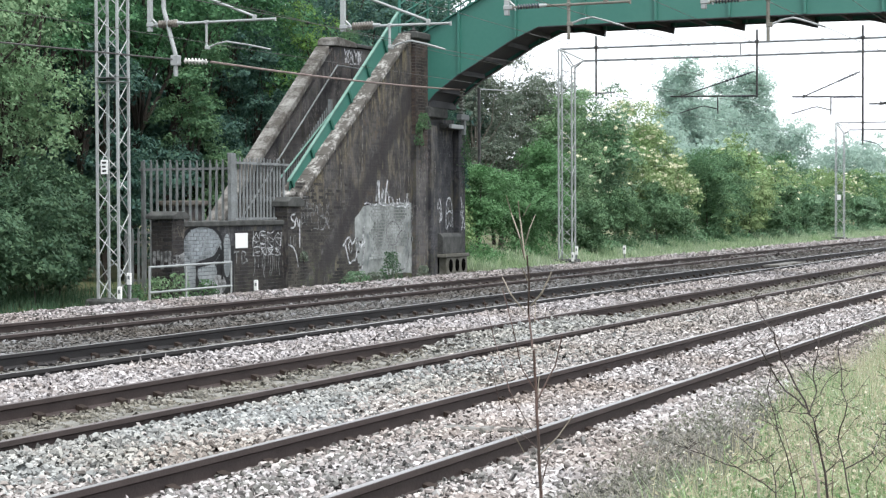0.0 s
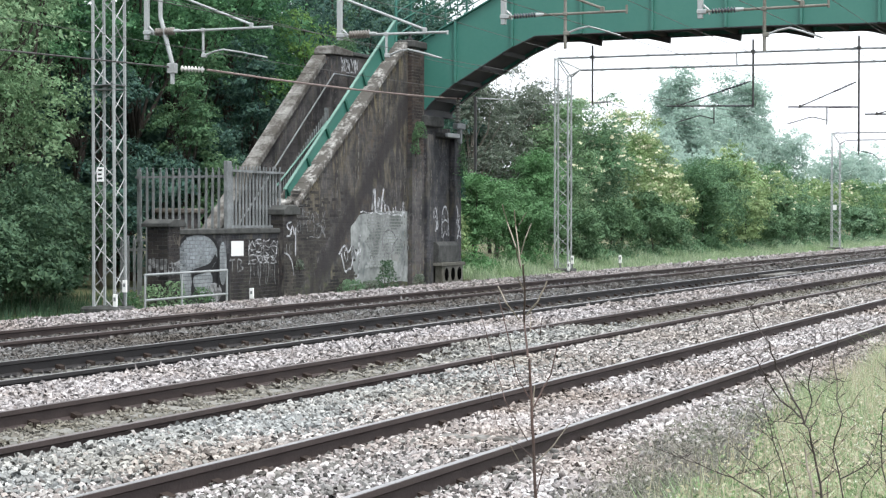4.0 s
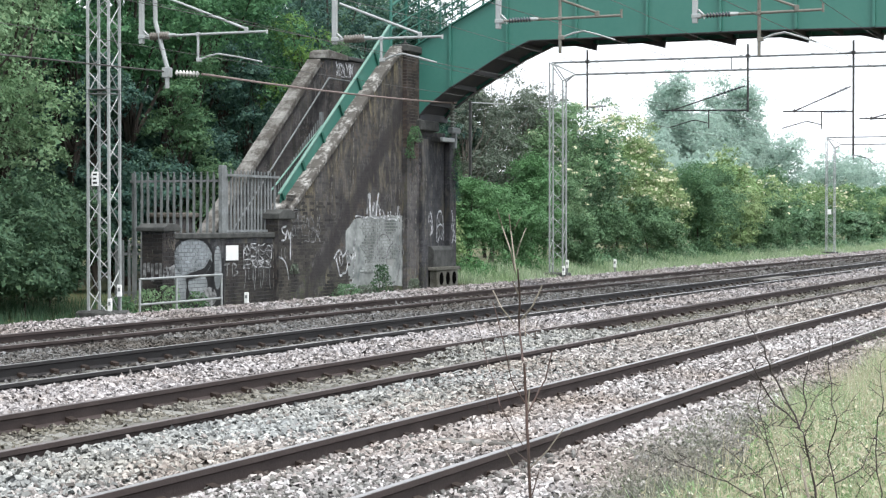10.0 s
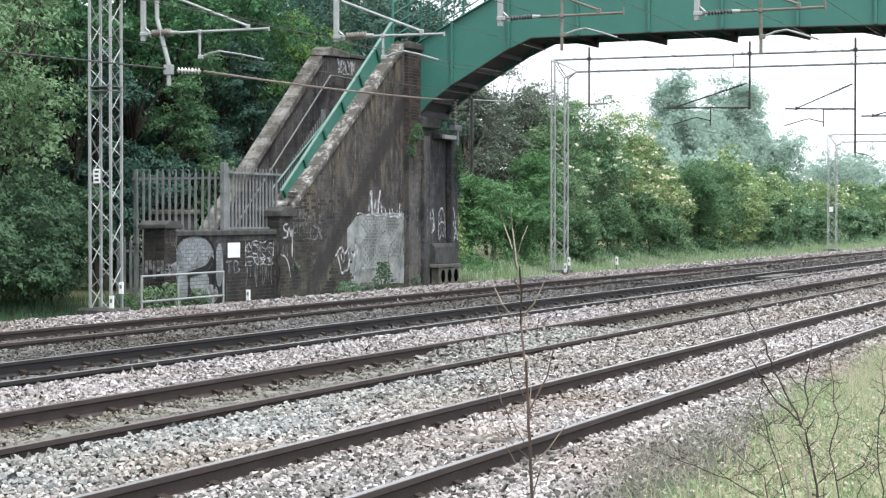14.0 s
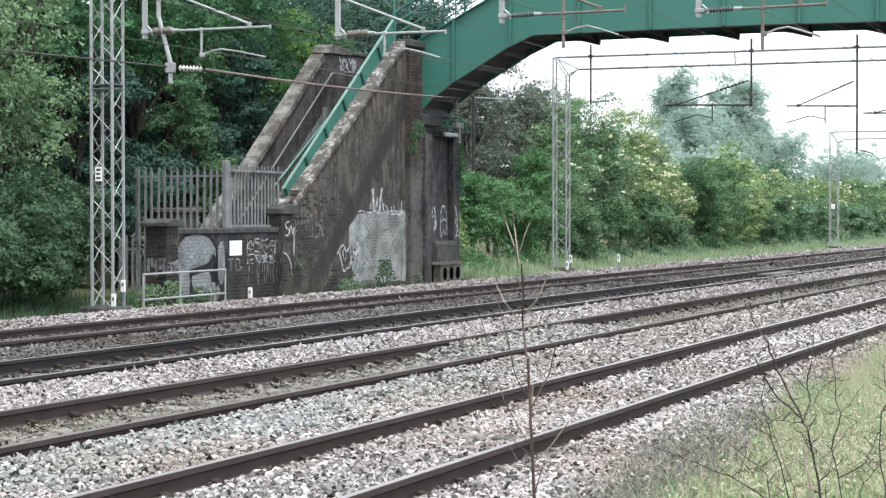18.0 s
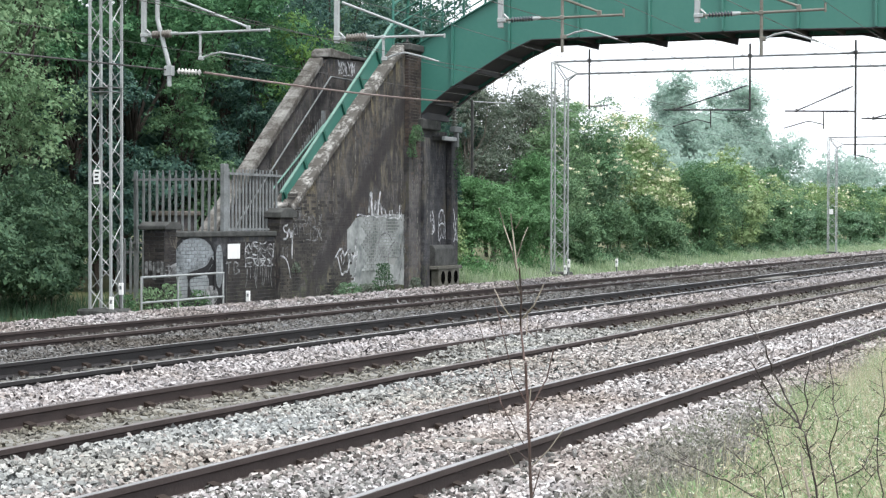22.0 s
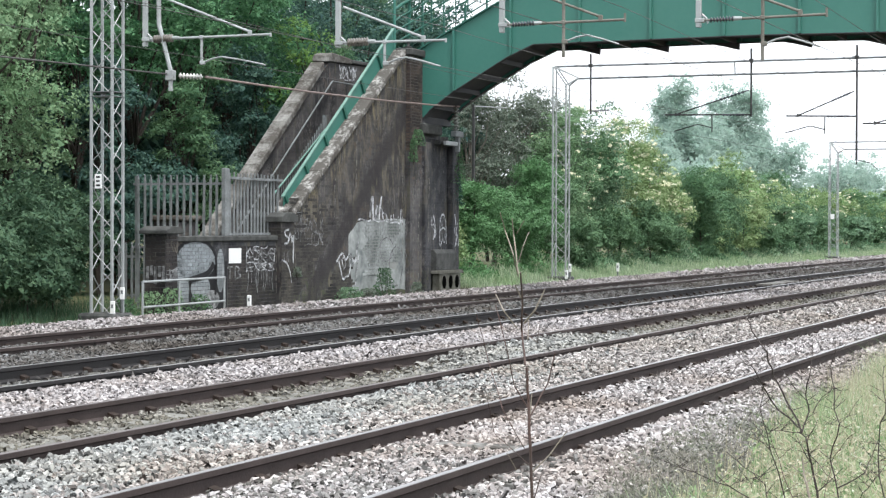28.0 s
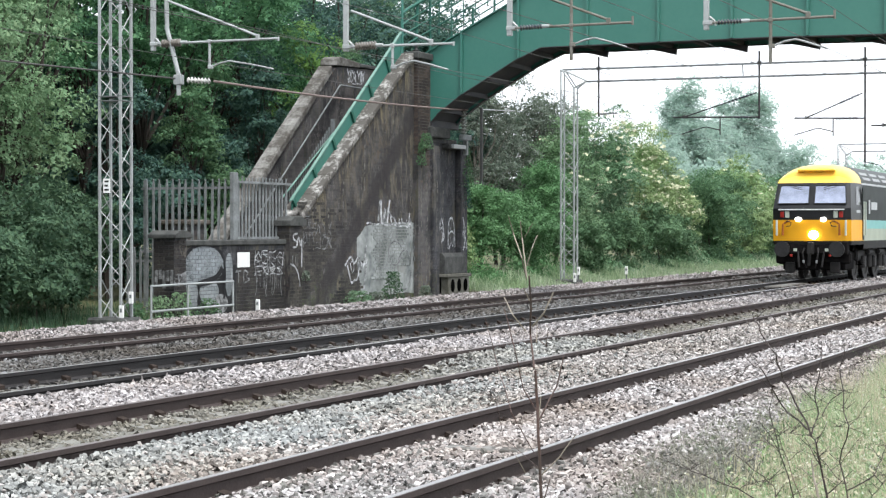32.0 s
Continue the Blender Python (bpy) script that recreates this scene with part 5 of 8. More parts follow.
f1 = palisade(2.19, 1.62, 0.161, (1.42, 0.05), "weathered grey steel palisade fence across the stair foot", (2.19,))
f1.location = (34.94, WALL_Y + 0.2, 1.12)
f2 = palisade(2.45, 1.36, 0.155, (1.24, 0.04), "weathered grey steel palisade fence panel on the low wall")
f2.matrix_basis = pose(35.1, WALL_Y + 0.2, 1.425, 0, 0, -90)
fp = empty("fence_corner_post", 34.94, WALL_Y + 0.14, 1.425)
tagged(fp, "square galvanised steel fence corner post on the wall", "post")
part("post_shaft", boxed(-0.10, 0.10, -0.05, 0.05, -0.01, 1.44, 0.01), M_GALV_DULL, fp)
f3 = palisade(0.62, 1.38, 0.15, (1.1, 0.3), "low grey palisade fence beside the mast")
f3.location = (33.05, 20.28, -0.1)

gr = empty("guard_rail", 30.24, 18.6, 0)
tagged(gr, "galvanised tubular guard rail in front of the wall", "guard rail")
for x in (0.0, 1.35, 3.14):
    part("rail_post", tubed((x, 0, -0.4), (x, 0, 0.58), 0.022), M_GALV, gr)
for z in (0.58, 0.1):
    part("rail_tube", tubed((-0.02, 0, z), (3.16, 0, z + 0.01), 0.022), M_GALV, gr)

sg = empty("wall_sign", 35.07, WALL_Y - 0.01, 1.0)
tagged(sg, "blank white rectangular sign on the dark brick wall", "sign")
part("sign_plate", boxed(-0.27, 0.27, -0.012, 0.0, -0.16, 0.16, 0.004), M_WHITE, sg)


def marker(x, y, z0, h, w=0.09, label="small white marker post beside the track"):
    m = empty("marker_post", x, y, z0)
    tagged(m, label, "marker post", group="marker posts")
    part("post_plate", boxed(-0.02, 0.02, -w / 2, w / 2, 0, h, 0.008), M_WHITE, m)
    part("post_stake", boxed(-0.015, 0.015, -0.02, 0.02, -0.35, 0.01), M_GALV_DULL, m)
    part("post_mark", boxed(-0.0235, -0.0205, -w * 0.25, w * 0.25, h * 0.45, h * 0.75), M_GALV_DULL, m)


marker(28.74, 18.3, 0.05, 0.23)
marker(29.06, 18.3, 0.30, 0.22)
marker_stake = empty("marker_stake", 29.07, 18.33, -0.25)
tagged(marker_stake, "dark steel stake behind a white marker plate", "post")
part("stake", boxed(-0.012, 0.012, -0.012, 0.012, 0, 0.75), M_DARKSTEEL, marker_stake)
marker(33.7, 18.2, 0.0, 0.22)
marker(54.8, 18.5, 0.02, 0.28)
marker(56.05, 18.8, 0.2, 0.26)
marker(61.5, 18.9, 0.10, 0.28, 0.1)
marker(125.0, 18.7, 0.3, 0.5, 0.14)

brd = empty("timber_board", 57.5, 12.5, -0.1)
tagged(brd, "pale weathered board lying between the rails", "board")
part("board", boxed(-2.0, 2.0, -0.28, 0.22, -0.02, 0.035, 0.006), M_COPING_FAR, brd)


strip_ob = empty("concrete_strip", 14.02, 5.46, -0.13)
tagged(strip_ob, "pale worn concrete strip showing through the ballast", "concrete")
part("strip", boxed(-0.09, 0.09, -0.37, 0.37, -0.06, 0.022, 0.015), M_COPING_FAR, strip_ob)


# ---- paint on the brickwork ----
def patch_mesh(x0, x1, z0, z1, y, seed, cut=0.0, rough=0.05):
    """An uneven painted area with a ragged edge and one slanting shoulder."""
    rng = random.Random(seed)
    pts = []
    n = 14
    for i in range(n):
        pts.append((x0 + (x1 - x0) * i / n, z0 + rng.uniform(0, rough)))
    for i in range(n):
        pts.append((x1 + rng.uniform(-rough, rough), z0 + (z1 - z0) * i / n))
    for i in range(n):
        u = i / n
        drop = max(0.0, u - (1 - cut)) * 1.6
        pts.append((x1 - (x1 - x0) * u, z1 - drop + rng.uniform(-rough, rough)))
    top = z1 - cut * 1.6
    for i in range(n):
        u = i / n
        inset = 0.5 * max(0, u - 0.45)
        pts.append((x0 + inset + rng.uniform(0, rough), top - (top - z0) * u))
    bm = bmesh.new()
    bm.faces.new([bm.verts.new((x, y, z)) for x, z in pts])
    bmesh.ops.triangulate(bm, faces=bm.faces)
    return bm


GLYPH = (((0, 0), (0, 1)), ((1, 0), (1, 1)), ((0, 1), (1, 1)), ((0, 0.5), (1, 0.5)), ((0, 0), (1, 0)), ((0, 1), (1, 0)), ((0, 0), (1, 1)), ((0, 1), (0.5, 0.3), (1, 1)), ((0, 0.1), (0.5, 0.9), (1, 0.1)), ((1, 0.85), (0.3, 1), (0.05, 0.5), (0.4, 0), (1, 0.2)), ((0.1, 0.55), (0.8, 0.9), (0.95, 0.4), (0.4, 0.05), (0, 0.3)))


def tag(x0, x1, z0, z1, count, seed, width=0.045, y=WALL_Y - 0.006, material=None, rows=1, slant=0.1):
    """Unreadable sprayed marks built like rough letters, each stroke a part."""
    rng = random.Random(seed)
    made = 0
    for r in range(rows):
        lo, hi = z0 + (z1 - z0) * r / rows, z0 + (z1 - z0) * (r + 0.86) / rows
        for k in range(count):
            a = x0 + (x1 - x0) * (k + rng.uniform(0.0, 0.12)) / count
            b = x0 + (x1 - x0) * (k + rng.uniform(0.72, 1.0)) / count
            for g in rng.sample(GLYPH[:9], 2) + [rng.choice(GLYPH)]:
                pts = [Vector((a + (b - a) * u + slant * (v - 0.5) * (hi - lo) + rng.uniform(-0.012, 0.012), lo + (hi - lo) * v + rng.uniform(-0.02, 0.02))) for u, v in g]
                line = []
                for p, q in zip(pts, pts[1:]):
                    side = Vector((-(q - p).y, (q - p).x)) * rng.uniform(-0.12, 0.12)
                    line += [p, p.lerp(q, 0.33) + side, p.lerp(q, 0.67) + side]
                part("spray_stroke", ribbon(line + [pts[-1]], width * rng.uniform(0.75, 1.2), y - 0.0008 * (made % 14)), material or M_SPRAY, bridge)
                made += 1


def drips(x0, x1, z1, low, high, count, seed, width, y, material):
    """Paint runs hanging down from a line."""
    rng = random.Random(seed)
    for k in range(count):
        x = x0 + (x1 - x0) * (k + rng.uniform(0.2, 0.8)) / count
        h = rng.uniform(low, high)
        part("paint_run", ribbon([(x, z1 + rng.uniform(-0.03, 0.03)), (x + rng.uniform(-0.015, 0.015), z1 - h * 0.5), (x + rng.uniform(-0.02, 0.02), z1 - h)], width * rng.uniform(0.6, 1.2), y - 0.0007 * (k % 6)), material, bridge)


white_patch = part("whitewashed_patch", patch_mesh(40.72, 44.16, 0.0, 1.80, WALL_Y - 0.0045, 3, 0.22), M_WHITEWASH, bridge, "white painted patch of brickwork with grey stains")
# upright strokes like flames over the patch
for k, (x, z, lean, h) in enumerate(((41.98, 1.84, 0.10, 0.50), (42.16, 1.82, -0.04, 0.56), (42.30, 1.82, 0.08, 0.34), (42.44, 1.84, 0.10, 0.36), (42.52, 1.80, 0.14, 0.60), (42.76, 1.80, -0.10, 0.30), (42.98, 1.78, -0.06, 0.20), (43.20, 1.78, 0.05, 0.14), (43.42, 1.76, -0.04, 0.18), (43.66, 1.74, 0.05, 0.16), (43.84, 1.72, 0.03, 0.36), (43.98, 1.72, -0.05, 0.22))):
    part("spray_stroke", ribbon([(x, z), (x + lean * 0.4, z + h * 0.5), (x + lean, z + h)], 0.11 if k < 3 else 0.075 if k < 6 else 0.05, WALL_Y - 0.006 - 0.0008 * k), M_SPRAY if k % 3 else M_SPRAY_GREY, bridge)
part("spray_stroke", ribbon([(42.55, 2.15), (42.72, 1.98), (42.92, 1.93), (43.05, 1.80), (43.3, 1.82)], 0.05, WALL_Y - 0.018), M_SPRAY, bridge)
# crown shape left of the patch
for k, route in enumerate((((40.07, 0.78), (40.25, 0.92), (40.41, 0.99), (40.6, 0.84), (40.82, 0.96), (41.02, 0.80), (41.23, 0.80)), ((40.2, 0.80), (40.32, 0.55), (40.43, 0.37), (40.6, 0.42), (40.76, 0.46), (40.84, 0.7), (40.8, 0.92)), ((40.36, 0.84), (40.46, 0.62), (40.56, 0.70), (40.52, 0.88), (40.4, 0.86)))):
    part("spray_stroke", ribbon(route, 0.055 if k < 2 else 0.035, WALL_Y - 0.008 - 0.001 * k), M_SPRAY, bridge)
tag(38.5, 39.4, 1.2, 1.85, 3, 27, 0.018, material=M_SPRAY_GREY, rows=2)
tag(37.85, 38.5, 1.3, 2.0, 2, 37, 0.016, material=M_SPRAY_GREY, rows=2)
# three tall ragged letters on the pier
for k, (w, y, tone, route) in enumerate((
        (0.06, 0.056, M_SPRAY, ((45.84, 1.92), (45.78, 1.66), (45.98, 1.70), (46.0, 1.48), (45.9, 1.30))), (0.05, 0.057, M_SPRAY, ((45.9, 1.95), (46.02, 1.72), (46.08, 1.45), (45.97, 1.34))), (0.04, 0.058, M_SPRAY_GREY, ((45.84, 1.62), (45.95, 1.55), (46.06, 1.66))),
        (0.06, 0.056, M_SPRAY, ((46.36, 1.12), (46.36, 1.55), (46.42, 1.86), (46.6, 1.96), (46.74, 1.82), (46.82, 1.5), (46.84, 1.16))), (0.05, 0.057, M_SPRAY_GREY, ((46.42, 1.84), (46.52, 1.64), (46.62, 1.88))), (0.05, 0.058, M_SPRAY, ((46.38, 1.52), (46.6, 1.60), (46.8, 1.52))), (0.05, 0.059, M_SPRAY, ((46.4, 1.1), (46.55, 1.28), (46.7, 1.2), (46.78, 1.36))), (0.04, 0.06, M_SPRAY_GREY, ((46.46, 1.52), (46.62, 1.24), (46.74, 1.48))),
        (0.06, 0.236, M_SPRAY, ((46.97, 1.98), (47.06, 1.74), (46.98, 1.52), (47.12, 1.32), (47.0, 1.08))), (0.05, 0.237, M_SPRAY, ((47.2, 1.74), (47.1, 1.5), (47.22, 1.3), (47.26, 1.1))), (0.04, 0.238, M_SPRAY_GREY, ((46.96, 1.62), (47.12, 1.68), (47.24, 1.58))), (0.04, 0.239, M_SPRAY_GREY, ((47.02, 1.3), (47.14, 1.16), (47.28, 1.2))))):
    part("spray_stroke", ribbon(route, w, WALL_Y - y - 0.002), tone, bridge)
tag(35.58, 36.9, 0.66, 1.2, 4, 25, 0.024, material=M_SPRAY, rows=3)
tag(35.6, 36.85, 0.7, 1.18, 5, 45, 0.016, material=M_SPRAY_GREY, rows=2)
drips(35.6, 36.92, 0.74, 0.2, 0.55, 9, 41, 0.018, WALL_Y - 0.006, M_SPRAY_GREY)
for k, (x, z, w) in enumerate(((35.62, 0.74, 0.06), (36.08, 0.70, -0.05), (36.42, 0.72, 0.08), (36.8, 0.70, -0.04))):
    part("spray_stroke", ribbon([(x, z), (x + w, z - 0.16), (x + w * 0.6, z - 0.36), (x - w * 0.4, z - 0.52)], 0.022, WALL_Y - 0.013 - 0.001 * k), M_SPRAY_GREY, bridge)
for k, route in enumerate((((37.36, 1.56), (37.16, 1.52), (37.2, 1.42), (37.36, 1.36), (37.3, 1.26), (37.12, 1.25)), ((37.3, 1.25), (37.42, 1.48), (37.5, 1.28), (37.56, 1.42)), ((37.56, 1.44), (37.57, 1.1), (37.56, 0.8)), ((36.99, 0.88), (37.24, 0.81), (37.4, 0.62), (37.48, 0.36)))):
    part("spray_stroke", ribbon(route, 0.042, WALL_Y - 0.132 - 0.001 * k), M_SPRAY, bridge)
drips(37.05, 37.57, 1.08, 0.2, 0.5, 4, 42, 0.022, WALL_Y - 0.132, M_SPRAY_GREY)
part("spray_stroke", ribbon([(34.86, 0.52), (34.86, 0.76), (34.74, 0.75), (34.98, 0.77)], 0.035, WALL_Y - 0.008), M_SPRAY_GREY, bridge)
part("spray_stroke", ribbon([(35.1, 0.5), (35.1, 0.76), (35.28, 0.72), (35.2, 0.64), (35.34, 0.57), (35.1, 0.5)], 0.035, WALL_Y - 0.009), M_SPRAY_GREY, bridge)
tag(44.62, 45.75, 5.55, 5.96, 4, 33, 0.045, FAR_Y - 0.006, material=M_SPRAY, slant=-0.05)


def disc(cx, cz, rx, rz, y):
    bm = bmesh.new()
    bm.faces.new([bm.verts.new((cx + rx * math.cos(a), y, cz + rz * math.sin(a))) for a in np.linspace(0, 2 * math.pi, 28, endpoint=False)])
    return bm


def bricks_on(parent, x0, x1, z0, z1, y, inside, limit, material=None):
    """Whitewashed bricks that stand a little proud, laid in bond."""
    first, made = None, 0
    row = 0
    z = z0
    while z < z1:
        x = x0 + (0.115 if row % 2 else 0)
        while x < x1:
            if inside(x + 0.11, z + 0.033) and made < limit:
                if first is None:
                    first = part("brick", boxed(-0.108, 0.108, -0.008, 0.004, -0.032, 0.032, 0.003), material or M_BRICK_WHITE, parent)
                    first.matrix_basis = pose(x + 0.11, y, z + 0.033)
                else:
                    again(first, parent, pose(x + 0.11, y - random.uniform(0, 0.004), z + 0.033))
                made += 1
            x += 0.23
        z += 0.077
        row += 1


part("black_outline", disc(33.42, 0.88, 0.93, 0.50, WALL_Y - 0.004), M_BLACKPAINT, bridge)
part("black_outline", boxed(32.5, 34.75, WALL_Y - 0.0035, WALL_Y + 0.01, -0.3, 0.9), M_BLACKPAINT, bridge)
arch = part("painted_arch", disc(33.42, 0.90, 0.80, 0.41, WALL_Y - 0.008), M_ARCH, bridge, "white painted round arch on dark brick")
part("painted_leg", patch_mesh(32.62, 33.14, 0.05, 0.95, WALL_Y - 0.0085, 81, 0.0, 0.03), M_ARCH, bridge)
part("painted_oval", disc(33.62, 0.36, 0.40, 0.26, WALL_Y - 0.008), M_ARCH, bridge)
part("black_slash", ribbon([(33.12, 0.52), (33.5, 0.58), (33.9, 0.66), (34.15, 0.86)], 0.13, WALL_Y - 0.024), M_BLACKPAINT, bridge)
part("black_slash", ribbon([(34.22, 0.2), (34.26, 0.6), (34.24, 0.95), (34.1, 1.18)], 0.07, WALL_Y - 0.024), M_BLACKPAINT, bridge)
part("painted_blob", disc(34.1, 0.1, 0.3, 0.2, WALL_Y - 0.009), M_SPRAY_GREY, bridge)
part("painted_bar", disc(34.45, 0.70, 0.17, 0.46, WALL_Y - 0.009), M_ARCH, bridge)
bricks_on(arch, 32.6, 34.25, 0.5, 1.3, WALL_Y - 0.010, lambda x, z: ((x - 33.42) / 0.72) ** 2 + ((z - 0.90) / 0.38) ** 2 < 1, 90, M_ARCH_BRICK)
tag(32.08, 32.48, 0.55, 0.8, 4, 34, 0.06, WALL_Y - 0.126, material=M_SPRAY_GREY)
tag(32.08, 32.48, 1.1, 1.35, 3, 35, 0.03, WALL_Y - 0.126, material=M_COPING)


part("bare_joints", patch_mesh(41.86, 43.58, 0.5, 1.70, WALL_Y - 0.0065, 51, 0.0, 0.12), M_JOINT, white_patch)
bricks_on(white_patch, 41.55, 43.9, 0.42, 1.74, WALL_Y - 0.008, lambda x, z: 41.72 + 0.1 * math.sin(z * 11) < x < 43.7 + 0.09 * math.sin(z * 9) and not (x > 43.1 and z < 0.75), 240)


part("spray_outline", ribbon([(41.25 + 0.1 * k, 1.79 - 0.0012 * k * k * 0.1 + 0.022 * math.sin(k * 0.9) + (0.10 if k in (26, 27) else 0)) for k in range(28)], 0.04, WALL_Y - 0.022), M_SPRAY, bridge, "thin white spray line edging the patch")
part("spray_outline", ribbon([(44.14 + 0.05 * math.sin(k * 1.3), 1.82 - 0.06 * k) for k in range(18)], 0.035, WALL_Y - 0.022), M_SPRAY_GREY, bridge)
part("spray_outline", ribbon([(40.85 + 0.06 * k, 1.0 - 0.30 * math.sin(k * 0.6)) for k in range(8)], 0.045, WALL_Y - 0.022), M_SPRAY, bridge)
part("spray_outline", ribbon([(41.28 - 0.02 * k, 0.92 - 0.08 * k) for k in range(10)], 0.045, WALL_Y - 0.022), M_SPRAY, bridge)


def lime_run(x, z0, z1, y, seed):
    """A broken pale streak where water has washed lime down the brick."""
    rng = random.Random(seed)
    z = z1
    while z > z0:
        h = rng.uniform(0.05, 0.22)
        c = x + rng.uniform(-0.03, 0.03)
        part("lime_run", ribbon([(c, z), (c + rng.uniform(-0.015, 0.015), z - h * 0.5), (c + rng.uniform(-0.02, 0.02), z - h)], rng.uniform(0.02, 0.05), y - rng.uniform(0, 0.001)), M_LIME, bridge)
        z -= h + rng.uniform(0.03, 0.2)


for x, z0, z1, y, s in ((43.98, 0.9, 3.3, WALL_Y - 0.005, 1), (44.75, 0.2, 3.4, WALL_Y - 0.126, 2), (44.4, 0.2, 2.3, WALL_Y - 0.126, 3), (46.0, 1.9, 3.2, WALL_Y - 0.056, 4), (45.2, 1.2, 2.9, WALL_Y - 0.226, 5), (47.1, 0.9, 2.2, WALL_Y - 0.226, 6), (38.4, 1.2, 2.2, WALL_Y - 0.005, 7), (39.2, 1.5, 2.7, WALL_Y - 0.005, 8), (40.0, 1.8, 3.1, WALL_Y - 0.005, 9), (41.2, 2.6, 4.0, WALL_Y - 0.005, 10), (37.9, 0.4, 1.9, WALL_Y - 0.005, 11), (36.98, 0.1, 1.2, WALL_Y - 0.005, 12)):
    lime_run(x, z0, z1, y, s)
# rings and loops sprayed on the pier face and the pedestal
for cx, cz, rx, rz, y in ((43.55, 0.62, 0.42, 0.5, WALL_Y - 0.022), (42.95, 1.05, 0.4, 0.3, WALL_Y - 0.0205)):
    part("spray_ring", ribbon([(cx + rx * math.cos(a) * (1 + 0.08 * math.sin(3 * a)), cz + rz * math.sin(a)) for a in np.linspace(0.3, 6.3, 26)], 0.03, y), M_SPRAY_GREY, bridge)


# ---- plants ----
def leaf_mesh(name, pts, size, rng, material, parent, outward=None, narrow=0.55, loose=0.6, slim=False):
    """Loose leaves: folded rhombs, or slim single blades for small leaves in dense crowns."""
    n = len(pts)
    nrm = rng.normal(size=(n, 3))
    if outward is not None:
        nrm = nrm * loose + outward * 0.7 + np.array([0, 0, 0.35])
    nrm /= np.linalg.norm(nrm, axis=1, keepdims=True) + 1e-9
    a = np.cross(nrm, rng.normal(size=(n, 3)))
    a /= np.linalg.norm(a, axis=1, keepdims=True) + 1e-9
    b = np.cross(nrm, a)
    s = (size * rng.lognormal(0, 0.3, n))[:, None]
    if slim:
        v = np.stack([pts - a * s * 0.6 - b * s * narrow, pts - a * s * 0.6 + b * s * narrow, pts + a * s], 1).reshape(-1, 3)
        return raw(name, v, np.arange(n * 3).reshape(n, 3), material, parent)
    v = np.stack([pts - a * s, pts + b * s * narrow + nrm * s * 0.12, pts + a * s, pts - b * s * narrow + nrm * s * 0.12], 1).reshape(-1, 3)
    f = np.arange(n * 4).reshape(n, 4)
    return raw(name, v, f, material, parent)


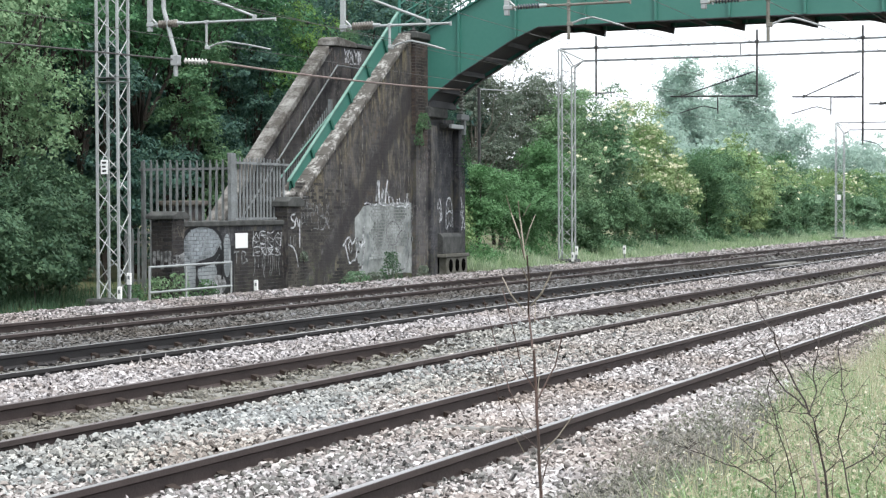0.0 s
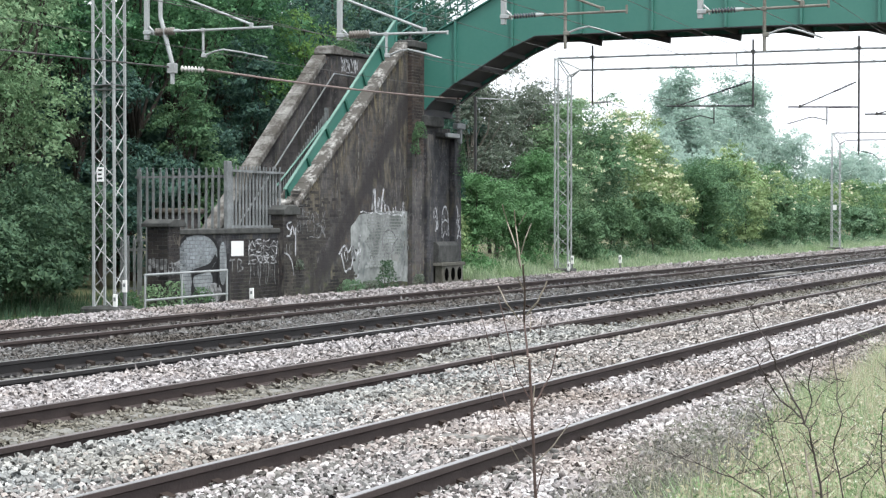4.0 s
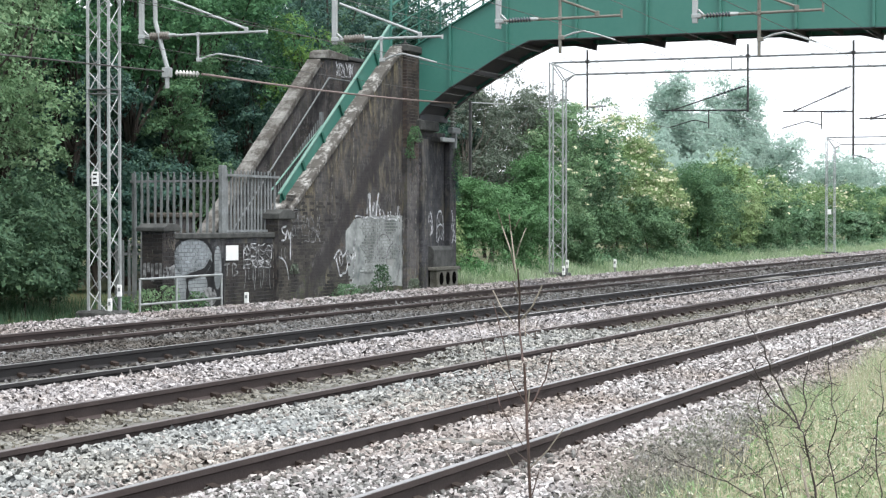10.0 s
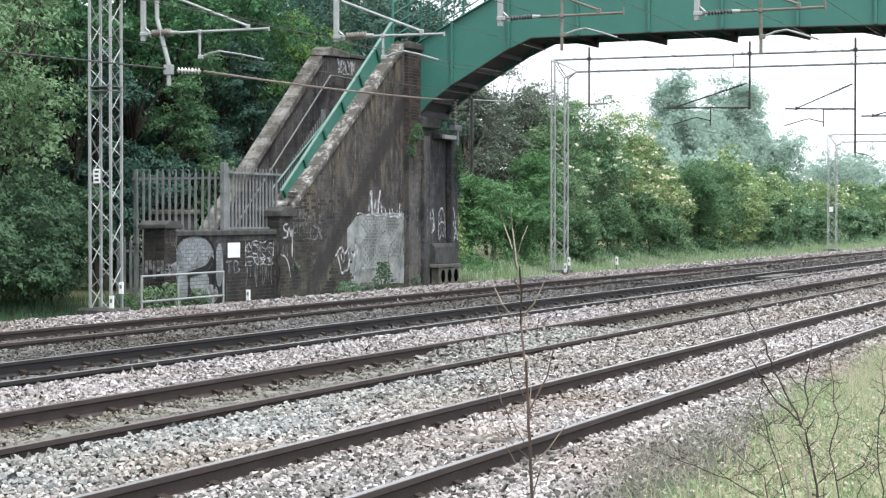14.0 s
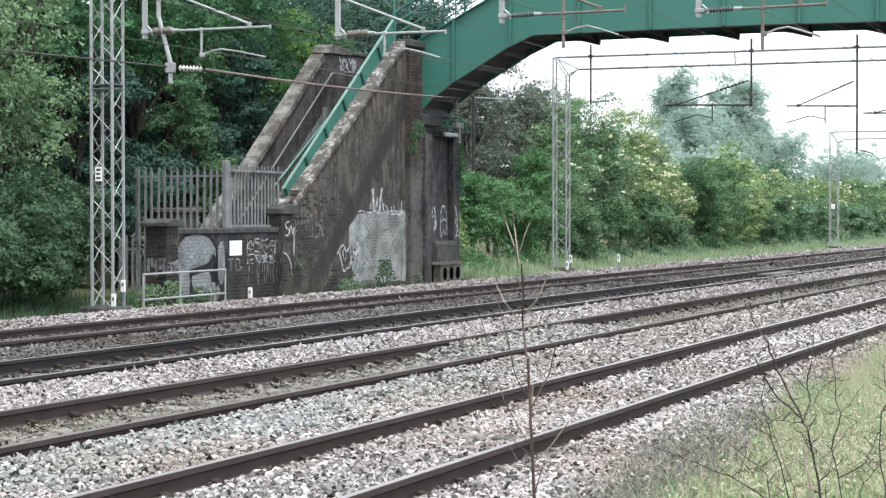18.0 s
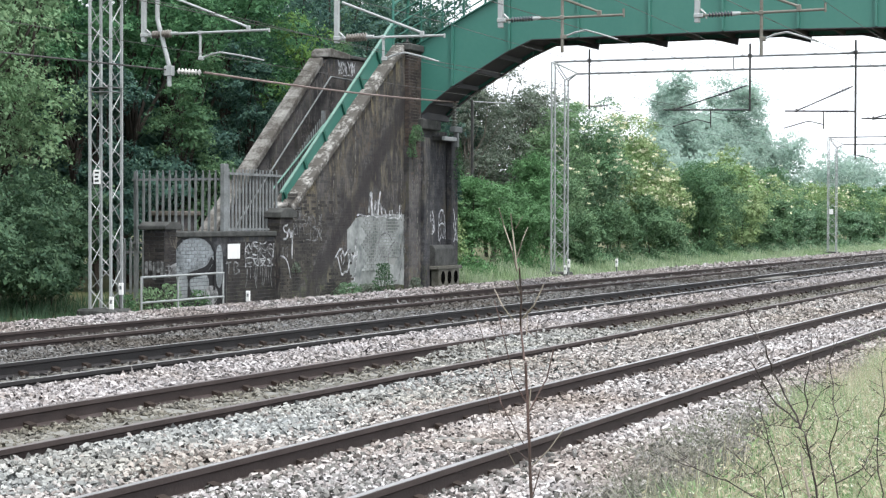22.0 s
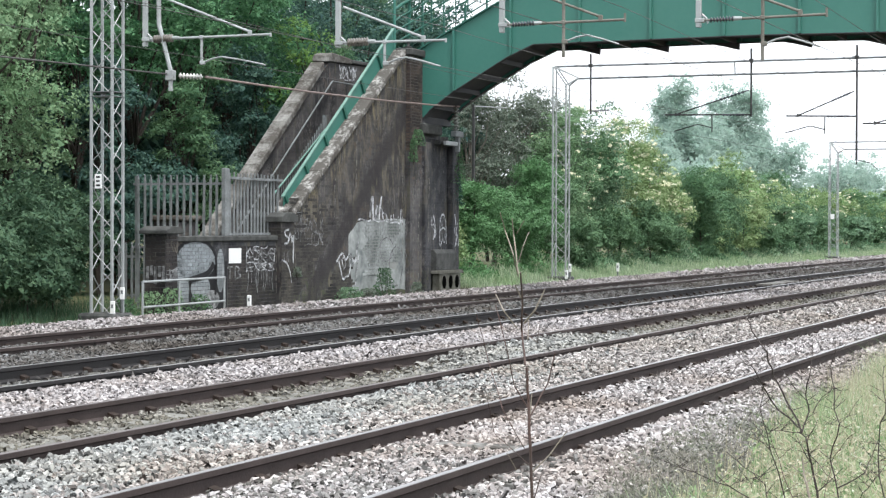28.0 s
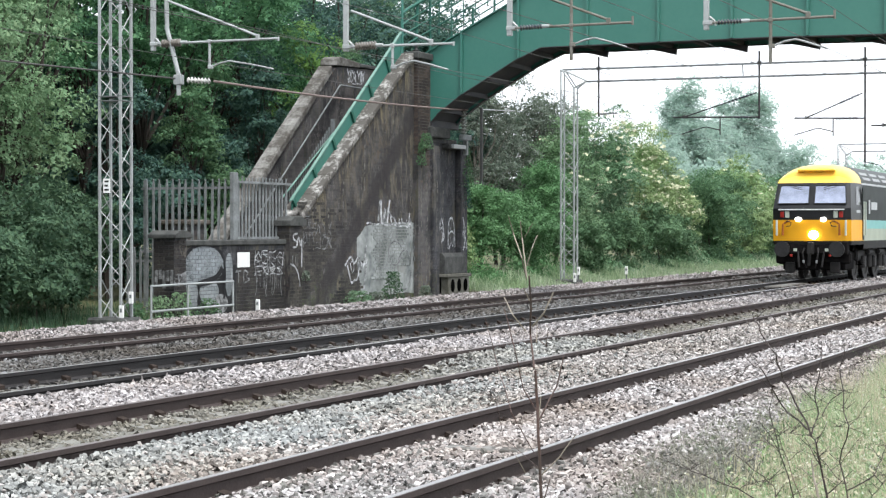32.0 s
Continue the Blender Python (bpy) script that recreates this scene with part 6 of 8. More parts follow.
def tree(name, x, y, h, r, n, leaf, material, label, seed, low=0.12, ry=None, clumps=26, flowers=0, kind_name="tree", bare=0, twig=1.0, spray=0.2, fill=0.25, soft=0.0):
    """Trunk and limbs carrying lobes; each lobe is a shell of small leaf sprays, with some leaves inside."""
    rng = np.random.default_rng(seed)
    t = empty(name, x, y, 0.0)
    tagged(t, label, kind_name)
    ry = ry or r
    zc, rz = h * (0.5 + low / 2), h * (0.5 - low / 2)
    d = rng.normal(size=(clumps, 3))
    d /= np.linalg.norm(d, axis=1, keepdims=True)
    rad = rng.uniform(0.42, 0.96, clumps)[:, None]
    trim = 0.25 * min(r, rz) if kind_name == "bush" else 0.0
    c = d * rad * (np.array([r, ry, rz]) - trim) + np.array([0, 0, zc])
    cr = rng.uniform(0.15, 0.36 if trim else 0.40, clumps) * min(r, rz)
    w = cr ** 2
    ns = max(60, n // 26)
    lobe = rng.choice(clumps, ns, p=w / w.sum())
    q = rng.normal(size=(ns, 3))
    q[:, 2] = np.where(rng.random(ns) < 0.7, np.abs(q[:, 2]), q[:, 2])
    q /= np.linalg.norm(q, axis=1, keepdims=True)
    centre = c[lobe] + q * (cr[lobe] * (1.12 - 0.5 * rng.random(ns) ** 2))[:, None] * np.array([1, 1, 0.8])
    centre += rng.normal(size=(ns, 3)) * (cr[lobe] * soft)[:, None] * np.array([0.8, 0.8, 1.25])
    sr = spray * rng.uniform(0.55, 1.35, ns)
    k = rng.integers(0, ns, n)
    p = centre[k] + rng.normal(size=(n, 3)) * sr[k][:, None] * np.array([0.62, 0.62, 0.30])
    p[:, 2] -= 0.25 * np.linalg.norm(p[:, :2] - centre[k][:, :2], axis=1)
    inner = rng.random(n) < fill * 0.4
    p[inner] = c[lobe[k[inner]]] + rng.normal(size=(inner.sum(), 3)) * cr[lobe[k[inner]]][:, None] * 0.5
    p[:, 2] = np.maximum(p[:, 2], 0.02)
    leaf_mesh("crown", p, leaf, rng, material, t, q[k], loose=0.42, slim=True)
    bm = bmesh.new()
    rt = 0.014 * h * min(1.0, 0.4 + 0.6 * twig)
    prev = Vector((0, 0, -0.4))
    for k in range(4):
        nxt = Vector((rng.uniform(-0.1, 0.1) * h * 0.25, rng.uniform(-0.1, 0.1) * h * 0.25, h * 0.7 * (k + 1) / 4))
        tube(bm, prev, nxt, rt * (1 - 0.22 * k), rt * (1 - 0.22 * (k + 1)), 7)
        prev = nxt
    for k in range(min(clumps, 12) + bare):
        e = Vector(c[k % clumps]) if k < clumps else Vector(c[k % clumps]) * 1.08
        s = Vector((0, 0, max(0.2, e.z * rng.uniform(0.35, 0.7))))
        mid = s.lerp(e, 0.5) + Vector(rng.normal(size=3) * 0.06 * r)
        tube(bm, s, mid, rt * 0.4 * twig, rt * 0.28 * twig, 5)
        tube(bm, mid, e, rt * 0.28 * twig, rt * 0.1, 5)
    part("trunk", bm, M_BARK_PALE if material is M_LEAF_DRAB else M_BARK, t)
    if flowers:
        pick = rng.choice(clumps, flowers)
        q = rng.normal(size=(flowers, 3))
        q[:, 1] = -np.abs(q[:, 1])
        q[:, 0] = -np.abs(q[:, 0]) * 0.8
        q[:, 2] = np.abs(q[:, 2]) * 0.7
        q /= np.linalg.norm(q, axis=1, keepdims=True)
        heads = c[pick] + q * (cr[pick] * 1.12)[:, None]
        pts = (heads[:, None] + rng.normal(size=(flowers, 6, 3)) * np.array([0.06, 0.06, 0.018])).reshape(-1, 3)
        leaf_mesh("blossom", pts, 0.048, rng, M_FLOWER, t, np.repeat(q, 6, 0), 0.8)["kind"] = "stuff"
    return t


OLIVE, DARK, MID, BRIGHT, BUSH = M_LEAF_OLIVE, M_LEAF_DARK, M_LEAF_MID, M_LEAF_BRIGHT, M_LEAF_BUSH
L_OLIVE = "tall olive green hedgerow tree beside the railway"
L_CANOPY = "tall tree with a fresh yellow green canopy behind the stairs"
L_DARK = "tall dense dark green tree behind the stairs"
for i, (x, y, h, r, m, lab) in enumerate((
        (28.6, 22.6, 9.0, 2.5, OLIVE, L_OLIVE), (31.3, 22.8, 9.8, 2.3, OLIVE, L_OLIVE), (33.6, 24.2, 10.0, 2.2, OLIVE, L_OLIVE), (26.0, 22.3, 8.5, 2.3, OLIVE, L_OLIVE),
        (36.2, 25.6, 10.5, 2.5, M_LEAF_CANOPY, L_CANOPY), (38.8, 25.8, 11.0, 2.6, M_LEAF_CANOPY, L_CANOPY), (41.5, 25.8, 10.4, 2.6, M_LEAF_CANOPY, L_CANOPY), (44.4, 26.2, 11.0, 2.8, M_LEAF_CANOPY, L_CANOPY),
        (47.8, 26.6, 11.0, 3.0, M_LEAF_CANOPY, L_CANOPY), (51.5, 26.2, 10.5, 2.8, DARK, L_DARK), (55.5, 27.0, 11.5, 2.8, DARK, L_DARK), (59.6, 26.3, 11.4, 2.1, DARK, L_DARK), (60.0, 28.5, 12.0, 2.8, MID, "tall leafy green tree behind the footbridge"), (64.5, 29.5, 11.0, 2.4, DARK, L_DARK), (68.0, 30.0, 11.2, 2.0, MID, "tall leafy green tree behind the footbridge"), (72.5, 31.5, 12.3, 2.4, MID, "tall leafy green tree behind the footbridge"), (57.6, 24.9, 10.2, 1.5, DARK, L_DARK), (61.8, 25.4, 10.4, 1.6, DARK, L_DARK))):
    tree("tree", x, y, h, r, 24000 if x < 32 else 18000, 0.043 if x < 32 else 0.060, m, lab, 100 + i, clumps=40, spray=0.17 if x < 34 else 0.24, low=0.42 if m is M_LEAF_CANOPY else 0.12)
for i, (x, y, h, r) in enumerate(((29.0, 29.5, 12, 4), (35.0, 31, 12.5, 4), (42, 32, 12.5, 4.2), (49.5, 32, 12, 4.2), (57.5, 31, 9, 3.6), (53.5, 30.5, 12, 3.2), (62.5, 32.5, 12.2, 3.0), (69.5, 33.5, 12.4, 2.6), (32, 33, 13, 4), (38.5, 34, 13, 4.2), (46, 35, 13, 4.2))):
    tree("tree", x, y, h, r, 11000, 0.19, DARK, "dark woodland tree behind the hedgerow", 130 + i, clumps=40, low=0.03)
for i, (x, y, h, r, m) in enumerate(((28.2, 20.6, 3.2, 1.4, BUSH), (25.2, 19.9, 1.7, 1.0, BUSH), (26.9, 19.9, 1.8, 1.0, BUSH), (28.4, 19.9, 1.5, 0.8, BUSH), (27.2, 20.4, 2.6, 1.1, BUSH), (29.8, 20.3, 1.6, 0.8, BUSH), (24.0, 20.5, 3.4, 1.4, BUSH), (30.6, 21.4, 3.0, 1.3, BUSH), (26.2, 20.9, 3.4, 1.4, BUSH), (32.6, 22.0, 3.0, 1.2, BUSH), (37.2, 23.6, 3.4, 1.2, DARK), (39.6, 23.9, 4.2, 1.4, DARK), (42.4, 24.2, 5.2, 1.5, DARK), (40.6, 23.7, 6.9, 1.4, MID), (44.6, 24.0, 7.3, 1.5, DARK), (48.5, 24.0, 8.6, 1.9, M_LEAF_FRESH), (36.0, 23.2, 6.4, 1.2, DARK))):
    tree("bush", x, y, h, r, 11500 if x < 33 else 12500, 0.045 if x < 33 else 0.045, m, "leafy green bush behind the fence" if h < 5 else "young leafy tree behind the stair parapet", 150 + i, kind_name="bush", low=0.0, clumps=30, spray=0.16)
for i, (x, y, h) in enumerate(((25.5, 25.4, 6.5), (29.2, 26.2, 7.0), (32.6, 27.0, 7.0), (36.4, 28.2, 7.5), (40.2, 28.6, 7.5), (44.0, 29.0, 8.0), (48.2, 29.4, 8.5), (52.6, 28.6, 8.0))):
    tree("bush", x, y, h, 2.7, 8000, 0.13, DARK, "dense dark thicket bush behind the hedgerow", 180 + i, kind_name="bush", low=0.0, clumps=40, spray=0.5, fill=1.5)
# hedge beyond the pier
for i, (x, y, h, r, m, fl, lab) in enumerate((
        (51.3, 21.4, 3.3, 1.1, M_LEAF_YELLOW, 0, "yellow green bush beside the bridge pier"), (54.6, 21.5, 3.9, 1.4, BRIGHT, 0, "fresh green bush beside the bridge pier"), (57.2, 21.3, 3.0, 1.5, BRIGHT, 0, "fresh green bush in the hedge"), (60.3, 21.5, 4.7, 1.7, BRIGHT, 0, "tall fresh green bush in the hedge"),
        (60.5, 24.0, 7.4, 2.0, M_LEAF_DRAB, 0, "drab brown twiggy hedge bush"), (63.8, 24.4, 8.2, 2.3, M_LEAF_DRAB, 0, "drab half-bare hawthorn tree"), (66.8, 24.3, 7.9, 2.2, M_LEAF_DRAB, 0, "drab half-bare hawthorn tree"), (69.4, 24.3, 7.3, 2.1, M_LEAF_DRAB, 0, "drab half-bare hawthorn tree"),
        (63.5, 27.0, 5.6, 2.4, MID, 0, "green hedge bush behind the pier"), (67.5, 27.5, 5.4, 2.4, MID, 0, "green hedge bush behind the pier"), (63.6, 22.3, 4.4, 1.6, M_LEAF_HEDGE, 4, "dark green hedge bush with a little blossom"), (66.3, 22.6, 6.7, 1.9, M_LEAF_OLIVE, 14, "olive green elder with cream blossom"), (69.2, 22.4, 7.3, 2.3, M_LEAF_ELDER, 90, "flowering elder with cream blossom"),
        (72.2, 22.2, 6.7, 2.1, M_LEAF_YELLOW, 140, "flowering elder with cream blossom"), (75.0, 22.0, 5.5, 1.8, M_LEAF_YELLOW, 210, "flowering elder covered in cream blossom"), (77.4, 21.8, 4.1, 1.3, M_LEAF_YELLOW, 170, "flowering elder covered in cream blossom"), (81.2, 21.2, 4.8, 2.0, MID, 0, "dense dark green hedge bush"),
        (85.0, 21.6, 4.9, 2.0, M_LEAF_HEDGE, 0, "dense dark green hedge bush"), (88.6, 22.4, 4.2, 1.7, M_LEAF_ELDER, 4, "mid green hedge bush beyond"), (93.0, 22.7, 5.7, 2.3, M_LEAF_YELLOW, 30, "yellow green hedge bush with blossom"),
        (98.8, 23.2, 5.5, 2.5, M_LEAF_YELLOW, 40, "yellow green hedge bush with blossom"), (106.0, 23.5, 5.1, 2.6, M_LEAF_ELDER, 40, "mid green hedge bush with blossom"), (114.5, 23.8, 5.0, 2.8, M_LEAF_YELLOW, 60, "yellow green hedge bush with blossom"),
        (123.0, 24.0, 5.0, 3.0, M_LEAF_YELLOW, 50, "yellow green hedge bush with blossom"), (133.0, 24.0, 4.9, 3.0, MID, 30, "plain green hedge bush beyond"), (143.0, 24.0, 4.9, 3.0, M_LEAF_YELLOW, 20, "yellow green hedge bush beyond"), (154.0, 24.0, 4.9, 3.2, MID, 0, "plain green hedge bush beyond"))):
    tree("bush", x, y, h, r, 25000 if m is M_LEAF_DRAB else 23000 if x < 90 else 13000, 0.044 if m is M_LEAF_DRAB else 0.040 if x < 66 else 0.0465 if x < 90 else 0.065, m, lab, 200 + i, kind_name="bush", low=0.0, clumps=44, flowers=fl, bare=26 if m is M_LEAF_DRAB else 0, twig=0.9 if m is M_LEAF_DRAB else 0.45, spray=0.17 if x < 66 else 0.22)
for i, (x, h, m) in enumerate(((63.0, 2.2, M_LEAF_HEDGE), (67.8, 2.9, M_LEAF_HEDGE), (71.5, 3.1, M_LEAF_HEDGE), (75.0, 2.6, M_LEAF_HEDGE), (85.0, 2.4, M_LEAF_YELLOW), (88.2, 3.4, M_LEAF_YELLOW), (92.0, 2.8, M_LEAF_HEDGE), (97.0, 3.4, M_LEAF_HEDGE), (101.5, 3.0, M_LEAF_ELDER), (106.5, 3.2, M_LEAF_HEDGE), (112.0, 3.0, M_LEAF_HEDGE), (118.0, 2.8, M_LEAF_ELDER), (126.0, 3.0, M_LEAF_HEDGE), (136.0, 3.0, M_LEAF_HEDGE), (147.0, 3.0, M_LEAF_ELDER))):
    tree("bush", x, 20.9 + 0.3 * math.sin(i * 2.1) + i * 0.03, h, 1.5, 8500, 0.044 + i * 0.002, m, "low leafy bush at the hedge foot", 240 + i, kind_name="bush", low=0.0, clumps=18, flowers=4 if i > 4 else 0, twig=0.4)
for i in range(14):
    tree("bush", 62 + i * 8, 28.0 + (i % 3), (6.4 if 1 <= i <= 3 else 4.8) + 0.3 * math.sin(i), 3.6, 9000, 0.095, M_LEAF_HEDGE, "dark hedge trees behind", 280 + i, kind_name="bush", low=0.0, clumps=24)
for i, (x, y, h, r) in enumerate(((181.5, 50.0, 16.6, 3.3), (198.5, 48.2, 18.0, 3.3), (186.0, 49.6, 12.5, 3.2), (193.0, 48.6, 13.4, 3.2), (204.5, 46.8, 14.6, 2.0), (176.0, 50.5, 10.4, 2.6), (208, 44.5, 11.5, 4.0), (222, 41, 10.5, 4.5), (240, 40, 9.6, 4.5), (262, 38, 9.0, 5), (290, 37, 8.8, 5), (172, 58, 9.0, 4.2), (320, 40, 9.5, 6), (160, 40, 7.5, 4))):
    tree("willow_tree", x, y, h, r, 36000 if i < 6 else 14000, 0.14 if i < 6 else 0.16, M_LEAF_WILLOW, "tall silvery grey green willow with distance haze in its leaf colour", 300 + i, low=0.10, clumps=70 if i < 6 else 50, spray=0.65, fill=0.5, soft=0.36)
for i in range(16):
    tree("bush", 170 + i * 13, 25.5 + (i % 2) * 3, 5.2, 5.0, 6500, 0.16, (MID, M_LEAF_YELLOW)[i % 2], "distant green hedge bush", 330 + i, kind_name="bush", low=0.0, clumps=26)


def blades(name, n, area, hgt, width, material, seed, label, ground_z, lean=0.35, mask=None):
    rng = np.random.default_rng(seed)
    x, y = rng.uniform(area[0], area[1], n), rng.uniform(area[2], area[3], n)
    if mask is not None:
        k = mask(x, y, rng)
        x, y = x[k], y[k]
        n = len(x)
    h = hgt(x, y) * rng.uniform(0.5, 1.25, n)
    a = rng.uniform(0, 2 * math.pi, n)
    side = np.stack([np.cos(a), np.sin(a), np.zeros(n)], -1) * (width * rng.uniform(0.6, 1.4, n))[:, None]
    b = rng.uniform(0, 2 * math.pi, n)
    bend = np.stack([np.cos(b), np.sin(b), np.zeros(n)], -1) * (h * lean * rng.uniform(0.2, 1.3, n))[:, None]
    p = np.stack([x, y, ground_z(y)], -1)
    up = np.stack([np.zeros(n), np.zeros(n), h], -1)
    v = np.stack([p - side, p + side, p + up * 0.55 + bend * 0.3 + side * 0.7, p + up * 0.55 + bend * 0.3 - side * 0.7, p + up * 0.95 + bend], 1)
    f = []
    i = np.arange(n)[:, None] * 5
    tri = np.concatenate([i + np.array([[0, 1, 2]]), i + np.array([[0, 2, 3]]), i + np.array([[3, 2, 4]])], 1).reshape(-1, 3)
    return tagged(raw(name, v.reshape(-1, 3), tri, material), label, "grass", kind="stuff")


def gz(y):
    return np.interp(y, GROUND_Y, GROUND_Z)


near_mask = lambda x, y, rng: (x > 2.55 * y) & (x < 7.0 * y + 4) & (rng.random(len(x)) < np.clip((np.interp(x, [9, 12, 14, 17, 19, 25], [2.75, 2.95, 3.2, 3.7, 3.95, 4.0]) - y) / 0.7 + 0.35 * np.sin(x * 2.1 + y * 3) + 0.25 * np.sin(x * 5.3 - y * 2), 0.0, 1) * np.clip((4.1 - y) * 3, 0, 1)) & (x * 0.924 + y * 0.383 > 9.0)
blades("grass", 120000, (8, 32, 0.9, 4.2), lambda x, y: np.interp(y, [0.9, 2.0, 3.2, 4.2], [0.52, 0.42, 0.26, 0.10]) * np.interp(x, [12, 18], [1.05, 1.7]) * (0.75 + 0.3 * np.sin(x * 3.1 + y * 1.7) + 0.2 * np.sin(x * 1.3 - y * 4.1)), 0.0046, M_GRASS, 41, "long pale green grass on the near verge", gz, 0.8, near_mask)
blades("grass_stalks", 16000, (8, 32, 0.9, 4.0), lambda x, y: np.interp(y, [0.9, 2.0, 3.2, 4.2], [0.8, 0.68, 0.5, 0.2]) * np.interp(x, [12, 18], [1.0, 1.3]), 0.0025, M_STRAW, 42, "pale dry grass stalks among the grass", gz, 0.25, near_mask)
blades("dead_stalks", 26000, (8, 24, 2.6, 4.8), lambda x, y: np.interp(y, [2.6, 3.6, 4.7], [0.20, 0.15, 0.06]), 0.003, M_DEAD, 43, "grey tangled dead stalks at the grass edge", lambda y: np.maximum(gz(y), bed(y)), 2.2, lambda x, y, rng: (x > 2.3 * y) & (x < 7 * y + 4) & (rng.random(len(x)) < np.clip(1.1 - np.abs(y - np.interp(x, [9, 12, 14, 18, 25], [3.25, 3.42, 3.72, 3.95, 4.1])) / 0.55, 0, 1) * np.interp(x, [13, 16, 20], [1, 0.6, 0.1])))
blades("verge_grass", 60000, (49, 150, 18.4, 21.0), lambda x, y: np.interp(y, [18.4, 19.2, 20.2, 21.0], [0.10, 0.26, 0.44, 0.5]) * (0.8 + 0.3 * np.sin(x * 1.3) + 0.2 * np.sin(x * 3.7 + y)), 0.009, M_GRASS_FAR, 44, "long green verge grass before the hedge", gz, 0.4)
blades("verge_grass", 7000, (24, 33, 18.7, 21.6), lambda x, y: np.interp(y, [18.4, 19.5, 21.6], [0.12, 0.25, 0.4]), 0.006, M_LEAF_BUSH, 45, "dark green verge grass beside the mast", gz, 0.4, lambda x, y, rng: rng.random(len(x)) < np.where(x > 30.5, 0.25, 0.8))


rng_u = np.random.default_rng(77)
for x0, x1, n, s, m, lab in ((49.5, 62, 9000, 0.040, BRIGHT, "low leafy undergrowth at the hedge foot"), (62, 90, 13000, 0.048, M_LEAF_ELDER, "mid green leafy undergrowth at the hedge foot"), (62, 90, 9000, 0.055, M_LEAF_HEDGE, "leafy green undergrowth at the hedge foot"), (90, 150, 14000, 0.075, M_LEAF_ELDER, "mid green leafy undergrowth at the hedge foot")):
    ux, uy = rng_u.uniform(x0, x1, n), 20.1 + 1.2 * rng_u.random(n) ** 0.6
    uz = gz(uy) + rng_u.random(n) * (0.25 + 0.6 * (uy - 20.1)) * (0.75 + 0.35 * np.sin(ux * 1.7) + 0.25 * np.sin(ux * 4.3))
    tagged(leaf_mesh("undergrowth", np.stack([ux, uy, uz], -1), s, rng_u, m, None), lab, "undergrowth", kind="stuff")


def weed(x, y, z, h, r, n, leaf, material, label, seed):
    rng = np.random.default_rng(seed)
    t = empty("weed_plant", x, y, z)
    tagged(t, label, "plant", group="weeds")
    u = rng.random(n)
    a = rng.uniform(0, 2 * math.pi, n)
    rr = r * np.sqrt(rng.random(n)) * (1.1 - 0.6 * u)
    p = np.stack([np.cos(a) * rr, np.sin(a) * rr * 0.6, u * h], -1)
    leaf_mesh("foliage", p, leaf, rng, material, t)
    bm = bmesh.new()
    for k in range(5):
        b = rng.uniform(0, 6.28)
        tube(bm, (0, 0, -0.08), (math.cos(b) * r * 0.5, math.sin(b) * r * 0.3, h * 0.8), 0.008, 0.004, 4)
    part("stem", bm, M_TWIG, t)


for i, (x, y, z, h, r, n, m) in enumerate(((42.1, 18.95, -0.1, 0.70, 0.45, 300, BUSH), (41.2, 19.0, -0.1, 0.22, 0.5, 120, M_LEAF_DRAB), (40.2, 19.0, -0.1, 0.28, 0.6, 170, M_LEAF_ELDER), (31.0, 18.9, -0.15, 0.52, 0.5, 170, OLIVE), (31.9, 18.95, -0.15, 0.55, 0.45, 150, OLIVE), (33.0, 18.95, -0.15, 0.4, 0.4, 120, MID), (30.3, 19.0, -0.15, 0.4, 0.4, 260, MID), (44.3, 19.0, 3.72, 0.42, 0.30, 170, MID), (44.12, 19.05, 3.3, 0.6, 0.2, 130, MID), (47.3, 19.15, 2.8, 1.1, 0.42, 500, MID), (47.28, 19.15, 2.2, 0.9, 0.34, 320, DARK), (37.55, 19.05, 0.5, 0.22, 0.16, 60, M_LEAF_DRAB), (46.2, 22.0, 6.2, 0.4, 0.5, 300, MID), (44.0, 18.9, -0.1, 0.3, 0.3, 160, M_LEAF_DRAB))):
    weed(x, y, z, h, r, int(n * 3.2), 0.023, m, "green weed growing at the brickwork", 400 + i)


def litter(name, n, size, material, seed, label, high):
    """Seed heads and bits of leaf caught among the near stalks."""
    rng = np.random.default_rng(seed)
    x, y = rng.uniform(8, 30, n), rng.uniform(1.0, 4.1, n)
    k = near_mask(x, y, rng)
    x, y = x[k], y[k]
    z = gz(y) + np.interp(y, [0.9, 2.0, 3.2, 4.2], [0.6, 0.48, 0.3, 0.1]) * high * rng.uniform(0.25, 1.15, len(x))
    tagged(leaf_mesh(name, np.stack([x, y, z], -1), size, rng, material, None, None, 0.4), label, "grass", kind="stuff")


litter("grass_seed_heads", 60000, 0.015, M_STRAW, 71, "pale seed heads over the near grass", 1.0)
litter("grass_leaves", 60000, 0.024, M_GRASS, 72, "broad pale green leaves among the near grass", 0.75)
litter("grass_tips", 30000, 0.0065, M_TIPS, 74, "white flecks of seed and flower over the grass", 1.1)
litter("dead_leaves", 20000, 0.016, M_DEAD, 73, "grey dead leaf bits among the near grass", 0.5)

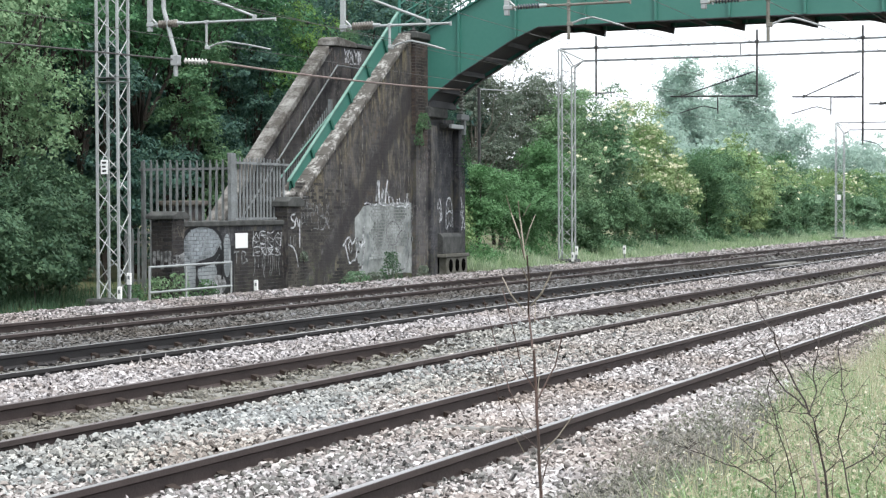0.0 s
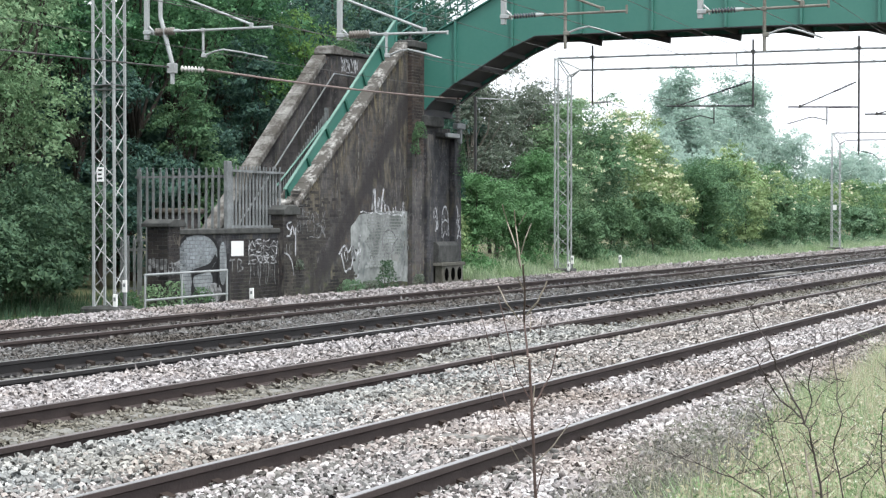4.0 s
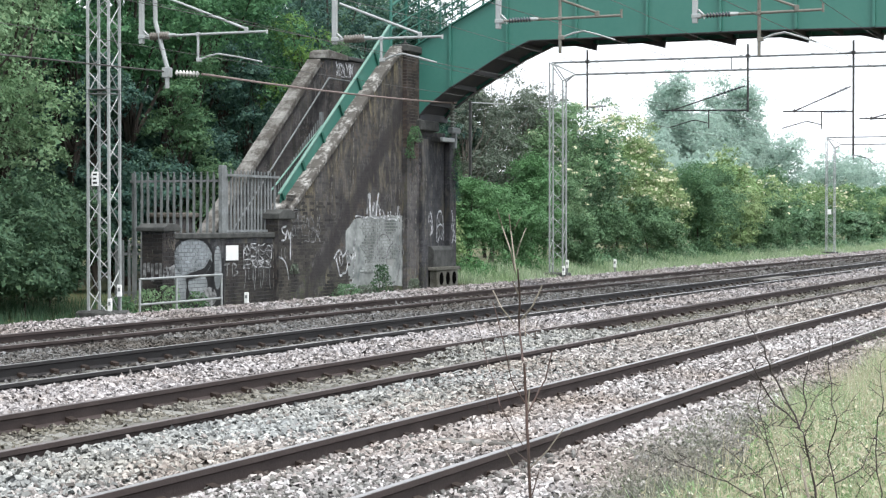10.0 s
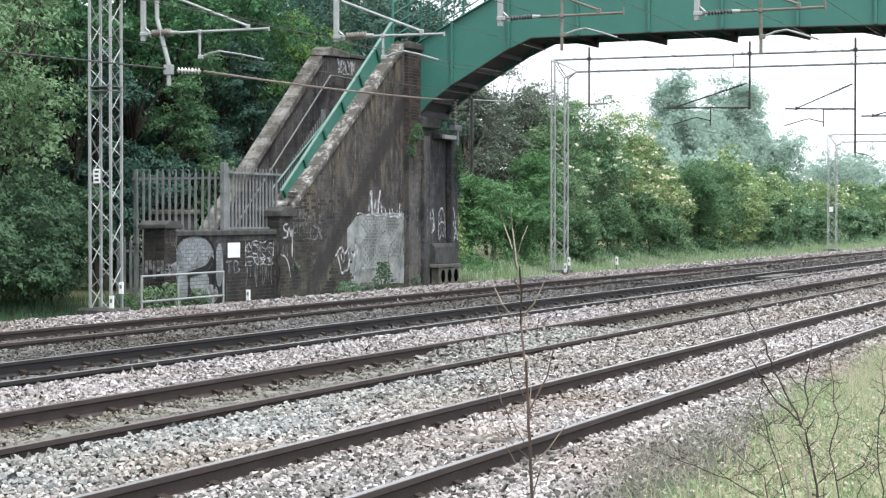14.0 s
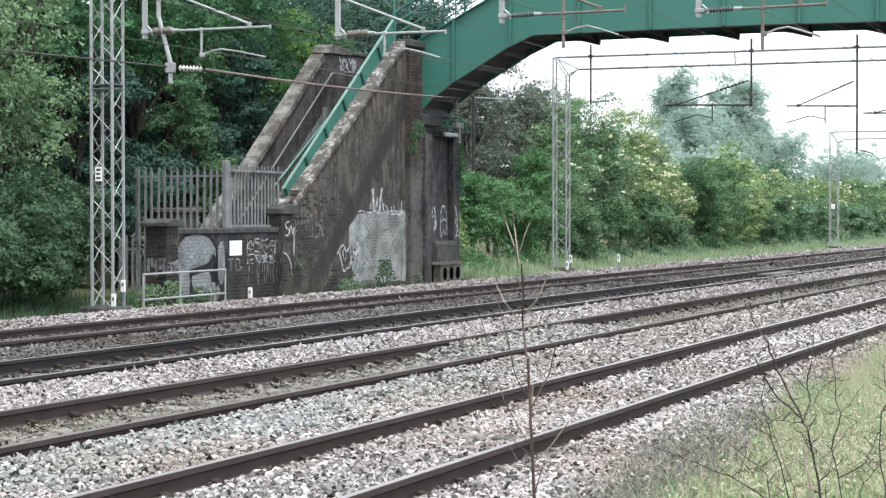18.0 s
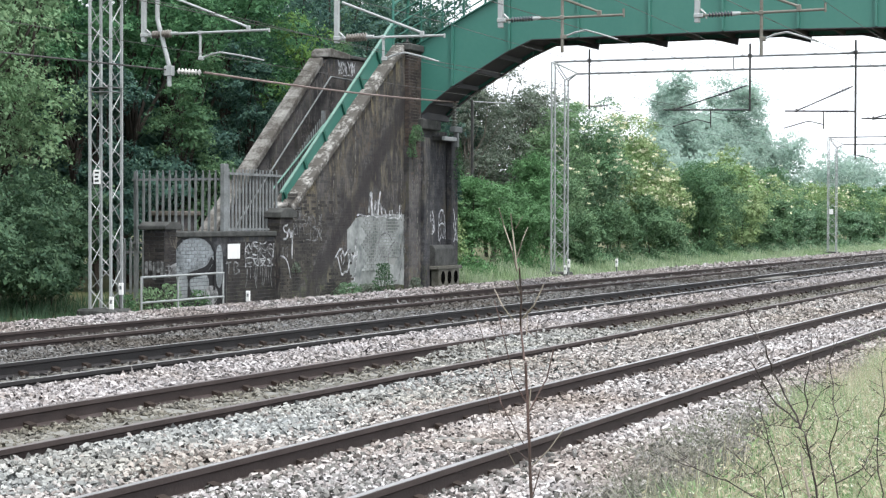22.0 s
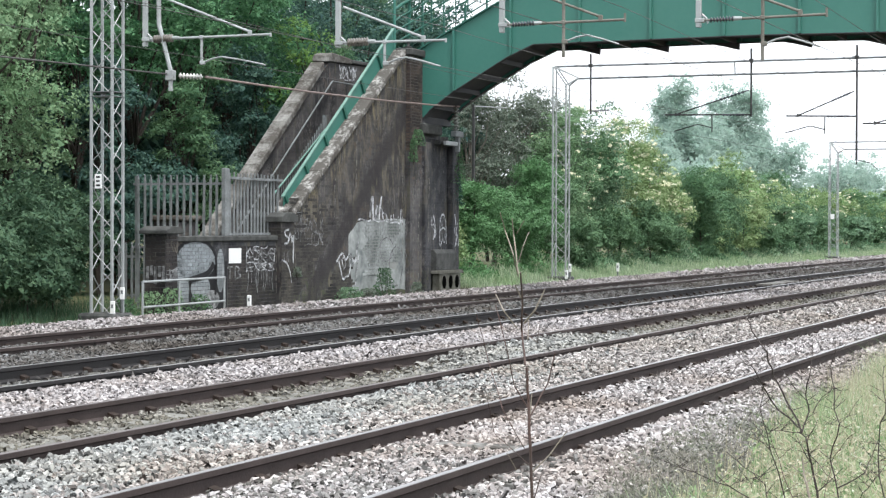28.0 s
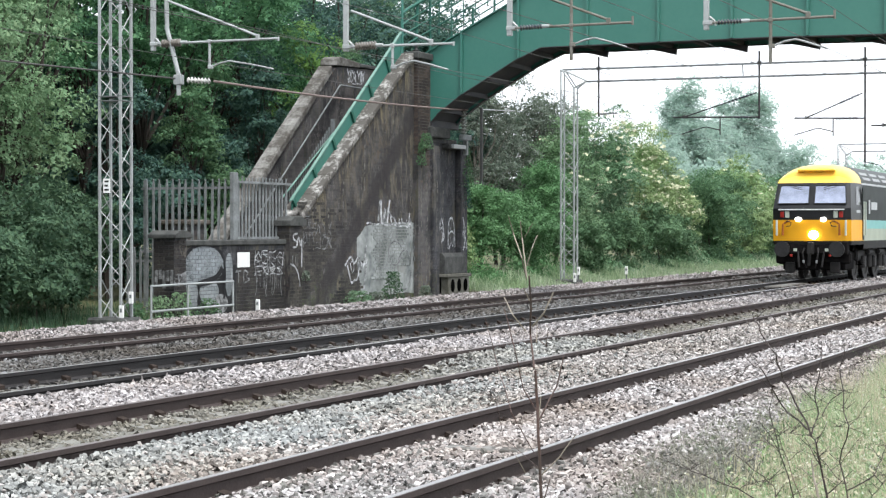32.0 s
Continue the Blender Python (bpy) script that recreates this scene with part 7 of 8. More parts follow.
rng_d = np.random.default_rng(78)
dx_, dy_ = rng_d.uniform(9, 21, 26000), rng_d.uniform(2.8, 4.6, 26000)
keep_ = (dx_ > 2.3 * dy_) & (rng_d.random(26000) < np.clip(1.0 - np.abs(dy_ - np.interp(dx_, [9, 12, 14, 18, 25], [3.3, 3.5, 3.8, 4.0, 4.1])) / 0.5, 0, np.interp(dx_, [12, 15, 19], [0.9, 0.5, 0.05])))
dx_, dy_ = dx_[keep_], dy_[keep_]
tagged(leaf_mesh("dead_debris", np.stack([dx_, dy_, np.maximum(gz(dy_), bed(dy_)) + rng_d.uniform(0, 0.09, len(dx_))], -1), 0.016, rng_d, M_DEAD, None, None, 0.35), "dark grey dead weed debris on the ballast edge", "debris", kind="stuff")

# ---- bare sapling and thorn twigs in front of the line ----
ACROSS = Vector((math.sin(radians(22.5)), -math.cos(radians(22.5)), 0))


def branch(t, material, p, q, r0, r1, rng, name="branch", thorns=0, kink=0.05):
    """A crooked tapering branch from p to q with short thorns."""
    p, q = Vector(p), Vector(q)
    ln = (q - p).length
    n = max(3, int(ln / 0.05))
    line = [p.lerp(q, i / n) + (Vector((rng.uniform(-1, 1), rng.uniform(-1, 1), rng.uniform(-1, 1))) * kink * ln / n * 2 if 0 < i < n else Vector()) for i in range(n + 1)]
    b = part(name, skin(bmesh.new(), line, r0, r1), material, t)
    for k in range(thorns):
        c = line[rng.randrange(1, n)]
        e = c + (ACROSS * rng.choice((-1, 1)) * rng.uniform(0.5, 1.2) + Vector((0, 0, rng.uniform(0.1, 1)))) * rng.uniform(0.012, 0.04)
        part("thorn", tubed(c, e, max(r1 * 0.55, 0.0007), 0.0004, 4), material, b)
    return line


def thicket(name, label, x, y, shoots, seed):
    """A bare plant of several shoots; each shoot is (places it passes, as metres aside and above the root, thickness, material)."""
    rng = random.Random(seed)
    t = empty(name, x, y, -0.3)
    tagged(t, label, "sapling")
    thin = 0.62 if "thorn" in name else 0.3
    for route, r, m in shoots:
        pts = [ACROSS * a + Vector((ACROSS.y, -ACROSS.x, 0)) * (rng.uniform(-0.08, 0.08) * (k > 0)) + Vector((0, 0, b)) for k, (a, b) in enumerate(route)]
        if route[0][1] < 1.29:
            pts = [Vector((pts[0].x, pts[0].y, 0.0))] + pts
        n = len(pts) - 1
        line = []
        for k, (p, q) in enumerate(zip(pts, pts[1:])):
            line += branch(t, m, p, q, r * (1 - thin * k / n), r * (1 - thin * (k + 1) / n), rng, "shoot", 3 if "thorn" in name else 0, 0.07 if "thorn" in name else 0.015)
        for k in range(max(1, len(line) // 9) if "thorn" in name else 0):
            c = line[rng.randrange(len(line) // 3, len(line))]
            e = c + (ACROSS * rng.choice((-1, 1)) * rng.uniform(0.4, 1.0) + Vector((0, 0, rng.uniform(0.2, 1.0)))) * rng.uniform(0.03, 0.09)
            branch(t, m, c, e, max(r * 0.35, 0.0008), 0.0006, rng, "twig", 2 if "thorn" in name else 0, 0.08)
    return t


thicket("sapling", "slender red brown bare sapling with pale dead tips", 4.149, 1.481, [
    ([(0.000, 1.278), (-0.009, 1.438), (-0.014, 1.543), (-0.020, 1.626)], 0.0042, M_TWIG_RED),
    ([(-0.020, 1.626), (-0.026, 1.703), (-0.029, 1.791), (-0.035, 1.846)], 0.0027, M_TWIG_RED),
    ([(-0.037, 1.835), (-0.050, 1.885), (-0.067, 1.945), (-0.080, 1.985)], 0.0016, M_TWIG_PALE),
    ([(-0.037, 1.840), (-0.041, 1.885), (-0.046, 1.934), (-0.051, 1.972)], 0.0018, M_TWIG_PALE),
    ([(-0.037, 1.868), (-0.026, 1.907), (-0.010, 1.940)], 0.0012, M_TWIG_PALE),
    ([(-0.041, 1.937), (-0.027, 1.966)], 0.0012, M_TWIG_PALE),
    ([(-0.023, 1.725), (0.002, 1.758), (0.024, 1.807)], 0.0022, M_TWIG_PALE),
    ([(-0.040, 1.714), (-0.070, 1.752), (-0.089, 1.791)], 0.0018, M_TWIG_PALE),
    ([(-0.031, 1.785), (-0.045, 1.816)], 0.0018, M_TWIG_PALE),
    ([(-0.014, 1.686), (-0.010, 1.730)], 0.0012, M_TWIG_PALE),
    ([(-0.014, 1.526), (-0.045, 1.576), (-0.067, 1.670), (-0.092, 1.769)], 0.0014, M_TWIG_RED),
    ([(-0.010, 1.499), (0.035, 1.581), (0.051, 1.653)], 0.0020, M_TWIG_RED),
    ([(-0.008, 1.510), (-0.004, 1.559)], 0.0018, M_TWIG_PALE),
    ([(-0.020, 1.427), (-0.075, 1.526), (-0.111, 1.653), (-0.136, 1.747)], 0.0012, M_TWIG_RED),
    ([(-0.008, 1.367), (0.040, 1.416), (0.079, 1.468)], 0.0018, M_TWIG_PALE),
    ([(-0.040, 1.378), (-0.064, 1.422)], 0.0014, M_TWIG_PALE),
    ([(-0.008, 1.389), (-0.092, 1.460), (-0.114, 1.570)], 0.0010, M_TWIG_RED),
    ([(-0.001, 1.300), (0.018, 1.367)], 0.0016, M_TWIG_RED),
    ([(-0.023, 1.703), (0.007, 1.681), (0.010, 1.725)], 0.0009, M_TWIG_RED)], 5)
thicket("thorn_sapling", "bare dark thorny bush in the near grass", 4.609, 0.893, [
    ([(0.000, 1.224), (-0.019, 1.344), (-0.043, 1.428), (-0.046, 1.445)], 0.0040, M_TWIG),
    ([(-0.046, 1.445), (-0.079, 1.524), (-0.109, 1.583), (-0.142, 1.649), (-0.172, 1.697), (-0.184, 1.745)], 0.0026, M_TWIG),
    ([(-0.055, 1.459), (-0.109, 1.518), (-0.151, 1.577), (-0.175, 1.613), (-0.197, 1.619)], 0.0024, M_TWIG),
    ([(-0.197, 1.619), (-0.235, 1.598), (-0.263, 1.589), (-0.268, 1.558)], 0.0014, M_TWIG),
    ([(-0.046, 1.445), (-0.019, 1.494), (-0.026, 1.535), (-0.022, 1.607), (-0.013, 1.667)], 0.0022, M_TWIG),
    ([(-0.019, 1.494), (0.011, 1.530), (0.042, 1.565)], 0.0014, M_TWIG),
    ([(-0.046, 1.446), (-0.124, 1.452)], 0.0012, M_TWIG),
    ([(-0.037, 1.404), (-0.013, 1.380), (0.014, 1.344)], 0.0014, M_TWIG)], 61)
thicket("thorn_sapling", "slender bare thorny sapling in the near grass", 4.933, 0.895, [
    ([(0.000, 1.177), (-0.024, 1.336), (-0.027, 1.445), (-0.024, 1.559), (-0.023, 1.655)], 0.0024, M_TWIG),
    ([(-0.024, 1.590), (0.017, 1.597)], 0.0010, M_TWIG),
    ([(-0.027, 1.434), (-0.055, 1.435)], 0.0010, M_TWIG),
    ([(-0.029, 1.483), (0.001, 1.540)], 0.0009, M_TWIG),
    ([(-0.050, 1.247), (-0.012, 1.336), (0.022, 1.419)], 0.0014, M_TWIG_RED)], 62)
thicket("thorn_sapling", "low bare thorny sapling leaning over the grass edge", 4.361, 0.968, [
    ([(0.000, 1.279), (0.000, 1.336), (-0.045, 1.379), (-0.099, 1.422)], 0.0018, M_TWIG),
    ([(0.000, 1.279), (-0.090, 1.339), (-0.148, 1.356), (-0.199, 1.376), (-0.217, 1.396)], 0.0020, M_TWIG),
    ([(-0.090, 1.339), (-0.062, 1.371)], 0.0010, M_TWIG),
    ([(-0.039, 1.336), (-0.033, 1.362)], 0.0010, M_TWIG)], 63)
thicket("thorn_sapling", "thin bare thorny sapling in the near grass", 4.678, 0.987, [
    ([(0.000, 1.233), (-0.049, 1.392), (-0.070, 1.496), (-0.078, 1.557)], 0.0020, M_TWIG),
    ([(0.023, 1.221), (-0.012, 1.361), (-0.037, 1.429)], 0.0016, M_TWIG_RED),
    ([(-0.058, 1.453), (-0.031, 1.429)], 0.0010, M_TWIG)], 64)
thicket("thorn_sapling", "bare dark thorny sapling in the near grass", 4.566, 0.734, [
    ([(0.000, 1.252), (0.000, 1.451), (-0.006, 1.533), (0.003, 1.615)], 0.0020, M_TWIG),
    ([(-0.111, 1.322), (-0.047, 1.363), (-0.018, 1.392), (0.000, 1.439)], 0.0018, M_TWIG),
    ([(-0.059, 1.287), (-0.029, 1.357), (-0.022, 1.381)], 0.0012, M_TWIG),
    ([(-0.047, 1.369), (-0.018, 1.322)], 0.0012, M_TWIG),
    ([(-0.003, 1.392), (0.015, 1.404)], 0.0010, M_TWIG)], 65)
thicket("thorn_stump", "pale broken stump of a bare sapling", 4.549, 0.908, [
    ([(0.004, 1.256), (-0.005, 1.327), (-0.011, 1.386)], 0.0050, M_TWIG_PALE)], 66)


# ---- locomotive ----
L_YELLOW = mat("warning_yellow_paint", (0.78, 0.37, 0.015), 0.4, tint=(0.74, 0.36, 0.014), scale=2, fine=20, bump=0.02, spec=0.25)
# Paler copy of the warning yellow, with light on the roof put into it.
L_ROOFYEL = mat("cab_roof_yellow_paint", (0.82, 0.53, 0.075), 0.3, tint=(0.74, 0.44, 0.05), scale=2, fine=20, bump=0.02, spec=0.5)
L_BLACK = mat("black_cab_paint", (0.012, 0.013, 0.015), 0.4, scale=3, bump=0.02, spec=0.4)
L_GREY = mat("dark_grey_body_paint", (0.026, 0.032, 0.030), 0.6, scale=2, fine=15, bump=0.03, spec=0.2)
L_CREAM = mat("pale_grey_body_paint", (0.50, 0.54, 0.47), 0.45, vary=0.08, scale=2, bump=0.02)
L_AQUA = mat("light_blue_stripe_paint", (0.16, 0.42, 0.40), 0.45, vary=0.08, scale=2, bump=0.02)
# Grey made pale and slightly metallic to stand for reflected sky.
L_PANEL = mat("dusty_cantrail_panel", (0.24, 0.25, 0.24), 0.35, 0.2, tint=(0.12, 0.125, 0.12), scale=3, bump=0.02, spec=0.5)
L_SILL = mat("pale_green_grey_paint", (0.36, 0.40, 0.31), 0.45, vary=0.1, scale=2, bump=0.02)
L_ROOF = mat("sooty_roof_paint", (0.06, 0.065, 0.065), 0.6, scale=2, fine=20)
L_UNDER = mat("sooty_underframe", (0.011, 0.011, 0.012), 0.75, tint=(0.022, 0.020, 0.019), scale=4, fine=25, bump=0.3)
# Pale metallic tint stands in for the sky light seen in the glass.
L_GLASS = mat("reflecting_windscreen", (0.42, 0.45, 0.56), 0.12, 0.85, vary=0.12, scale=1.2, fine=4, bump=0.0, spec=0.5)
L_WINDOW = mat("dark_side_window", (0.014, 0.016, 0.018), 0.15, 0.0, scale=1, bump=0.0, spec=0.6)
L_BEAM = mat("black_grimed_buffer_beam", (0.005, 0.005, 0.006), 0.9, tint=(0.014, 0.012, 0.011), scale=6, fine=25, bump=0.3, spec=0.1)
L_BUFFER = mat("worn_buffer_face", (0.034, 0.034, 0.036), 0.5, 0.3, tint=(0.02, 0.019, 0.018), scale=6, fine=30, bump=0.1)
L_STEEL = mat("worn_wheel_steel", (0.05, 0.045, 0.042), 0.6, 0.3, scale=5)
L_ORANGE = mat("orange_jumper_cable", (0.38, 0.11, 0.02), 0.6, scale=5)
L_RED = mat("red_lamp_lens", (0.45, 0.03, 0.02), 0.3, scale=5)
L_SILVER = mat("silver_window_trim", (0.5, 0.51, 0.52), 0.4, 0.5, vary=0.1)
L_LAMP = glow("lit_headlamp", (1.0, 0.93, 0.97), 6.0)
L_MARK = glow("lit_marker_lamp", (1.0, 0.96, 0.88), 3.0)

LEN = 19.3
SIDE = [(1.335, 1.02), (1.345, 1.28), (1.345, 1.72), (1.345, 2.02), (1.335, 2.32), (1.30, 2.75), (1.25, 3.14)]
ROOFN = 8


def nose_x(z):
    return np.interp(z, [1.0, 1.28, 2.02, 2.32, 3.14, 3.8], [0.14, 0.05, 0.02, 0.0, 0.34, 0.75])


def body_point(y, z, k, roof):
    """k runs from 0 at the cab front to 1 where the cab meets the body."""
    e = math.sin(k * math.pi / 2)
    xf = nose_x(z)
    x = xf + (1.75 - xf) * (1 - math.cos(k * math.pi / 2)) if roof else xf + (1.75 - xf) * k
    yy = y * (0.93 + 0.07 * e)
    zz = 3.14 + (z - 3.14) * (0.42 + 0.58 * e) if roof else z
    return x, yy, zz


def roof_ring():
    return [(1.25 * math.cos(a) ** 0.85, 3.14 + 0.64 * math.sin(a)) for a in np.linspace(0, math.pi / 2 - 0.0001, ROOFN)]


def strip(bm, grid):
    rows = [[bm.verts.new(p) for p in r] for r in grid]
    for a, b in zip(rows, rows[1:]):
        for i in range(len(a) - 1):
            bm.faces.new((a[i], a[i + 1], b[i + 1], b[i]))


def flip(p, rear):
    return (LEN - p[0], p[1], p[2]) if rear else p


def cab_band(zs, rear):
    """Front and both cab sides between heights, wrapped round in one skin."""
    bm = bmesh.new()
    grid = []
    for z in zs:
        w = np.interp(z, [s[1] for s in SIDE], [s[0] for s in SIDE])
        row = [body_point(-w, z, k, False) for k in np.linspace(1, 0, 5)]
        x0 = nose_x(z)
        for u in np.linspace(-0.86, 0.86, 7):
            row.append((x0 - 0.10 * (1 - u * u) - 0.02, u * w * 0.93, z))
        row += [body_point(w, z, k, False) for k in np.linspace(0, 1, 5)]
        grid.append([flip(p, rear) for p in row])
    strip(bm, grid)
    bmesh.ops.recalc_face_normals(bm, faces=bm.faces)
    return bm


def cab_roof(rear):
    bm = bmesh.new()
    ring = roof_ring()
    full = [(-y, z) for y, z in ring] + [(y, z) for y, z in reversed(ring[:-1])]
    grid = []
    for k in np.linspace(0, 1, 7):
        grid.append([flip(body_point(y, z, k, True), rear) for y, z in full])
    strip(bm, grid)
    z0 = 3.14
    front = [body_point(y, z, 0, True) for y, z in full]
    bm.faces.new([bm.verts.new(flip(p, rear)) for p in front])
    bmesh.ops.recalc_face_normals(bm, faces=bm.faces)
    return bm


loco = empty("diesel_locomotive")
tagged(loco, "diesel locomotive with yellow cab, dark grey and pale blue striped sides", "locomotive")


def side_band(z0, z1, x0, x1, name, material, label=""):
    for s in (-1, 1):
        bm = bmesh.new()
        zs = np.linspace(z0, z1, 3)
        strip(bm, [[(x, s * np.interp(z, [p[1] for p in SIDE], [p[0] for p in SIDE]), z) for x in (x0, x1)] for z in zs])
        part(name, bm, material, loco, label)


side_band(1.28, 1.67, 1.75, LEN - 1.75, "lower_side_band", L_SILL, "pale grey lower body band")
side_band(1.67, 1.95, 1.75, LEN - 1.75, "side_stripe", L_AQUA, "light blue body stripe")
side_band(1.95, 3.14, 1.75, LEN - 1.75, "body_side", L_GREY, "dark grey body side")
side_band(1.02, 1.28, 1.75, LEN - 1.75, "solebar", L_UNDER)
bm = bmesh.new()
ring = roof_ring()
full = [(-y, z) for y, z in ring] + [(y, z) for y, z in reversed(ring[:-1])]
strip(bm, [[(x, y, z) for y, z in full] for x in np.linspace(1.75, LEN - 1.75, 8)])
part("roof", bm, L_ROOF, loco, "dark sooty curved roof", True)
for s in (-1, 1):
    for k in range(8):
        x = 2.3 + k * 1.85
        ry = [(1.25 * math.cos(a) ** 0.85, 3.14 + 0.64 * math.sin(a)) for a in (0.18, 0.62)]
        bm = bmesh.new()
        strip(bm, [[(x, s * (y + 0.012), z + 0.012), (x + 1.35, s * (y + 0.012), z + 0.012)] for y, z in ry])
        part("roof_window", bm, L_PANEL, loco, "cantrail window panel, pale grey for reflected sky")
    part("cantrail_strip", boxed(1.75, LEN - 1.75, s * 1.25 - 0.012, s * 1.25 + 0.012, 3.10, 3.16), L_SILVER, loco)
    part("lettering_bars", boxed(2.6, 2.85, s * 1.352 - 0.004, s * 1.352 + 0.004, 2.16, 2.62), L_SILVER, loco, "pale plain bars where lettering stands")
    part("lettering_bars", boxed(3.1, 4.2, s * 1.349 - 0.004, s * 1.349 + 0.004, 2.3, 2.55), L_SILVER, loco)
    part("fuel_tank", boxed(7.6, 11.6, s * 0.75 - 0.5, s * 0.75 + 0.5, 0.42, 1.0, 0.05), L_UNDER, loco)
for rear in (False, True):
    part("cab_lower_panel", cab_band([1.28, 1.5, 1.75, 1.95], rear), L_YELLOW, loco, "bright yellow warning panel")
    band = part("cab_window_band", cab_band([1.95, 2.32, 2.55, 2.85, 3.14], rear), L_BLACK, loco, "black window band")
    part("cab_skirt", cab_band([1.16, 1.28], rear), L_UNDER, loco)
    part("cab_roof", cab_roof(rear), L_ROOFYEL, loco, "yellow domed cab roof, paled for light from above", True)
    sx = (lambda x: LEN - x) if rear else (lambda x: x)
    sg_ = -1 if rear else 1
    # windscreens lean back with the nose
    for s in (-1, 1):
        q = []
        for z in (2.47, 3.06):
            x0 = nose_x(z) - 0.155
            q.append([(sx(x0 + 0.02), s * 0.085, z), (sx(x0 + 0.075), s * (1.10 if z < 2.6 else 1.04), z)])
        bm = bmesh.new()
        strip(bm, q)
        part("windscreen", bm, L_GLASS, band, "pale reflecting windscreen")
        bm = bmesh.new()
        (a, b), (c, d) = [[Vector(v) + Vector((-0.012 * sg_, 0, 0)) for v in r] for r in q]
        for u, v in ((a, b), (b, d), (d, c), (c, a)):
            tube(bm, u, v, 0.02, seg=5)
        part("window_frame", bm, L_BLACK, band)
        part("wiper", tubed((sx(nose_x(3.08) - 0.19), s * 0.75, 3.08), (sx(nose_x(2.95) - 0.18), s * 0.35, 2.97), 0.012, seg=5), L_UNDER, band)
        # lamps
        part("tail_lamp", boxed(min(sx(-0.075), sx(-0.02)), max(sx(-0.075), sx(-0.02)), s * 0.94 - 0.06, s * 0.94 + 0.06, 2.03, 2.22, 0.01), L_RED, band, "square red tail lamp")
        part("marker_panel", boxed(min(sx(-0.085), sx(-0.02)), max(sx(-0.085), sx(-0.02)), s * 0.77 - 0.07, s * 0.77 + 0.07, 2.02, 2.23, 0.01), L_CREAM, band, "square white lamp lens")
        bm = bmesh.new()
        bmesh.ops.create_cone(bm, cap_ends=True, segments=14, radius1=0.095, radius2=0.085, depth=0.05, matrix=pose(sx(-0.13), s * 0.40, 1.965, 0, 90) @ Matrix.Diagonal((0.8, 1.15, 1, 1)))
        part("marker_lamp", bm, L_MARK if not rear else L_CREAM, band, "round lit white marker lamp")
        for nm, mt, z0, z1, k0, k1, lb in (("cab_side_window", L_WINDOW, 2.42, 3.02, 0.36, 0.68, "dark cab side window"), ("number_panel", L_SILVER, 2.18, 2.27, 0.36, 0.66, "pale plain number bar")):
            bm = bmesh.new()
            rows_ = []
            for z in (z0, z1):
                w = np.interp(z, [q_[1] for q_ in SIDE], [q_[0] for q_ in SIDE])
                rows_.append([flip(body_point(s * (w + 0.012), z, k, False), rear) for k in (k0, (k0 + k1) / 2, k1)])
            strip(bm, rows_)
            part(nm, bm, mt, band, lb)
        for xx in (1.45, 1.78):
            part("door_handrail", tubed((sx(xx), s * 1.40, 1.45), (sx(xx), s * 1.40, 2.55), 0.022), L_CREAM, loco, "pale vertical door handrail")
        part("cab_door", boxed(min(sx(1.5), sx(1.74)), max(sx(1.5), sx(1.74)), s * 1.335 - 0.02, s * 1.335 + 0.02, 1.3, 3.0), L_GREY, loco)
        # buffers
        bf = part("buffer_shank", tubed((sx(0.12), s * 0.865, 1.02), (sx(-0.38), s * 0.865, 1.02), 0.11, 0.09, 14), L_UNDER, loco)
        bm = bmesh.new()
        bmesh.ops.create_cone(bm, cap_ends=True, segments=20, radius1=0.25, radius2=0.25, depth=0.06, matrix=pose(sx(-0.40), s * 0.865, 1.02, 0, 90))
        part("buffer_head", bm, L_BUFFER, bf, "round black buffer head")
        # orange jumper cables
        bm = bmesh.new()
        tube(bm, (sx(-0.12), s * 0.90, 1.82), (sx(-0.13), s * 0.91, 1.46), 0.028, 0.04)
        tube(bm, (sx(-0.12), s * 0.90, 1.82), (sx(-0.12), s * 0.68, 1.92), 0.02)
        part("jumper_cable", bm, L_ORANGE, loco, "orange jumper cable and socket")
        part("lamp_bracket", boxed(min(sx(-0.14), sx(-0.08)), max(sx(-0.14), sx(-0.08)), s * 1.10 - 0.03, s * 1.10 + 0.03, 1.45, 1.95, 0.01), L_CREAM, loco, "pale vertical grab rail")
        part("air_hose", tubed((sx(-0.1), s * 0.42, 0.95), (sx(-0.2), s * 0.36, 0.45), 0.035), L_UNDER, loco)
        part("hose_tap", boxed(min(sx(-0.16), sx(-0.1)), max(sx(-0.16), sx(-0.1)), s * 0.5 - 0.05, s * 0.5 + 0.05, 0.95, 1.04), L_CREAM, loco)
        part("tap_lamp", boxed(min(sx(-0.2), sx(-0.14)), max(sx(-0.2), sx(-0.14)), s * 0.62 - 0.035, s * 0.62 + 0.035, 0.78, 0.85, 0.01), L_RED, loco, "small red pipe tap")
        part("brake_hose", skin(bmesh.new(), [(sx(-0.05), s * 0.22, 1.05), (sx(-0.2), s * 0.25, 0.9), (sx(-0.24), s * 0.2, 0.6), (sx(-0.12), s * 0.14, 0.42)], 0.028, 0.026), L_UNDER, loco)
        part("hose_end", tubed((sx(-0.26), s * 0.21, 0.66), (sx(-0.24), s * 0.2, 0.58), 0.034), L_SILVER, loco)
        part("cable_loop", skin(bmesh.new(), [(sx(-0.1), s * 0.86, 1.86), (sx(-0.16), s * 0.74, 1.92), (sx(-0.17), s * 0.62, 1.86), (sx(-0.15), s * 0.66, 1.76), (sx(-0.1), s * 0.8, 1.74)], 0.016, 0.016), L_BLACK, loco)
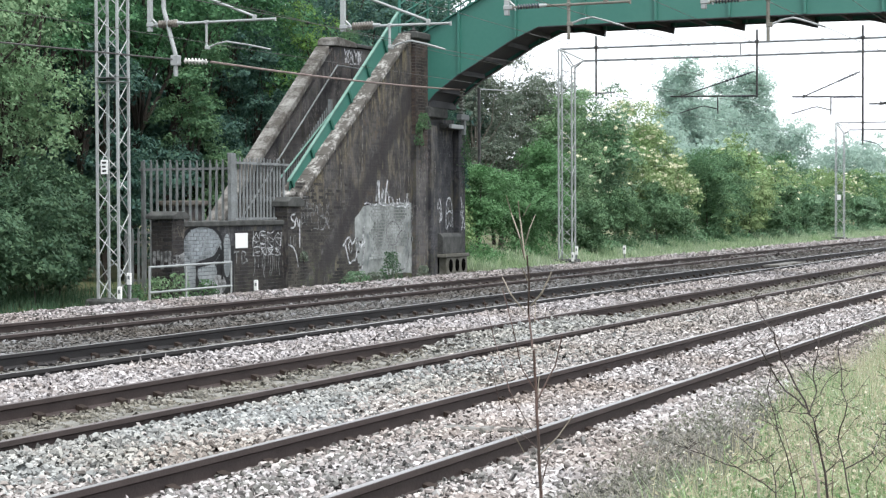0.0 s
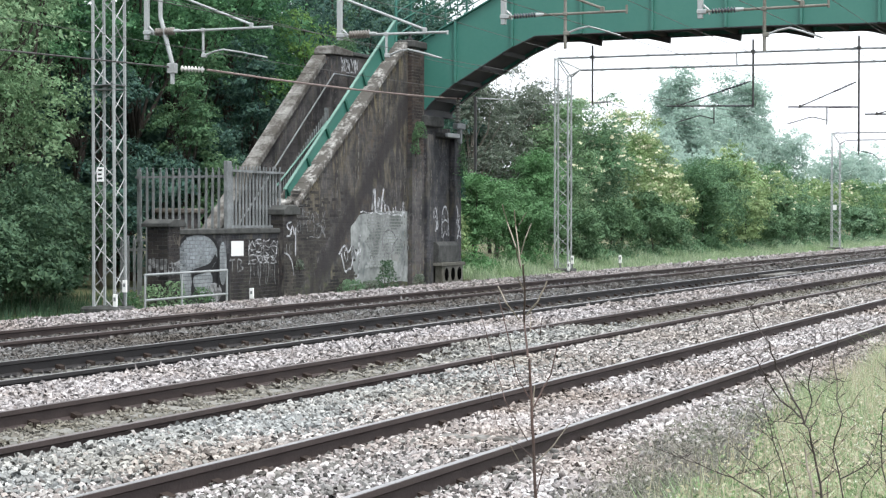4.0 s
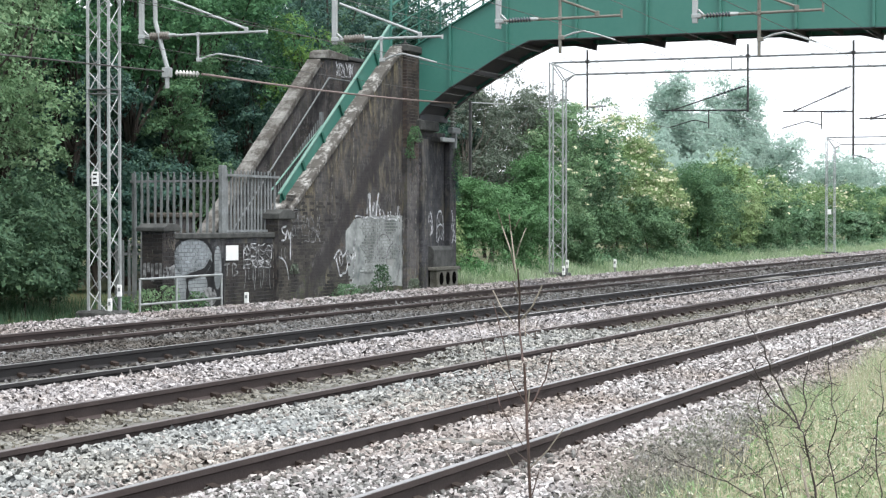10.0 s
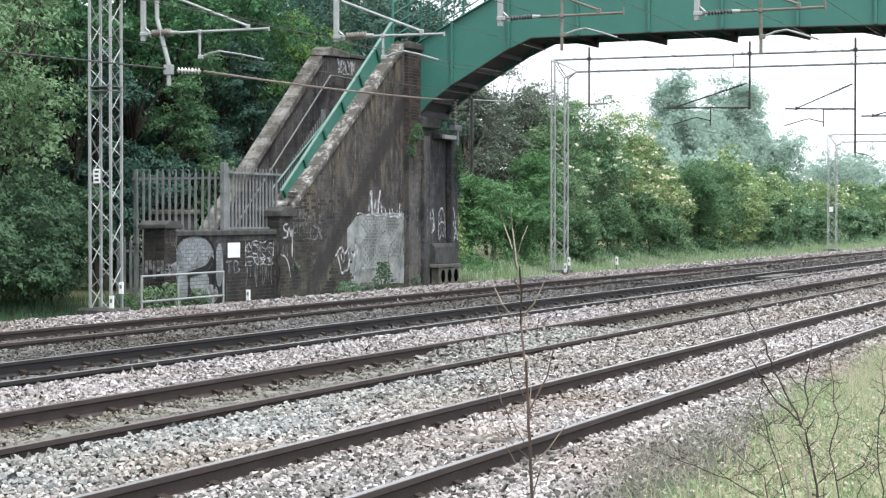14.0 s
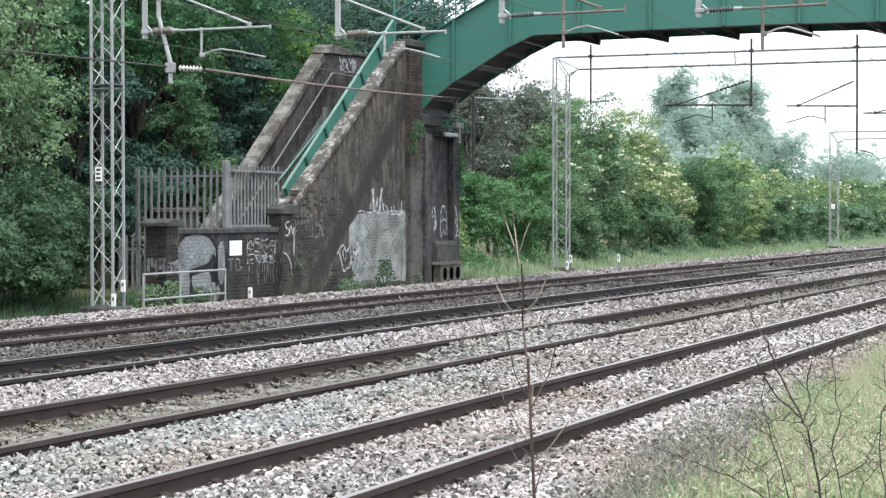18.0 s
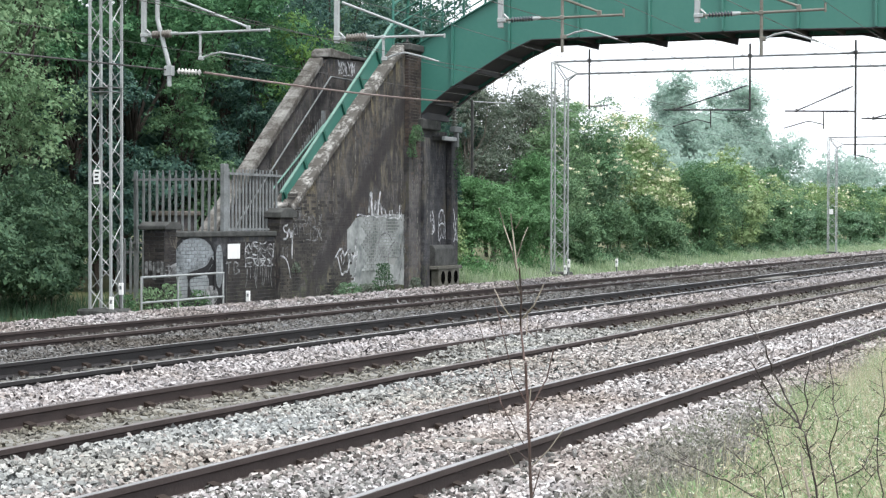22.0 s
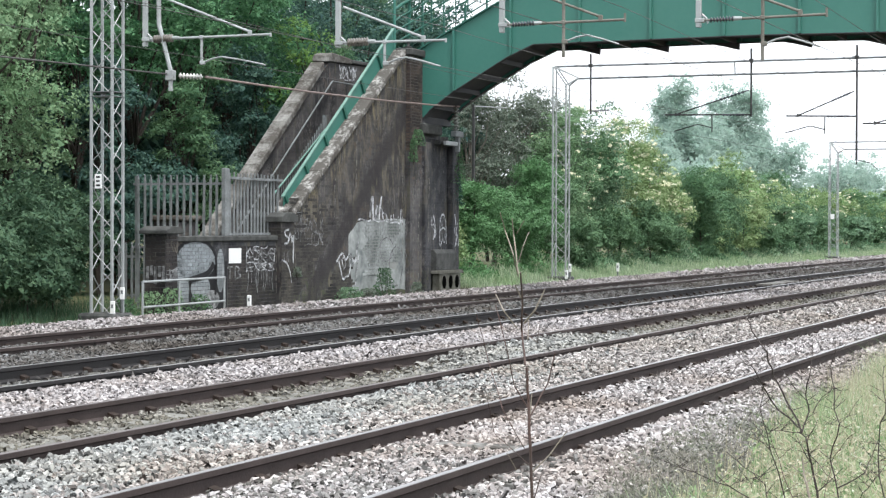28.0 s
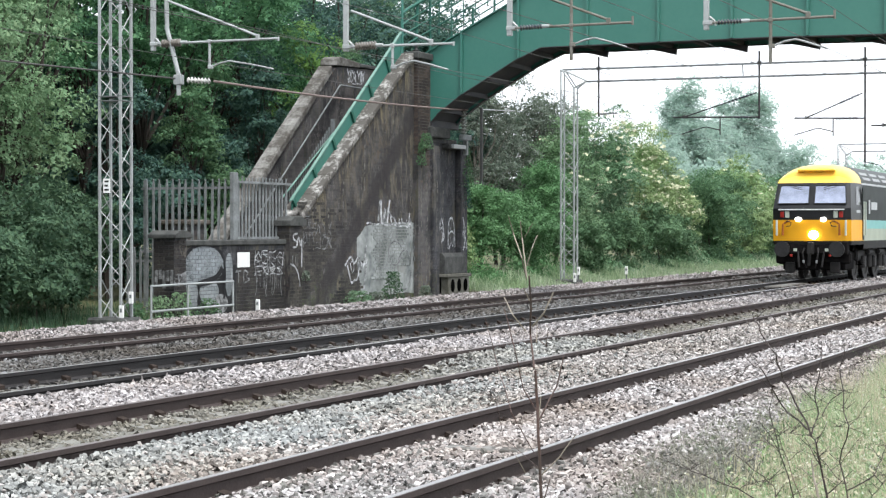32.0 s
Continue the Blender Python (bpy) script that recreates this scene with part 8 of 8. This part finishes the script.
        part("snow_plough", boxed(min(sx(0.1), sx(0.2)), max(sx(0.1), sx(0.2)), s * 0.72 - 0.16, s * 0.72 + 0.16, 0.25, 0.6, 0.03), L_UNDER, loco)
    part("white_trim", boxed(min(sx(-0.135), sx(-0.06)), max(sx(-0.135), sx(-0.06)), -1.05, 1.05, 2.265, 2.30), M_WHITE, band, "thin white trim line")
    bm = bmesh.new()
    bmesh.ops.create_cone(bm, cap_ends=True, segments=18, radius1=0.145, radius2=0.145, depth=0.06, matrix=pose(sx(-0.13), -0.08, 1.47, 0, 90) @ Matrix.Diagonal((0.92, 1.08, 1, 1)))
    part("headlamp", bm, L_LAMP if not rear else L_CREAM, loco, "bright lit headlamp")
    part("buffer_beam", boxed(min(sx(-0.02), sx(0.3)), max(sx(-0.02), sx(0.3)), -1.15, 1.15, 0.86, 1.26, 0.03), L_BEAM, loco)
    part("bogie_headstock", boxed(min(sx(0.35), sx(1.9)), max(sx(0.35), sx(1.9)), -1.0, 1.0, 0.34, 0.95, 0.05), L_BEAM, loco)
    part("sand_box", boxed(min(sx(0.2), sx(0.5)), max(sx(0.2), sx(0.5)), -1.2, 1.2, 0.55, 0.9, 0.05), L_BEAM, loco)
    part("coupling_hook", boxed(min(sx(-0.35), sx(0)), max(sx(-0.35), sx(0)), -0.09, 0.09, 0.85, 1.25, 0.03), L_UNDER, loco)
    part("coupling_chain", tubed((sx(-0.3), 0, 0.95), (sx(-0.22), 0.05, 0.5), 0.06), L_UNDER, loco)
    part("roof_box", boxed(min(sx(0.62), sx(0.95)), max(sx(0.62), sx(0.95)), -0.60, 0.60, 3.52, 3.60, 0.03), L_ROOFYEL, loco, "yellow route box on the cab roof")
# bogies
wheelsets = []
wheel0 = None
for c in (4.6, LEN - 4.6):
    for s in (-1, 1):
        fr = part("bogie_frame", boxed(c - 2.75, c + 2.75, s * 1.05 - 0.08, s * 1.05 + 0.08, 0.62, 0.98, 0.05), L_UNDER, loco)
        for k in (-1.95, 0.0, 1.95):
            part("axle_box", boxed(c + k - 0.2, c + k + 0.2, s * 1.16 - 0.08, s * 1.16 + 0.08, 0.38, 0.78, 0.04), L_UNDER, fr)
        for k in (-1.0, 1.0):
            part("spring", tubed((c + k, s * 1.16, 0.4), (c + k, s * 1.16, 0.85), 0.12, seg=10), L_UNDER, fr)
            part("brake_cylinder", tubed((c + k * 1.45, s * 1.2, 0.9), (c + k * 0.6, s * 1.2, 0.9), 0.09, seg=10), L_UNDER, fr)
        part("step", boxed(1.35, 1.85, s * 1.25 - 0.1, s * 1.25 + 0.1, 0.5, 0.54), L_UNDER, loco)
    for k in (-1.95, 0.0, 1.95):
        ws = new("wheelset")
        ws.parent = loco
        ws.location = (c + k, 0, 0.57)
        for s in (-1, 1):
            if wheel0 is None:
                bm = lathe([(0.12, -0.09), (0.12, -0.06), (0.44, -0.05), (0.46, -0.065), (0.57, -0.065), (0.575, 0.05), (0.605, 0.06), (0.60, 0.085), (0.46, 0.08), (0.44, 0.05), (0.1, 0.06)], 28)
                bmesh.ops.recalc_face_normals(bm, faces=bm.faces)
                wheel0 = part("wheel", bm, L_STEEL, ws)
                wheel0.matrix_basis = pose(0, -0.80, 0, 90)
            else:
                again(wheel0, ws, pose(0, s * 0.80, 0, 90 if s < 0 else -90))
        part("axle", tubed((0, -0.75, 0), (0, 0.75, 0), 0.085), L_UNDER, ws)
        wheelsets.append(ws)


def motions():
    speed, x_end, clip = 15.1, 59.5, 32.0
    walk(loco, [(t, pose(x_end + speed * (clip - t), TRACKS["third"], 0.0)) for t in (0.0, 8.0, 16.0, 24.0, 28.0, 30.0, 31.0, 32.0)])
    for ws in wheelsets:
        at = ws.location.copy()
        walk(ws, [(f / FPS, pose(at.x, at.y, at.z, 0, -math.degrees(speed * f / FPS / 0.57), 0)) for f in range(0, 961)])


motions()
